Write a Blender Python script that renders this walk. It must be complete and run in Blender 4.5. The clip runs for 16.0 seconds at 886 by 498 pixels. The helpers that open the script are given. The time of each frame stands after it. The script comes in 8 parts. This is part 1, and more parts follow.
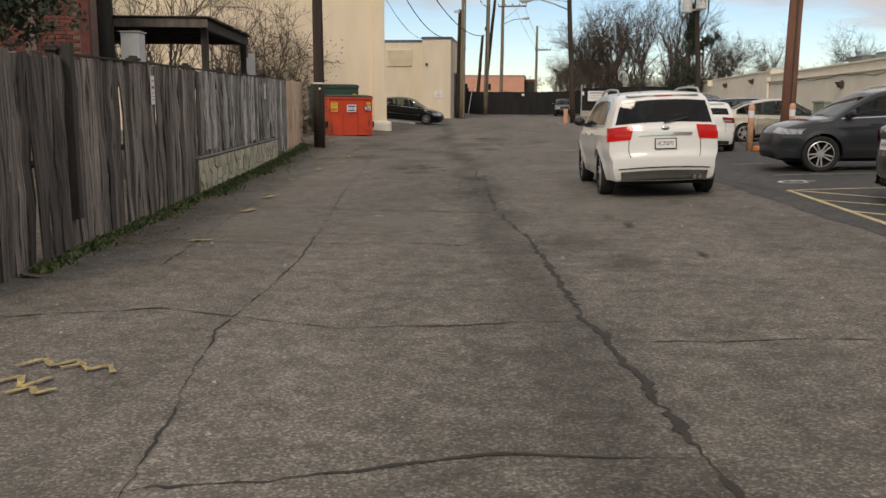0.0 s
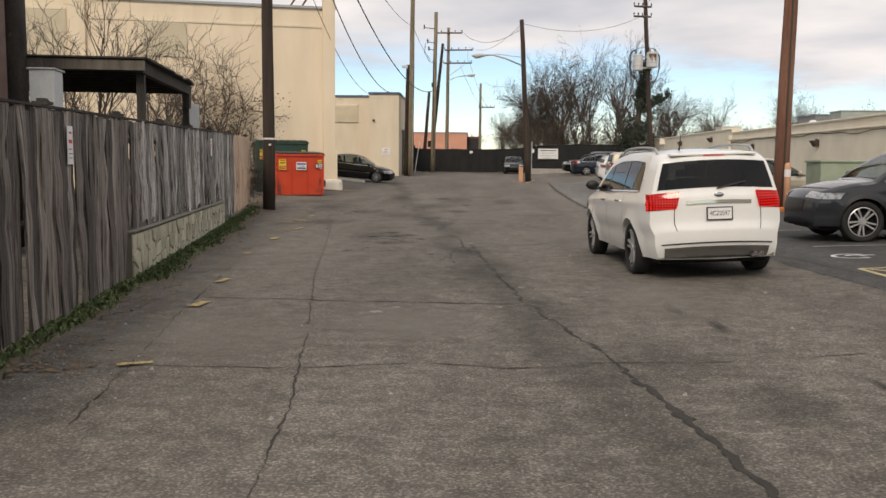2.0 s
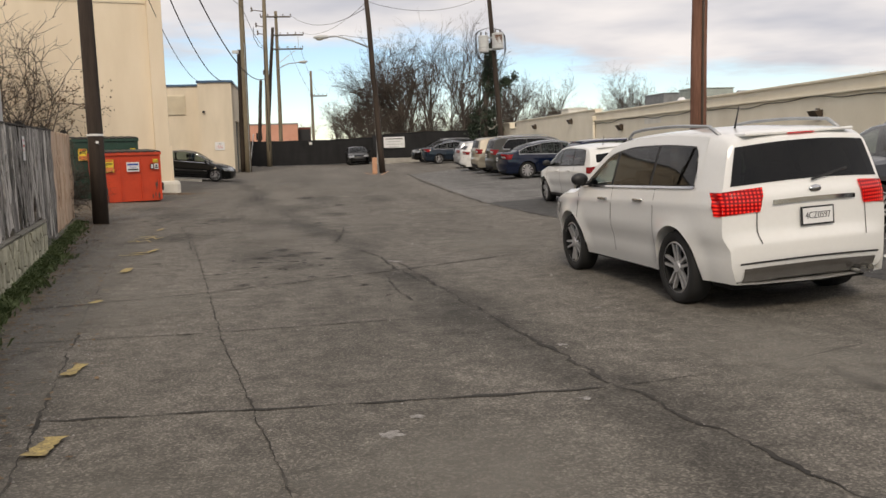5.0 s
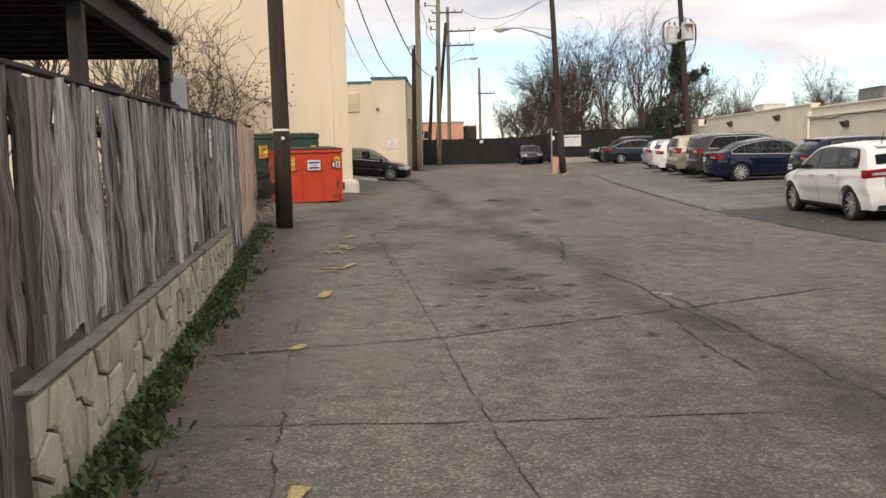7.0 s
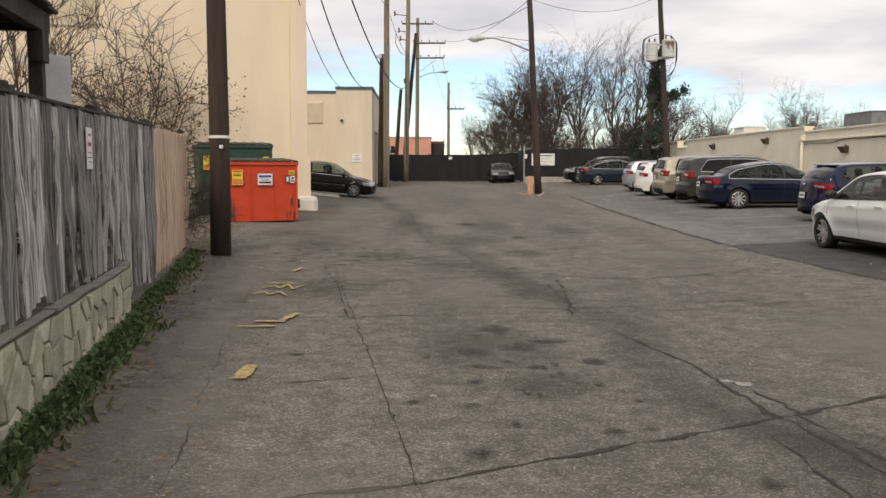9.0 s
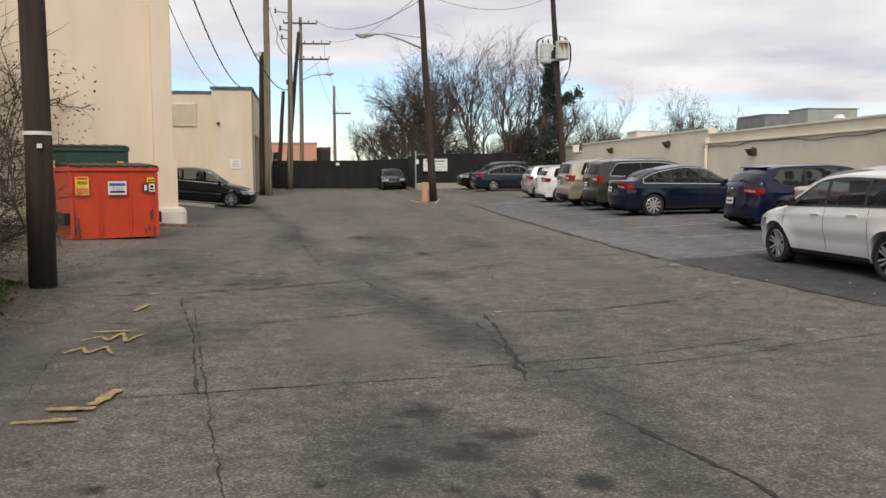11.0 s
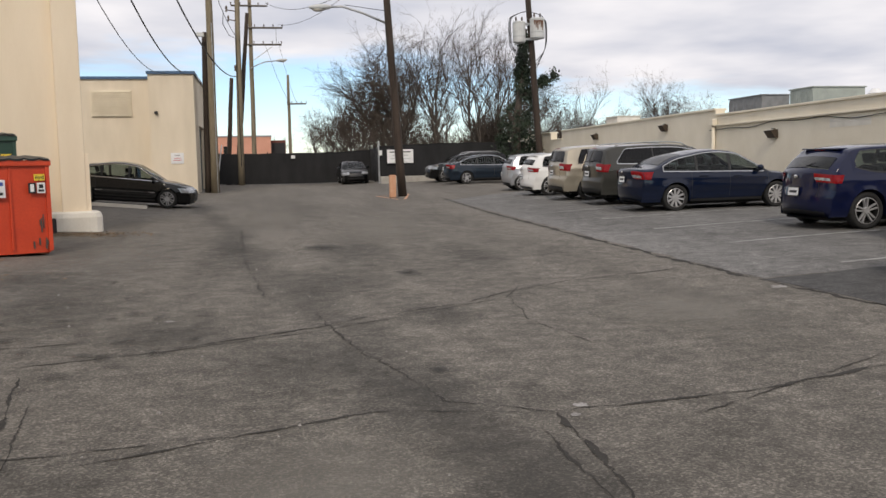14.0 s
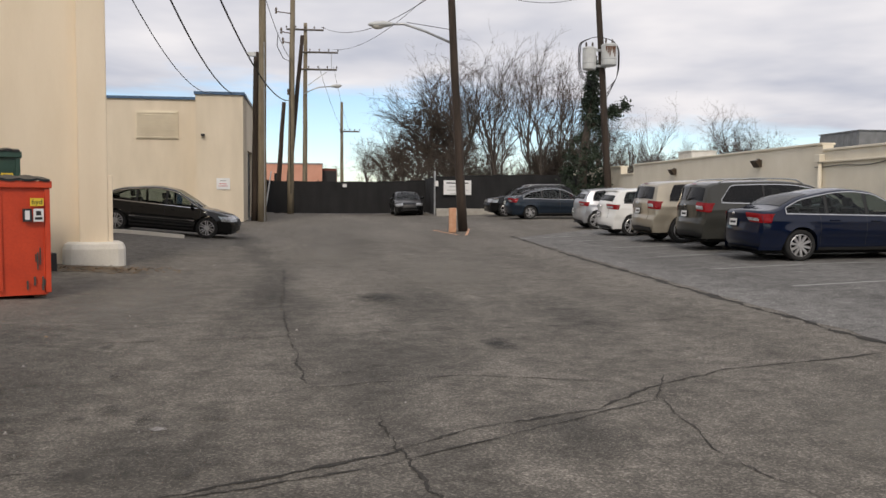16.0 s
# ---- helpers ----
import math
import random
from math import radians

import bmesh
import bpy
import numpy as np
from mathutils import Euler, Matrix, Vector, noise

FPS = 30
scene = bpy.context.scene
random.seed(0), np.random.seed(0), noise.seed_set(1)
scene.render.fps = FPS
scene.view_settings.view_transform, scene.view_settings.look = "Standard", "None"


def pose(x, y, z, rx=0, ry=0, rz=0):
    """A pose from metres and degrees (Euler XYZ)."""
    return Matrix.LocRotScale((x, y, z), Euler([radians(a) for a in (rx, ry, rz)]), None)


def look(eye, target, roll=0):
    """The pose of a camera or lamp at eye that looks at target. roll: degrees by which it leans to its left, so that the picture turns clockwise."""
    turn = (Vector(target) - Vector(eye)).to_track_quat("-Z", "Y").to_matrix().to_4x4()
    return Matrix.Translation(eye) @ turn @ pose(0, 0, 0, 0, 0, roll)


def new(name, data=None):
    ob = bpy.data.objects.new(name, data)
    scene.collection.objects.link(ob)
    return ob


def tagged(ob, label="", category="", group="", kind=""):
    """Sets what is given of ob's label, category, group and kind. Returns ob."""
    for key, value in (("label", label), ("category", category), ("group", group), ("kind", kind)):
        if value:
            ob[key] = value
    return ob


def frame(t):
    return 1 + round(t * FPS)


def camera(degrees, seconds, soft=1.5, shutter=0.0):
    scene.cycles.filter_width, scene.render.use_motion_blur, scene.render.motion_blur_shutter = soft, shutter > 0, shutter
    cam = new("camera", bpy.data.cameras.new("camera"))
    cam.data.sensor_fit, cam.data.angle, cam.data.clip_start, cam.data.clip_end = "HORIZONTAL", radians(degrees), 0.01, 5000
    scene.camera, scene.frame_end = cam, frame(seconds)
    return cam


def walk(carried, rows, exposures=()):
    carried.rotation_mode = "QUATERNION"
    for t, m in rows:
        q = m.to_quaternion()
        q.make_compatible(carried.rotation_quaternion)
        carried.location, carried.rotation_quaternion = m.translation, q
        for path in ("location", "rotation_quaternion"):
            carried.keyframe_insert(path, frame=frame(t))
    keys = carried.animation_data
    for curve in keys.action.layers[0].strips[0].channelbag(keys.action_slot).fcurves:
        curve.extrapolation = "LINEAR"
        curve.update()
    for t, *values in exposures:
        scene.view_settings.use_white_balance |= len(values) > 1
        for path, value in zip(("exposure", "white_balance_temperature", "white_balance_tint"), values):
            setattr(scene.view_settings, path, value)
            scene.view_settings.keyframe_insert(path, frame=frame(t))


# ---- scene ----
cam = camera(54.4, 16.0)
PATH = [
    (0, (0.028, 0.452, 1.487), (-0.198, 2.412, 1.161), 0.3),
    (0.5, (-0.226, 1.202, 1.506), (-0.522, 3.166, 1.268), 0.8),
    (1, (-0.505, 1.878, 1.52), (-0.634, 3.865, 1.33), 1.5),
    (1.5, (-0.832, 2.522, 1.535), (-0.861, 4.514, 1.355), 0.9),
    (2, (-1.139, 3.227, 1.534), (-1.221, 5.215, 1.337), 0.5),
    (2.5, (-1.455, 3.875, 1.534), (-1.457, 5.862, 1.305), 0.6),
    (3, (-1.71, 4.557, 1.563), (-1.487, 6.53, 1.323), -0.5),
    (3.2, (-1.799, 4.817, 1.57), (-1.448, 6.772, 1.333), -1.0),
    (3.5, (-1.911, 5.215, 1.578), (-1.402, 7.135, 1.345), -1.1),
    (4, (-2.124, 5.869, 1.583), (-1.506, 7.757, 1.356), -0.5),
    (4.5, (-2.381, 6.54, 1.591), (-1.74, 8.42, 1.352), -0.8),
    (5, (-2.619, 7.243, 1.601), (-2.306, 9.205, 1.376), -1.7),
    (5.1, (-2.67, 7.372, 1.6), (-2.454, 9.347, 1.375), -1.5),
    (5.2, (-2.724, 7.511, 1.601), (-2.588, 9.495, 1.388), -1.9),
    (7.3, (-3.687, 10.69, 1.627), (-3.731, 12.678, 1.409), -1.4),
    (7.5, (-3.731, 11.005, 1.655), (-3.728, 12.994, 1.443), -1.4),
    (8, (-3.748, 11.818, 1.653), (-3.667, 13.809, 1.477), -1.0),
    (8.5, (-3.791, 12.572, 1.662), (-3.767, 14.566, 1.507), -0.6),
    (9, (-3.752, 13.334, 1.645), (-3.711, 15.325, 1.463), 0.1),
    (9.5, (-3.751, 14.089, 1.654), (-3.56, 16.069, 1.45), -0.2),
    (9.7, (-3.752, 14.389, 1.644), (-3.505, 16.364, 1.447), 0.0),
    (11.8, (-3.751, 17.572, 1.599), (-3.428, 19.539, 1.437), 0.3),
    (12, (-3.737, 17.876, 1.593), (-3.399, 19.841, 1.431), 0.8),
    (12.5, (-3.73, 18.631, 1.587), (-3.457, 20.609, 1.47), 1.0),
    (13, (-3.678, 19.397, 1.59), (-3.45, 21.381, 1.482), 0.3),
    (13.5, (-3.622, 20.2, 1.587), (-3.389, 22.181, 1.438), -0.7),
    (14, (-3.54, 20.971, 1.576), (-3.148, 22.923, 1.391), -1.2),
    (14.5, (-3.5, 21.703, 1.599), (-3.013, 23.631, 1.384), -0.1),
    (15, (-3.497, 22.536, 1.63), (-3.055, 24.482, 1.49), -0.7),
    (15.5, (-3.453, 23.405, 1.642), (-3.047, 25.361, 1.552), -0.9),
    (16, (-3.512, 24.181, 1.62), (-3.225, 26.158, 1.509), 0.3),
]
EXPOSURES = [(t, e, k, 13) for t, e, k in ((0, 0.15, 7400), (0.5, 0.42, 7400), (1.2, 0.38, 7350), (2.5, 0.33, 7350), (4, 0.3, 7400), (5.2, 0.35, 7350), (7.5, 0.62, 7350), (8.5, 0.5, 7350), (9.7, 0.42, 7250), (12, 0.36, 6900), (14.5, 0.36, 6900), (15, 0.42, 6900), (15.5, 0.2, 6850), (16, 0.26, 6900))]
walk(cam, [(t, look(eye, target, roll)) for t, eye, target, roll in PATH], EXPOSURES)

# ---- world and light ----
SUN_ELEV, SUN_ROT = radians(39), radians(193)
world = bpy.data.worlds.new("overcast_sky")
scene.world = world
world.use_nodes = True


def build_world():
    nt = world.node_tree
    nt.nodes.clear()
    N, Lk = nt.nodes.new, nt.links.new
    out = N("ShaderNodeOutputWorld")
    bg = N("ShaderNodeBackground")
    bg.inputs["Strength"].default_value = 1.0
    sky = N("ShaderNodeTexSky")
    sky.sky_type = "NISHITA"
    sky.sun_disc = False
    sky.sun_elevation, sky.sun_rotation = SUN_ELEV, SUN_ROT
    sky.air_density, sky.dust_density, sky.ozone_density = 1.0, 0.15, 5.0
    dim = N("ShaderNodeVectorMath")
    dim.operation = "SCALE"
    dim.inputs["Scale"].default_value = 0.115
    Lk(sky.outputs[0], dim.inputs[0])
    co = N("ShaderNodeTexCoord")
    sep = N("ShaderNodeSeparateXYZ")
    Lk(co.outputs["Generated"], sep.inputs[0])
    # the cloud deck, laid out flat: direction divided by its height
    up = N("ShaderNodeMath")
    up.operation = "ADD"
    up.inputs[1].default_value = 0.10
    Lk(sep.outputs[2], up.inputs[0])
    inv = N("ShaderNodeMath")
    inv.operation = "DIVIDE"
    inv.inputs[0].default_value = 1.0
    Lk(up.outputs[0], inv.inputs[1])
    deck = N("ShaderNodeVectorMath")
    deck.operation = "SCALE"
    Lk(co.outputs["Generated"], deck.inputs[0])
    Lk(inv.outputs[0], deck.inputs["Scale"])
    n1 = N("ShaderNodeTexNoise")
    n1.inputs["Scale"].default_value = 0.8
    n1.inputs["Detail"].default_value = 6
    n1.inputs["Roughness"].default_value = 0.55
    n1.inputs["Distortion"].default_value = 0.4
    Lk(deck.outputs[0], n1.inputs["Vector"])
    # cover grows with height above the horizon
    cov = N("ShaderNodeMapRange")
    cov.inputs["From Min"].default_value, cov.inputs["From Max"].default_value = 0.05, 0.18
    cov.inputs["To Min"].default_value, cov.inputs["To Max"].default_value = -0.42, 0.34
    Lk(sep.outputs[2], cov.inputs["Value"])
    add = N("ShaderNodeMath")
    Lk(n1.outputs[0], add.inputs[0])
    east = N("ShaderNodeMapRange")
    east.inputs["From Min"].default_value, east.inputs["From Max"].default_value = 0.22, 0.55
    east.inputs["To Min"].default_value, east.inputs["To Max"].default_value = 0.0, 0.38
    Lk(sep.outputs[0], east.inputs["Value"])
    both = N("ShaderNodeMath")
    Lk(cov.outputs[0], both.inputs[0])
    Lk(east.outputs[0], both.inputs[1])
    Lk(both.outputs[0], add.inputs[1])
    mask = N("ShaderNodeMapRange")
    mask.interpolation_type = "SMOOTHSTEP"
    mask.inputs["From Min"].default_value, mask.inputs["From Max"].default_value = 0.36, 0.62
    Lk(add.outputs[0], mask.inputs["Value"])
    n2 = N("ShaderNodeTexNoise")
    n2.inputs["Scale"].default_value = 1.1
    n2.inputs["Detail"].default_value = 4
    Lk(deck.outputs[0], n2.inputs["Vector"])
    ramp = N("ShaderNodeValToRGB")
    ramp.color_ramp.elements[0].position, ramp.color_ramp.elements[0].color = 0.33, (0.44, 0.48, 0.57, 1)
    ramp.color_ramp.elements[1].position, ramp.color_ramp.elements[1].color = 0.66, (0.71, 0.725, 0.77, 1)
    Lk(n2.outputs[0], ramp.inputs[0])
    blue = N("ShaderNodeMix")
    blue.data_type = "RGBA"
    Lk(mask.outputs[0], blue.inputs["Factor"])
    Lk(dim.outputs[0], blue.inputs["A"])
    Lk(ramp.outputs[0], blue.inputs["B"])
    Lk(blue.outputs["Result"], bg.inputs["Color"])
    Lk(bg.outputs[0], out.inputs["Surface"])


build_world()
sun = new("sun", bpy.data.lights.new("sun", "SUN"))
sun.data.energy, sun.data.angle, sun.data.color = 1.32, radians(14), (1.0, 0.93, 0.82)
sun.matrix_world = look((-7, -31, 26), (0, 0, 0))


# ---- materials ----
def node_mat(name):
    m = bpy.data.materials.new(name)
    m.use_nodes = True
    nt = m.node_tree
    b = nt.nodes["Principled BSDF"]
    return m, nt, b


def surf(name, a, b, scale=4.0, fine=60.0, rough=0.7, metal=0.0, bump=0.2, stretch=(1, 1, 1), coat=0.0, spec=0.5, rand=0.0, fine_mix=0.35, island=False, dist=0.01, span=(0.32, 0.68)):
    """Two colours mixed by coarse and fine noise, with grain in the relief; rand varies the brightness from piece to piece."""
    m, nt, p = node_mat(name)
    N, Lk = nt.nodes.new, nt.links.new
    co = N("ShaderNodeTexCoord")
    mp = N("ShaderNodeMapping")
    mp.inputs["Scale"].default_value = stretch
    geo = N("ShaderNodeNewGeometry")
    if rand or island:
        oi = N("ShaderNodeObjectInfo")
        offs = N("ShaderNodeVectorMath")
        offs.operation = "MULTIPLY_ADD"
        offs.inputs[1].default_value = (37.0, 17.0, 53.0)
        Lk((geo.outputs["Random Per Island"] if island else oi.outputs["Random"]), offs.inputs[0])
        Lk(co.outputs["Object"], offs.inputs[2])
        Lk(offs.outputs[0], mp.inputs["Vector"])
    else:
        Lk(geo.outputs["Position"], mp.inputs["Vector"])
    n1, n2 = N("ShaderNodeTexNoise"), N("ShaderNodeTexNoise")
    n1.inputs["Scale"].default_value, n1.inputs["Detail"].default_value = scale, 5
    n2.inputs["Scale"].default_value, n2.inputs["Detail"].default_value = fine, 3
    Lk(mp.outputs[0], n1.inputs["Vector"])
    Lk(mp.outputs[0], n2.inputs["Vector"])
    mix = N("ShaderNodeMath")
    mix.operation = "MULTIPLY_ADD"
    mix.inputs[1].default_value = fine_mix
    Lk(n2.outputs[0], mix.inputs[0])
    sc = N("ShaderNodeMath")
    sc.operation = "MULTIPLY"
    sc.inputs[1].default_value = 1 - fine_mix
    Lk(n1.outputs[0], sc.inputs[0])
    Lk(sc.outputs[0], mix.inputs[2])
    rp = N("ShaderNodeValToRGB")
    rp.color_ramp.elements[0].position, rp.color_ramp.elements[0].color = span[0], (*a, 1)
    rp.color_ramp.elements[1].position, rp.color_ramp.elements[1].color = span[1], (*b, 1)
    Lk(mix.outputs[0], rp.inputs[0])
    col = rp.outputs[0]
    if rand:
        r = N("ShaderNodeMapRange")
        r.inputs["To Min"].default_value, r.inputs["To Max"].default_value = 1 - rand, 1 + rand
        Lk((geo.outputs["Random Per Island"] if island else oi.outputs["Random"]), r.inputs["Value"])
        vs = N("ShaderNodeVectorMath")
        vs.operation = "SCALE"
        Lk(col, vs.inputs[0])
        Lk(r.outputs[0], vs.inputs["Scale"])
        col = vs.outputs[0]
    Lk(col, p.inputs["Base Color"])
    p.inputs["Roughness"].default_value = rough
    p.inputs["Metallic"].default_value = metal
    p.inputs["Coat Weight"].default_value = coat
    p.inputs["Coat Roughness"].default_value = 0.06
    p.inputs["Specular IOR Level"].default_value = spec
    if bump:
        bp = N("ShaderNodeBump")
        bp.inputs["Strength"].default_value = bump
        bp.inputs["Distance"].default_value = dist
        Lk(mix.outputs[0], bp.inputs["Height"])
        Lk(bp.outputs[0], p.inputs["Normal"])
    return m


def tint(c, k):
    return tuple(min(1.0, v * k) for v in c)


def paint(name, c, metal=0.0):
    return surf(name, tint(c, 0.97), tint(c, 1.03), 1.3, 25, 0.3, metal, 0.0, coat=0.85, spec=0.06)


def plain(name, c, rough=0.5, metal=0.0):
    return surf(name, tint(c, 0.85), tint(c, 1.12), 6, 60, rough, metal, 0.06)


def asphalt(name, lo, hi, rough=0.88, track=False):
    """Worn asphalt: broad stains, wheel-track mottling and light aggregate specks."""
    m, nt, p = node_mat(name)
    N, Lk = nt.nodes.new, nt.links.new
    geo = N("ShaderNodeNewGeometry")

    def noise_at(scale, detail, vec=None, rough_=0.5):
        n = N("ShaderNodeTexNoise")
        n.inputs["Scale"].default_value, n.inputs["Detail"].default_value = scale, detail
        n.inputs["Roughness"].default_value = rough_
        Lk(vec or geo.outputs["Position"], n.inputs["Vector"])
        return n.outputs[0]

    mp = N("ShaderNodeMapping")
    mp.inputs["Scale"].default_value = (1.0, 0.16, 1.0)
    mp.inputs["Rotation"].default_value = (0, 0, radians(-4))
    Lk(geo.outputs["Position"], mp.inputs["Vector"])
    broad = noise_at(0.55, 5, mp.outputs[0], 0.6)
    patch = noise_at(2.1, 4)
    grit = noise_at(58, 4, None, 0.75)
    r1 = N("ShaderNodeValToRGB")
    r1.color_ramp.elements[0].position, r1.color_ramp.elements[0].color = 0.34, (*lo, 1)
    r1.color_ramp.elements[1].position, r1.color_ramp.elements[1].color = 0.64, (*hi, 1)
    mx = N("ShaderNodeMath")
    mx.operation = "MULTIPLY_ADD"
    mx.inputs[1].default_value = 0.35
    s1 = N("ShaderNodeMath")
    s1.operation = "MULTIPLY"
    s1.inputs[1].default_value = 0.65
    Lk(broad, s1.inputs[0])
    Lk(patch, mx.inputs[0])
    Lk(s1.outputs[0], mx.inputs[2])
    Lk(mx.outputs[0], r1.inputs[0])
    speck = N("ShaderNodeMapRange")
    speck.inputs["From Min"].default_value, speck.inputs["From Max"].default_value = 0.35, 0.72
    speck.inputs["To Min"].default_value, speck.inputs["To Max"].default_value = 0.55, 1.5
    Lk(grit, speck.inputs["Value"])
    sc = N("ShaderNodeVectorMath")
    sc.operation = "SCALE"
    Lk(r1.outputs[0], sc.inputs[0])
    # single stones of the aggregate, pale and dark
    stones = N("ShaderNodeTexVoronoi")
    stones.inputs["Scale"].default_value = 70
    Lk(geo.outputs["Position"], stones.inputs["Vector"])
    lum = N("ShaderNodeSeparateColor")
    Lk(stones.outputs["Color"], lum.inputs[0])
    pick = N("ShaderNodeMapRange")
    pick.inputs["From Min"].default_value, pick.inputs["From Max"].default_value = 0.55, 1.0
    pick.inputs["To Min"].default_value, pick.inputs["To Max"].default_value = 0.86, 1.75
    Lk(lum.outputs[0], pick.inputs["Value"])
    mott = N("ShaderNodeMapRange")
    mott.inputs["From Min"].default_value, mott.inputs["From Max"].default_value = 0.3, 0.7
    mott.inputs["To Min"].default_value, mott.inputs["To Max"].default_value = 0.66, 1.3
    Lk(noise_at(5.5, 5, None, 0.65), mott.inputs["Value"])

    def times(a, b):
        m_ = N("ShaderNodeMath")
        m_.operation = "MULTIPLY"
        Lk(a, m_.inputs[0])
        Lk(b, m_.inputs[1])
        return m_.outputs[0]

    k = times(times(speck.outputs[0], pick.outputs[0]), mott.outputs[0])
    if track:
        # grime worn in along the old paving joint that runs up the alley
        xyz = N("ShaderNodeSeparateXYZ")
        Lk(geo.outputs["Position"], xyz.inputs[0])
        run = N("ShaderNodeMath")
        run.operation = "MULTIPLY_ADD"
        run.inputs[1].default_value = 0.13
        Lk(xyz.outputs[1], run.inputs[0])
        Lk(xyz.outputs[0], run.inputs[2])
        wob = N("ShaderNodeMath")
        wob.operation = "MULTIPLY_ADD"
        wob.inputs[1].default_value = 1.5
        Lk(noise_at(0.35, 3), wob.inputs[0])
        Lk(run.outputs[0], wob.inputs[2])
        dist = N("ShaderNodeMath")
        dist.operation = "SUBTRACT"
        dist.inputs[1].default_value = 1.72
        Lk(wob.outputs[0], dist.inputs[0])
        ab = N("ShaderNodeMath")
        ab.operation = "ABSOLUTE"
        Lk(dist.outputs[0], ab.inputs[0])
        gr = N("ShaderNodeMapRange")
        gr.interpolation_type = "SMOOTHSTEP"
        gr.inputs["From Min"].default_value, gr.inputs["From Max"].default_value = 0.05, 0.55
        gr.inputs["To Min"].default_value, gr.inputs["To Max"].default_value = 0.66, 1.0
        Lk(ab.outputs[0], gr.inputs["Value"])
        k = times(k, gr.outputs[0])
    Lk(k, sc.inputs["Scale"])
    Lk(sc.outputs[0], p.inputs["Base Color"])
    p.inputs["Roughness"].default_value = rough
    p.inputs["Specular IOR Level"].default_value = 0.35
    bp = N("ShaderNodeBump")
    bp.inputs["Strength"].default_value, bp.inputs["Distance"].default_value = 0.5, 0.006
    Lk(grit, bp.inputs["Height"])
    Lk(bp.outputs[0], p.inputs["Normal"])
    return m


M_ASPH = asphalt("worn_asphalt", (0.092, 0.083, 0.070), (0.178, 0.162, 0.139), track=True)
M_ASPH_DARK = asphalt("dark_asphalt", (0.045, 0.044, 0.043), (0.085, 0.083, 0.08))
M_ASPH_LOT = asphalt("lot_asphalt", (0.10, 0.096, 0.09), (0.20, 0.195, 0.185))
M_CRACK = surf("crack_dirt", (0.02, 0.018, 0.015), (0.045, 0.04, 0.034), 5, 60, 0.95)
M_STAIN = surf("oil_stain", (0.05, 0.045, 0.04), (0.12, 0.108, 0.095), 12, 70, 0.8, fine_mix=0.5)


def soft_stain(name, c, strength, scale):
    """A soaked-in stain that thins out raggedly towards its rim."""
    m, nt, p = node_mat(name)
    N, Lk = nt.nodes.new, nt.links.new
    p.inputs["Base Color"].default_value = (*c, 1)
    p.inputs["Roughness"].default_value = 0.8
    tc, geo, off, ln = N("ShaderNodeTexCoord"), N("ShaderNodeNewGeometry"), N("ShaderNodeVectorMath"), N("ShaderNodeVectorMath")
    off.operation, ln.operation = "MULTIPLY_ADD", "LENGTH"
    off.inputs[1].default_value, off.inputs[2].default_value = (2, 2, 0), (-1, -1, 0)
    Lk(tc.outputs["Generated"], off.inputs[0])
    Lk(off.outputs[0], ln.inputs[0])
    nz = N("ShaderNodeTexNoise")
    nz.inputs["Scale"].default_value, nz.inputs["Detail"].default_value, nz.inputs["Roughness"].default_value = scale, 5, 0.65
    Lk(geo.outputs["Position"], nz.inputs["Vector"])
    sub, fade = N("ShaderNodeMath"), N("ShaderNodeMapRange")
    sub.operation = "MULTIPLY_ADD"
    sub.inputs[1].default_value = -0.75
    Lk(ln.outputs["Value"], sub.inputs[0])
    Lk(nz.outputs[0], sub.inputs[2])
    fade.inputs["From Min"].default_value, fade.inputs["From Max"].default_value = -0.2, 0.45
    fade.inputs["To Min"].default_value, fade.inputs["To Max"].default_value = 0.0, strength
    Lk(sub.outputs[0], fade.inputs["Value"])
    clear, mix = N("ShaderNodeBsdfTransparent"), N("ShaderNodeMixShader")
    Lk(fade.outputs[0], mix.inputs[0])
    Lk(clear.outputs[0], mix.inputs[1])
    Lk(p.outputs[0], mix.inputs[2])
    Lk(mix.outputs[0], nt.nodes["Material Output"].inputs["Surface"])
    return m


M_OIL = soft_stain("soaked_oil", (0.035, 0.033, 0.029), 0.7, 7)
M_GRIME = soft_stain("tyre_grime", (0.062, 0.058, 0.051), 0.36, 3.2)
M_BLEACH = soft_stain("silt_brightening", (0.24, 0.222, 0.19), 0.5, 2.6)
M_PALE = surf("pale_scuff", (0.13, 0.12, 0.11), (0.45, 0.43, 0.41), 16, 80, 0.9, fine_mix=0.5)
M_YEL = surf("worn_yellow_paint", (0.12, 0.10, 0.075), (0.62, 0.47, 0.17), 16, 70, 0.85, fine_mix=0.5)
M_YEL_LINE = surf("yellow_line_paint", (0.34, 0.28, 0.14), (0.62, 0.53, 0.3), 8, 80, 0.75)
M_WHITE_FRESH = surf("white_symbol_paint", (0.34, 0.34, 0.335), (0.74, 0.74, 0.73), 6, 60, 0.75)
M_WHITE_LINE = surf("white_line_paint", (0.14, 0.138, 0.13), (0.5, 0.5, 0.48), 5, 60, 0.8, fine_mix=0.5)
M_STUCCO = surf("cream_stucco", (0.73, 0.61, 0.455), (0.81, 0.69, 0.53), 1.6, 45, 0.9, bump=0.25, fine_mix=0.15, stretch=(1, 1, 0.2))
M_STUCCO2 = surf("tan_stucco", (0.63, 0.545, 0.42), (0.72, 0.625, 0.49), 1.8, 40, 0.9, bump=0.25, fine_mix=0.15, stretch=(1, 1, 0.25))
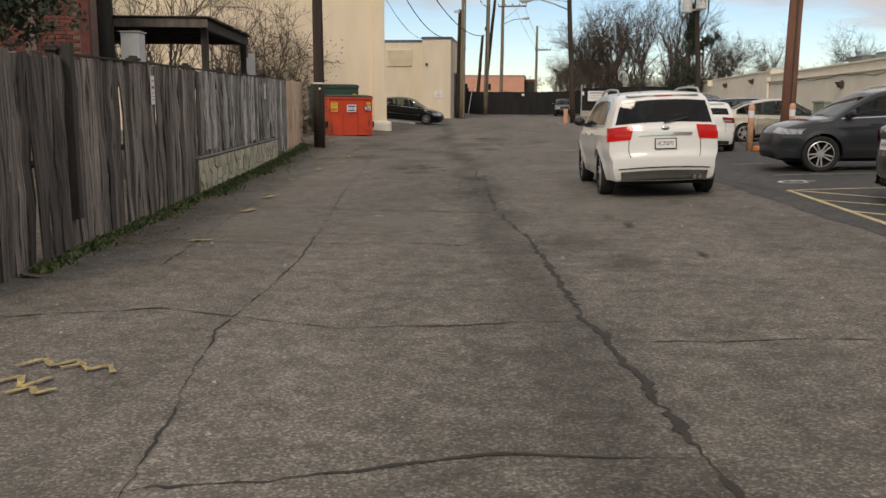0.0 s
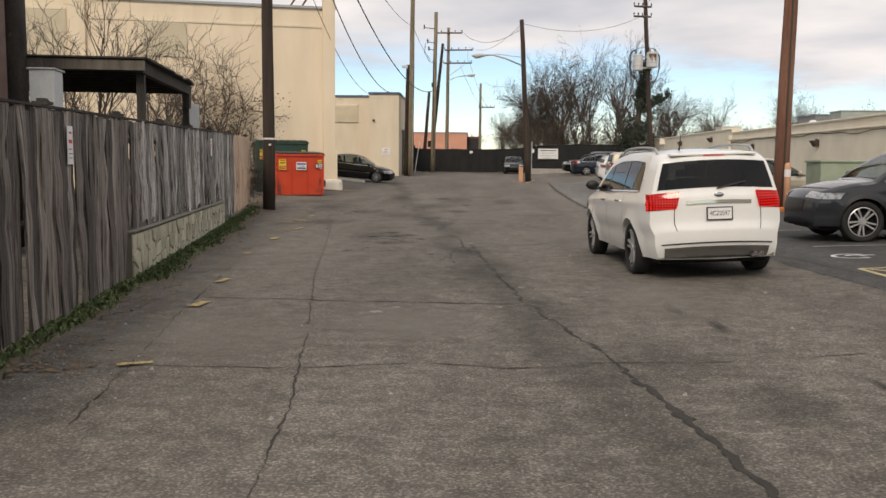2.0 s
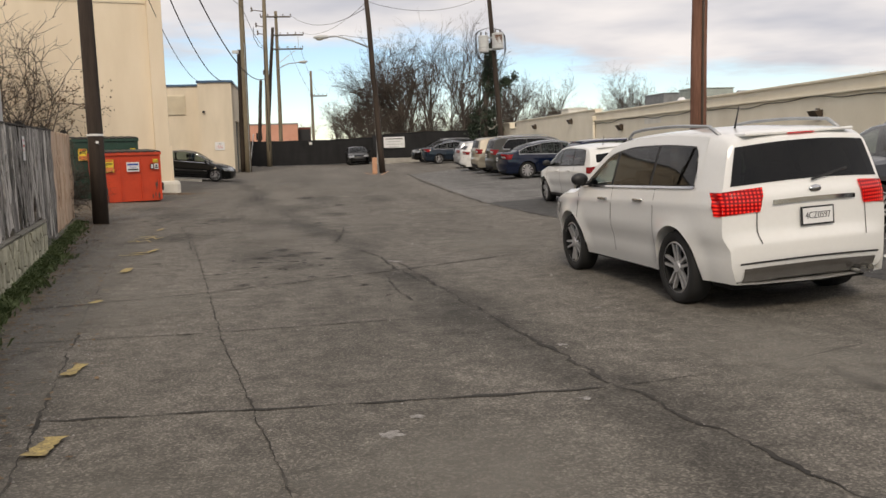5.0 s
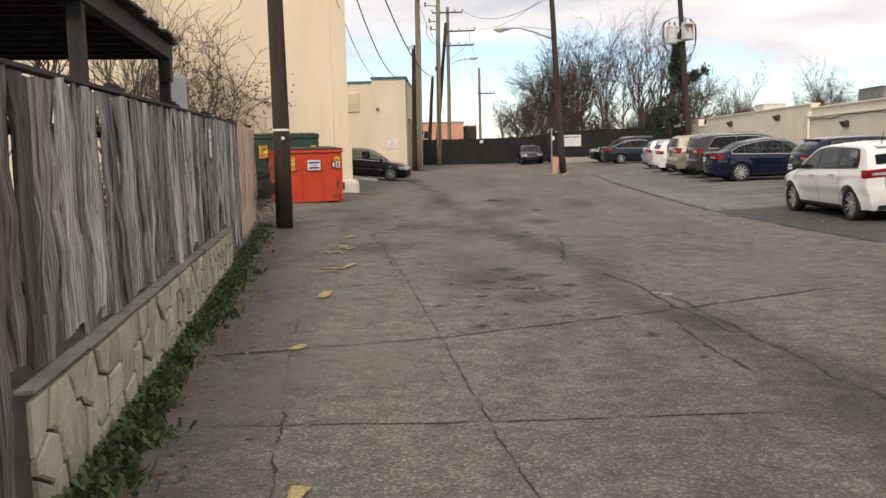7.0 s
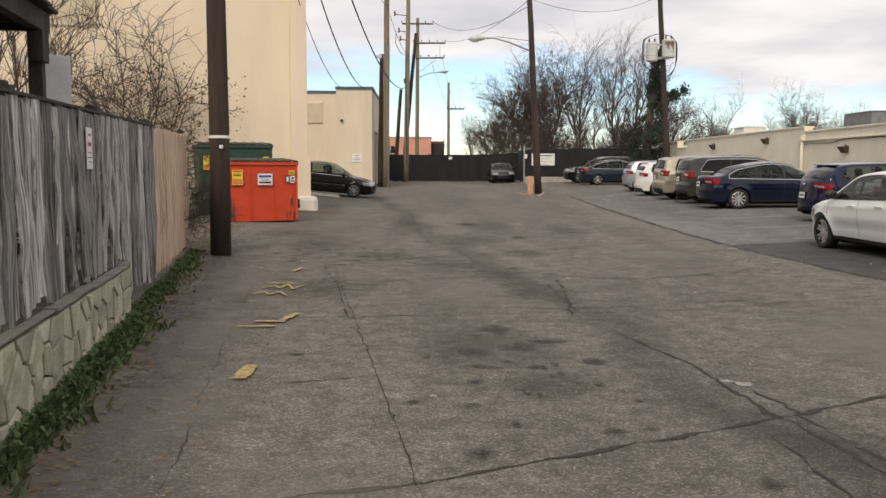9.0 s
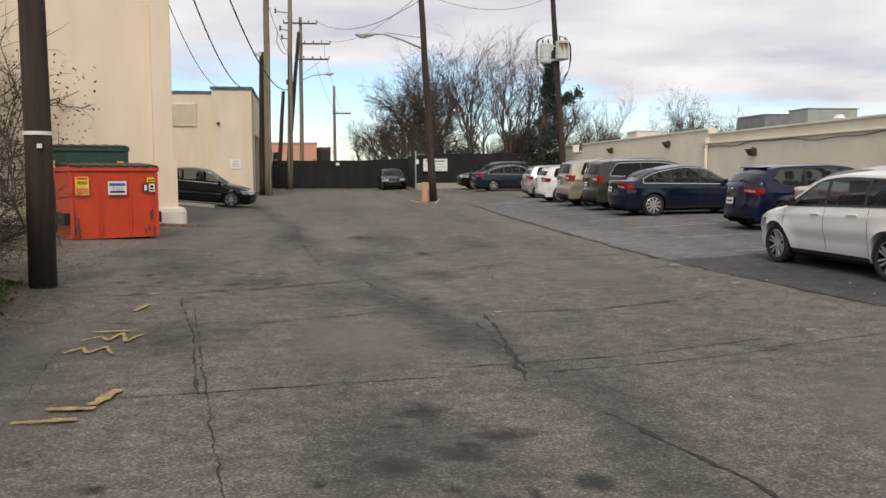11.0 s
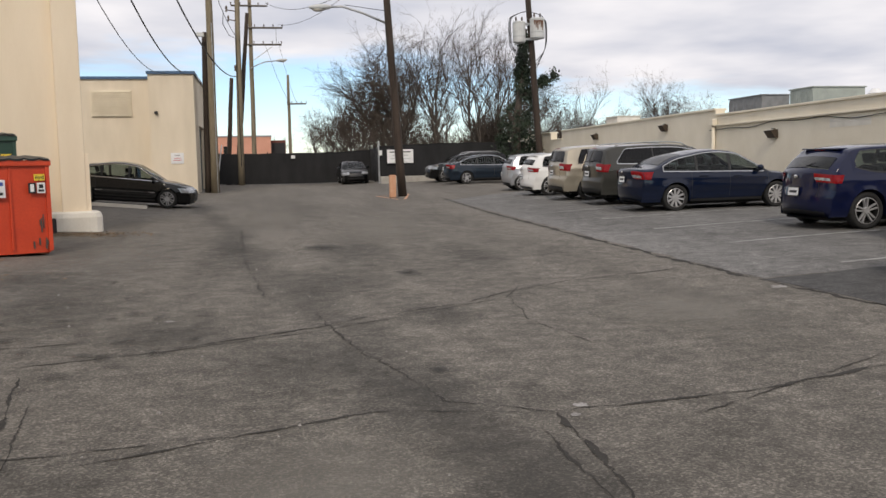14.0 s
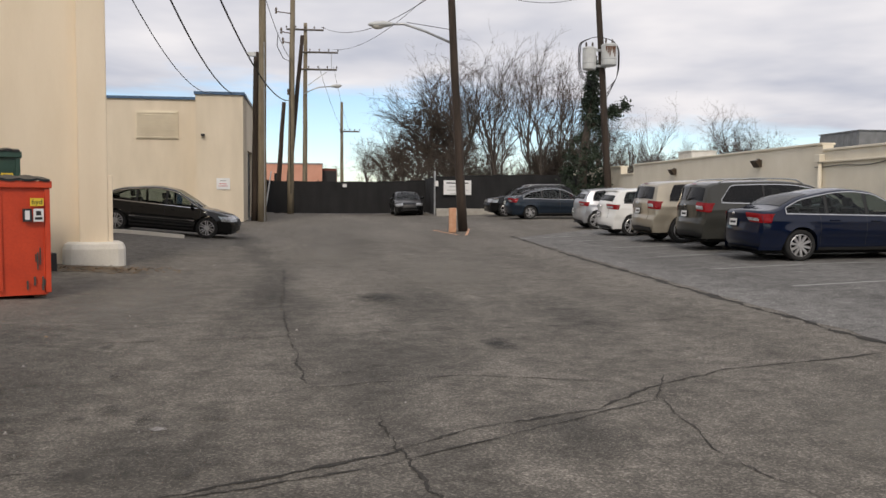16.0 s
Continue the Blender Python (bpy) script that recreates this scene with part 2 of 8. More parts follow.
M_STUCCO3 = surf("pale_cream_stucco", (0.70, 0.63, 0.50), (0.80, 0.73, 0.60), 1.6, 35, 0.88, bump=0.3, fine_mix=0.2, stretch=(0.7, 0.7, 0.5))
M_WHITEWASH = surf("off_white_paint", (0.62, 0.58, 0.5), (0.78, 0.74, 0.66), 2.0, 40, 0.85)
M_LOUVRE = surf("cream_slat", (0.66, 0.58, 0.44), (0.76, 0.68, 0.53), 2, 30, 0.7)
M_BLUE_TRIM = plain("blue_trim", (0.05, 0.11, 0.2), 0.5)
M_ROOFTRIM = plain("grey_coping", (0.35, 0.36, 0.38), 0.5)
M_PLANK = surf("weathered_grey_plank", (0.05, 0.046, 0.042), (0.53, 0.50, 0.465), 4, 20, 0.92, bump=0.8, stretch=(9, 2, 0.5), rand=0.6, fine_mix=0.4, span=(0.38, 0.62))
M_PLANK_OLD = surf("dark_weathered_plank", (0.02, 0.016, 0.014), (0.27, 0.235, 0.205), 4, 20, 0.92, bump=0.8, stretch=(9, 2, 0.5), rand=0.62, fine_mix=0.4, span=(0.37, 0.63))
M_PLANK_NEW = surf("new_pine_plank", (0.48, 0.33, 0.225), (0.66, 0.50, 0.37), 5, 22, 0.8, bump=0.4, stretch=(8, 2, 0.35), rand=0.12)
M_DARKWOOD = surf("dark_weathered_timber", (0.018, 0.016, 0.014), (0.06, 0.053, 0.046), 6, 50, 0.9, bump=0.5, stretch=(1, 1, 0.3))
M_GREYWOOD = surf("grey_timber", (0.07, 0.06, 0.05), (0.17, 0.15, 0.125), 6, 50, 0.9, bump=0.5, stretch=(1, 1, 0.15))
M_POLE_DARK = surf("creosote_pole", (0.022, 0.016, 0.012), (0.062, 0.043, 0.032), 7, 50, 0.9, bump=0.6, stretch=(1, 1, 0.08))
M_POLE_TAN = surf("tan_pole", (0.105, 0.085, 0.056), (0.27, 0.225, 0.155), 7, 50, 0.9, bump=0.5, stretch=(1, 1, 0.08))
M_POLE_RED = surf("red_brown_pole", (0.10, 0.045, 0.028), (0.25, 0.12, 0.08), 7, 50, 0.9, bump=0.5, stretch=(1, 1, 0.08))
M_STONE = surf("olive_grey_stone", (0.27, 0.26, 0.185), (0.55, 0.52, 0.395), 5, 50, 0.92, bump=0.5, rand=0.22)
M_MORTAR = surf("mortar", (0.06, 0.056, 0.042), (0.13, 0.122, 0.095), 6, 70, 0.95, bump=0.5)
M_CAPSTONE = surf("concrete_cap", (0.15, 0.142, 0.118), (0.28, 0.265, 0.22), 5, 60, 0.92, bump=0.4)
M_CONC = surf("old_concrete", (0.30, 0.28, 0.25), (0.45, 0.43, 0.38), 3, 60, 0.9, bump=0.3)
M_BRICK = surf("red_brick", (0.085, 0.028, 0.022), (0.18, 0.062, 0.046), 6, 50, 0.9, bump=0.4, rand=0.25)
M_BRICK_MORTAR = surf("brick_mortar", (0.13, 0.085, 0.07), (0.2, 0.135, 0.115), 6, 60, 0.95)
M_ORANGE_WALL = surf("salmon_wall", (0.60, 0.29, 0.20), (0.70, 0.36, 0.26), 0.8, 20, 0.9)
M_BINRED = surf("orange_red_steel", (0.50, 0.045, 0.014), (0.66, 0.07, 0.022), 2.5, 30, 0.45, bump=0.08, coat=0.15)
M_BINGREEN = surf("dark_green_steel", (0.008, 0.038, 0.025), (0.02, 0.065, 0.045), 2.5, 30, 0.45, bump=0.08, coat=0.15)
M_RUST = surf("rusty_steel", (0.06, 0.025, 0.015), (0.2, 0.08, 0.035), 8, 60, 0.85, bump=0.4)
M_LID = plain("black_plastic_lid", (0.018, 0.02, 0.02), 0.5)
# near-black that stands in for shade in wheel gaps and under the cars
M_DEEP = plain("shade_black", (0.006, 0.006, 0.006), 0.95)
M_BLACK = plain("black_plastic", (0.014, 0.014, 0.015), 0.5)
M_RUBBER = plain("tyre_rubber", (0.016, 0.016, 0.016), 0.85)
M_ALLOY = surf("alloy_wheel", (0.42, 0.42, 0.43), (0.56, 0.56, 0.57), 5, 40, 0.35, 0.45, 0.0)
M_ALLOY_DK = surf("dark_alloy", (0.05, 0.05, 0.052), (0.12, 0.12, 0.122), 5, 40, 0.35, 0.7, 0.0)
M_CHROME = surf("chrome", (0.5, 0.5, 0.5), (0.62, 0.62, 0.62), 3, 40, 0.12, 1.0, 0.0)
M_STEEL = surf("galvanised_steel", (0.32, 0.33, 0.34), (0.5, 0.51, 0.52), 4, 40, 0.45, 0.6, 0.05)
M_GREYPAINT = surf("pale_grey_paint", (0.45, 0.46, 0.46), (0.6, 0.61, 0.6), 3, 30, 0.55)
M_GREENBOX = surf("pale_green_paint", (0.25, 0.31, 0.22), (0.35, 0.41, 0.3), 3, 30, 0.55)
M_ORANGE_OLD = surf("weathered_orange_paint", (0.5, 0.24, 0.13), (0.62, 0.38, 0.25), 8, 50, 0.8)
M_ORANGE = surf("orange_paint", (0.6, 0.17, 0.04), (0.75, 0.27, 0.09), 6, 40, 0.65)
M_SIGN = surf("white_sign", (0.68, 0.68, 0.68), (0.8, 0.8, 0.79), 3, 40, 0.5, bump=0)
M_SIGN_YEL = plain("yellow_sticker", (0.8, 0.6, 0.05), 0.5)
M_SIGN_RED = plain("red_print", (0.55, 0.03, 0.03), 0.5)
M_SIGN_BLUE = plain("blue_print", (0.05, 0.09, 0.35), 0.5)
M_SIGN_GRN = plain("green_print", (0.1, 0.45, 0.25), 0.5)
M_INK = plain("black_print", (0.02, 0.02, 0.022), 0.6)
M_SCREEN = surf("black_fence_screen", (0.010, 0.010, 0.011), (0.022, 0.022, 0.023), 2, 80, 0.95, stretch=(1, 1, 0.3))
M_WIRE = plain("black_cable", (0.012, 0.012, 0.013), 0.7)
M_BARK = surf("grey_bark", (0.04, 0.032, 0.026), (0.10, 0.082, 0.068), 4, 40, 0.95, bump=0.5)
M_TWIG = surf("twig_bark", (0.045, 0.035, 0.028), (0.10, 0.078, 0.062), 3, 20, 0.95, bump=0)
M_LEAF = surf("ivy_leaf", (0.010, 0.02, 0.010), (0.03, 0.05, 0.024), 3, 20, 0.6, bump=0)
M_GRASS = surf("weed_green", (0.05, 0.08, 0.026), (0.14, 0.175, 0.07), 3, 30, 0.8, bump=0)
M_DRY = surf("dry_leaf", (0.10, 0.06, 0.03), (0.25, 0.17, 0.1), 5, 30, 0.9, bump=0)
M_SOIL = surf("verge_soil", (0.08, 0.066, 0.048), (0.19, 0.16, 0.12), 4, 60, 0.98, bump=0.6)
M_UNIT = surf("grey_roof_unit", (0.16, 0.165, 0.165), (0.26, 0.265, 0.265), 3, 30, 0.6, 0.2)
M_UNIT2 = surf("pale_green_roof_unit", (0.26, 0.29, 0.26), (0.36, 0.39, 0.35), 3, 30, 0.6)
M_UNIT2B = plain("satin_skid_plate", (0.13, 0.122, 0.112), 0.4, 0.4)
M_BROWN_METAL = plain("bronze_lamp_body", (0.07, 0.05, 0.035), 0.5, 0.3)
M_LENS = plain("lamp_lens", (0.55, 0.53, 0.48), 0.2)


def glass_mat(name, c):
    m, nt, p = node_mat(name)
    nt.nodes.remove(p)
    N, Lk = nt.nodes.new, nt.links.new
    clear, gloss, fres, mix = N("ShaderNodeBsdfTransparent"), N("ShaderNodeBsdfGlossy"), N("ShaderNodeLayerWeight"), N("ShaderNodeMixShader")
    steep, share = N("ShaderNodeMath"), N("ShaderNodeMapRange")
    steep.operation = "POWER"
    steep.inputs[1].default_value = 4.0
    share.inputs["To Min"].default_value, share.inputs["To Max"].default_value = 0.035, 0.7
    clear.inputs["Color"].default_value = (*c, 1)
    gloss.inputs["Roughness"].default_value = 0.03
    fres.inputs["Blend"].default_value = 0.5
    Lk(fres.outputs["Facing"], steep.inputs[0])
    Lk(steep.outputs[0], share.inputs["Value"])
    Lk(share.outputs[0], mix.inputs[0])
    Lk(clear.outputs[0], mix.inputs[1])
    Lk(gloss.outputs[0], mix.inputs[2])
    Lk(mix.outputs[0], nt.nodes["Material Output"].inputs["Surface"])
    return m


M_GLASS = glass_mat("tinted_car_glass", (0.045, 0.048, 0.05))
M_GLASS_LT = glass_mat("car_glass", (0.42, 0.48, 0.47))
M_PANE = plain("dark_window_pane", (0.015, 0.017, 0.018), 0.08)
M_SEAT = surf("dark_seat_cloth", (0.02, 0.02, 0.021), (0.05, 0.05, 0.051), 9, 60, 0.95)
M_SEAT_LT = surf("beige_seat_leather", (0.16, 0.14, 0.115), (0.26, 0.235, 0.2), 5, 50, 0.7)


def lamp_mat(name, c, glow=0.0):
    m, nt, p = node_mat(name)
    N, Lk = nt.nodes.new, nt.links.new
    ck = N("ShaderNodeTexVoronoi")
    ck.inputs["Scale"].default_value = 30
    if glow:
        # rows of diodes across the lamp's face
        tc, sp, cb = N("ShaderNodeTexCoord"), N("ShaderNodeSeparateXYZ"), N("ShaderNodeCombineXYZ")
        ck.voronoi_dimensions = "2D"
        ck.inputs["Randomness"].default_value = 0.0
        Lk(tc.outputs["Object"], sp.inputs[0])
        Lk(sp.outputs[1], cb.inputs[0])
        Lk(sp.outputs[2], cb.inputs[1])
        Lk(cb.outputs[0], ck.inputs["Vector"])
    r = N("ShaderNodeValToRGB")
    r.color_ramp.elements[0].color = (*c, 1)
    r.color_ramp.elements[1].color = (*tint(c, 0.45), 1)
    Lk(ck.outputs["Distance"], r.inputs[0])
    Lk(r.outputs[0], p.inputs["Base Color"])
    p.inputs["Roughness"].default_value = 0.15
    p.inputs["Coat Weight"].default_value = 0.35
    p.inputs["Specular IOR Level"].default_value = 0.15
    if glow:
        e = N("ShaderNodeValToRGB")
        e.color_ramp.elements[0].position, e.color_ramp.elements[0].color = 0.10, (1.0, 0.035, 0.025, 1)
        e.color_ramp.elements[1].position, e.color_ramp.elements[1].color = 0.42, (0.12, 0.0, 0.001, 1)
        Lk(ck.outputs["Distance"], e.inputs[0])
        Lk(e.outputs[0], p.inputs["Emission Color"])
        p.inputs["Emission Strength"].default_value = glow
    return m


M_TAIL = lamp_mat("red_lamp", (0.30, 0.006, 0.010))
M_TAIL_ON = lamp_mat("lit_red_lamp", (0.16, 0.003, 0.004), 0.85)
M_HEAD = surf("headlamp_glass", (0.12, 0.125, 0.13), (0.55, 0.57, 0.59), 14, 40, 0.1, 0.3, 0.0, coat=0.6)


# ---- the lie of the land ----
def soft(v, s=1.0):
    return s * math.log1p(math.exp(v / s)) if v / s < 30 else v


def ground_z(x, y):
    z = 0.0155 * (soft(y - 28, 3.0) - soft(y - 110, 6.0))
    z += 0.045 * (soft(x - 0.3, 0.6) - soft(x - 6.5, 0.6))
    z += 0.05 * (soft(-5.8 - x, 0.4) - soft(-9 - x, 0.4))
    k = min(1.0, max(0.0, (y - 44) / 5)) * min(1.0, max(0.0, (64 - y) / 4))
    return z + 0.055 * k * (soft(-7.0 - x, 0.3) - soft(-12.5 - x, 0.5))


# ---- mesh helpers ----
def part(name, bm, material, parent=None, label="", smooth=False, kind=""):
    me = bpy.data.meshes.new(name)
    bm.to_mesh(me)
    bm.free()
    return link_mesh(name, me, material, parent, label, smooth, kind)


def link_mesh(name, me, material, parent=None, label="", smooth=False, kind=""):
    if material and not me.materials:
        me.materials.append(material)
    if smooth:
        me.polygons.foreach_set("use_smooth", [True] * len(me.polygons))
    ob = new(name, me)
    if parent:
        ob.parent = parent
    if label or kind:
        tagged(ob, label, kind=kind)
    return ob


def thing(name, label, category, group="", kind="", at=None):
    ob = tagged(new(name), label, category, group, kind)
    ob.empty_display_size = 0.2
    if at is not None:
        ob.matrix_basis = at
    return ob


def add_box(bm, lo, hi, m=None, bevel=0.0):
    c = [(a + b) / 2 for a, b in zip(lo, hi)]
    d = [b - a for a, b in zip(lo, hi)]
    mm = Matrix.Translation(c) @ Matrix.Diagonal((*d, 1))
    vs = bmesh.ops.create_cube(bm, size=1, matrix=(m @ mm) if m else mm)["verts"]
    if bevel:
        es = list({e for v in vs for e in v.link_edges})
        bmesh.ops.bevel(bm, geom=es, offset=bevel, segments=2, affect="EDGES", profile=0.6)
    return vs


def box(lo, hi, m=None, bevel=0.0):
    bm = bmesh.new()
    add_box(bm, lo, hi, m, bevel)
    return bm


def add_tube(bm, pts, radii, sides=10, cap=True):
    rings = []
    for i, p in enumerate(pts):
        p = Vector(p)
        a, b = Vector(pts[max(i - 1, 0)]), Vector(pts[min(i + 1, len(pts) - 1)])
        d = (b - a).normalized()
        if i == 0:
            ux = d.orthogonal().normalized() if abs(d.z) < 0.95 else (Vector((1, 0, 0)) - d * d.x).normalized()
        else:
            ux = (ux - d * ux.dot(d)).normalized()
        uy = d.cross(ux)
        r = radii[i] if hasattr(radii, "__len__") else radii
        rings.append([bm.verts.new(p + ux * (r * math.cos(2 * math.pi * (k + 0.5) / sides)) + uy * (r * math.sin(2 * math.pi * (k + 0.5) / sides))) for k in range(sides)])
    for u, v in zip(rings, rings[1:]):
        for k in range(sides):
            bm.faces.new((u[k], u[(k + 1) % sides], v[(k + 1) % sides], v[k]))
    if cap:
        bm.faces.new(rings[0][::-1])
        bm.faces.new(rings[-1])


def tube(pts, radii, sides=10):
    bm = bmesh.new()
    add_tube(bm, pts, radii, sides)
    return bm


def grid_mesh(name, rows):
    """A sheet through rows of points of equal count."""
    n = len(rows[0])
    verts = [tuple(p) for r in rows for p in r]
    faces = [(i * n + j, i * n + j + 1, (i + 1) * n + j + 1, (i + 1) * n + j) for i in range(len(rows) - 1) for j in range(n - 1)]
    me = bpy.data.meshes.new(name)
    me.from_pydata(verts, [], faces)
    return me


def text_mesh(name, body, size, m, material, parent, label=""):
    cu = bpy.data.curves.new(name, "FONT")
    cu.body, cu.size, cu.align_x, cu.align_y = body, size, "CENTER", "CENTER"
    cu.extrude = 0.001
    tmp = bpy.data.objects.new(name, cu)
    scene.collection.objects.link(tmp)
    me = bpy.data.meshes.new_from_object(tmp)
    bpy.data.objects.remove(tmp)
    me.materials.clear()
    ob = link_mesh(name, me, material, parent, label)
    ob.matrix_basis = m
    return ob


# ---- ground ----
def build_ground():
    xs = [-600, -300, -150, -80, -45, -28] + [-20 + 0.8 * i for i in range(10)] + [-12 + 0.4 * i for i in range(63)] + [14 + i for i in range(1, 9)] + [30, 50, 90, 160, 300, 600]
    ys = [-600, -300, -120, -50, -25, -12] + [-6 + 0.5 * i for i in range(180)] + [86, 90, 96, 104, 115, 130, 160, 220, 320, 600, 1200]
    xs.sort()
    me = grid_mesh("ground", [[(x, y, ground_z(x, y)) for x in xs] for y in ys])
    tagged(link_mesh("ground", me, M_ASPH, smooth=True), "worn grey-brown asphalt of an alley and car park, cracked and stained", "asphalt", kind="structure")


build_ground()


def ribbon(pts, half, lift=0.004):
    """A strip that lies on the ground along pts; half is its half width, or one for each point."""
    rows = []
    for i, p in enumerate(pts):
        a, b = pts[max(i - 1, 0)], pts[min(i + 1, len(pts) - 1)]
        d = Vector((b[0] - a[0], b[1] - a[1])).normalized()
        h = half[i] if hasattr(half, "__len__") else half
        row = []
        for s in (-h, h):
            x, y = p[0] - d.y * s, p[1] + d.x * s
            row.append((x, y, ground_z(x, y) + lift))
        rows.append(row[::-1])
    return rows


def dense(pts, step):
    out = [pts[0]]
    for a, b in zip(pts, pts[1:]):
        n = max(1, int(math.dist(a, b) / step))
        out += [(a[0] + (b[0] - a[0]) * k / n, a[1] + (b[1] - a[1]) * k / n) for k in range(1, n + 1)]
    return out


def slab(name, outline, material, label, category, lift=0.004, step=0.5, fray=0.0, kind="structure"):
    """A thin layer over the ground inside a convex quadrilateral."""
    a, b, c, d = [Vector(p) for p in outline]
    nu = max(2, int(max((b - a).length, (c - d).length) / step))
    nv = max(2, int(max((d - a).length, (c - b).length) / step))
    rng = random.Random(len(label) + int(abs(outline[0][0]) * 100))
    rows = []
    for j in range(nv + 1):
        row = []
        for i in range(nu + 1):
            u, v = i / nu, j / nv
            p = (a * (1 - u) + b * u) * (1 - v) + (d * (1 - u) + c * u) * v
            if fray and (i in (0, nu) or j in (0, nv)):
                p = p + Vector((rng.uniform(-fray, fray), rng.uniform(-fray, fray)))
            row.append((p.x, p.y, ground_z(p.x, p.y) + lift))
        rows.append(row)
    return tagged(link_mesh(name, grid_mesh(name, rows), material, smooth=True), label, category, kind=kind)


# ---- the plank fence on its stone wall ----
F0, FD = Vector((-4.56, 7.94)), Vector((-0.1642, 0.9864))
FANG = math.degrees(math.atan2(FD.y, FD.x))


def fence_at(y, off=0.0):
    """The point of the fence line at that y, moved off metres towards the alley."""
    p = F0 + FD * ((y - F0.y) / FD.y) + Vector((FD.y, -FD.x)) * off
    return p


def fence_top(y):
    return 1.94 + 0.0148 * (y - 7.3)


def build_fence():
    rng = random.Random(5)
    fence = thing("plank_fence", "weathered grey upright-plank timber fence with a new pine bay", "fence")
    rot = Matrix.Rotation(math.atan2(FD.y, FD.x), 4, "Z")
    me_all = []
    for v in range(14):
        w = 0.077
        bm = bmesh.new()
        n = 6
        prof = []
        for k in range(n + 1):
            zz = k / n
            dx = rng.uniform(-0.009, 0.009)
            bow, twist = rng.uniform(-0.014, 0.014), rng.uniform(-0.010, 0.010)
            prof.append([bm.verts.new((sx * (w + rng.uniform(-0.008, 0.003)) + dx, sy * 0.010 + bow + sx * twist, zz + (rng.uniform(-0.012, 0.012) if k in (0, n) else 0))) for sx, sy in ((-1, -1), (1, -1), (1, 1), (-1, 1))])
        for a, b in zip(prof, prof[1:]):
            for k in range(4):
                bm.faces.new((a[k], a[(k + 1) % 4], b[(k + 1) % 4], b[k]))
        bm.faces.new(prof[0][::-1])
        bm.faces.new(prof[-1])
        me = bpy.data.meshes.new("plank")
        bm.to_mesh(me)
        bm.free()
        me_all.append(me)
    new_all = []
    for me in me_all[:3]:
        m2 = me.copy()
        m2.materials.append(M_PLANK_NEW)
        new_all.append(m2)
    old_all = []
    for me in me_all:
        m3 = me.copy()
        m3.materials.append(M_PLANK_OLD)
        old_all.append(m3)
        me.materials.append(M_PLANK)
    y = 6.4
    while y < 29.2:
        fresh = y > 25.0
        p = fence_at(y, rng.uniform(-0.013, 0.013))
        top = fence_top(y) + rng.uniform(-0.02, 0.014)
        if y < 13.75:
            bot = 0.04 + rng.uniform(-0.03, 0.05)
        elif y < 22.6:
            bot = 0.655 + rng.choice((rng.uniform(-0.01, 0.05), rng.uniform(0.0, 0.11)))
        elif fresh:
            bot = ground_z(p.x, p.y) + 0.12 + rng.uniform(0, 0.03)
        else:
            bot = ground_z(p.x, p.y) + 0.16 + rng.uniform(-0.05, 0.1)
        aged = rng.random() < (13.9 - y) / 2.5 + 0.58
        ob = new("plank", rng.choice(new_all if fresh else old_all if aged else me_all))
        ob.parent = fence
        lean = rng.gauss(0, 0.002 if fresh else 0.003 if y < 13.8 else 0.008)
        kick = max(0.0, rng.gauss(0.004, 0.022)) if not fresh else 0.0
        ob.matrix_basis = (Matrix.Translation((p.x, p.y, bot)) @ rot @ Matrix.Rotation(lean, 4, "Y")
                           @ Matrix.Translation((0, -kick * (top - bot), 0)) @ Matrix.Rotation(-kick, 4, "X") @ Matrix.Diagonal((rng.uniform(0.99, 1.04), 1, top - bot, 1)))
        y += 0.136 * FD.y
    # rails and cap behind the planks
    for y0, y1, zz in ((6.4, 29.1, -0.25), (6.4, 29.1, -1.0)):
        a, b = fence_at(y0, -0.05), fence_at(y1, -0.05)
        bm = tube([(a.x, a.y, fence_top(y0) + zz), (b.x, b.y, fence_top(y1) + zz)], 0.035, 4)
        part("rail", bm, M_DARKWOOD, fence)
    a, b = fence_at(8.6, -0.015), fence_at(25.0, -0.015)
    bm = bmesh.new()
    L = (b - a).length
    add_box(bm, (0, -0.045, 0), (L, 0.035, 0.022), Matrix.Translation((a.x, a.y, fence_top(8.6) + 0.012)) @ rot @ Matrix.Rotation(-math.atan(0.0148), 4, "Y"))
    part("cap_board", bm, M_DARKWOOD, fence, "dark narrow cap board along the top")
    for y0 in (6.36, 8.62, 11.2, 13.9, 16.5, 19.1, 21.8, 25.0, 29.25):
        p = fence_at(y0, -0.11)
        bm = box((-0.05, -0.05, 0), (0.05, 0.05, fence_top(y0) + 0.05), Matrix.Translation((p.x, p.y, 0)) @ rot)
        add_box(bm, (-0.075, -0.075, fence_top(y0) + 0.05), (0.075, 0.075, fence_top(y0) + 0.08), Matrix.Translation((p.x, p.y, 0)) @ rot)
        add_box(bm, (-0.045, -0.045, fence_top(y0) + 0.08), (0.045, 0.045, fence_top(y0) + 0.11), Matrix.Translation((p.x, p.y, 0)) @ rot, 0.01)
        part("post", bm, M_DARKWOOD, fence, "dark post with a flat cap")
    # the tall dark end post at the alley's mouth
    p = fence_at(6.28, 0.0)
    part("end_post", box((-0.06, -0.05, 0), (0.06, 0.05, 2.0), Matrix.Translation((p.x, p.y, 0)) @ rot, 0.008), M_DARKWOOD, fence)
    p = fence_at(8.6, 0.045)
    part("front_post", box((-0.055, -0.045, 0.35), (0.055, 0.045, 2.08), Matrix.Translation((p.x, p.y, 0)) @ rot, 0.008), M_DARKWOOD, fence)
    # a return of the fence that closes the yard
    a = fence_at(6.22, 0)
    q = a - Vector((FD.y, -FD.x)) * 6
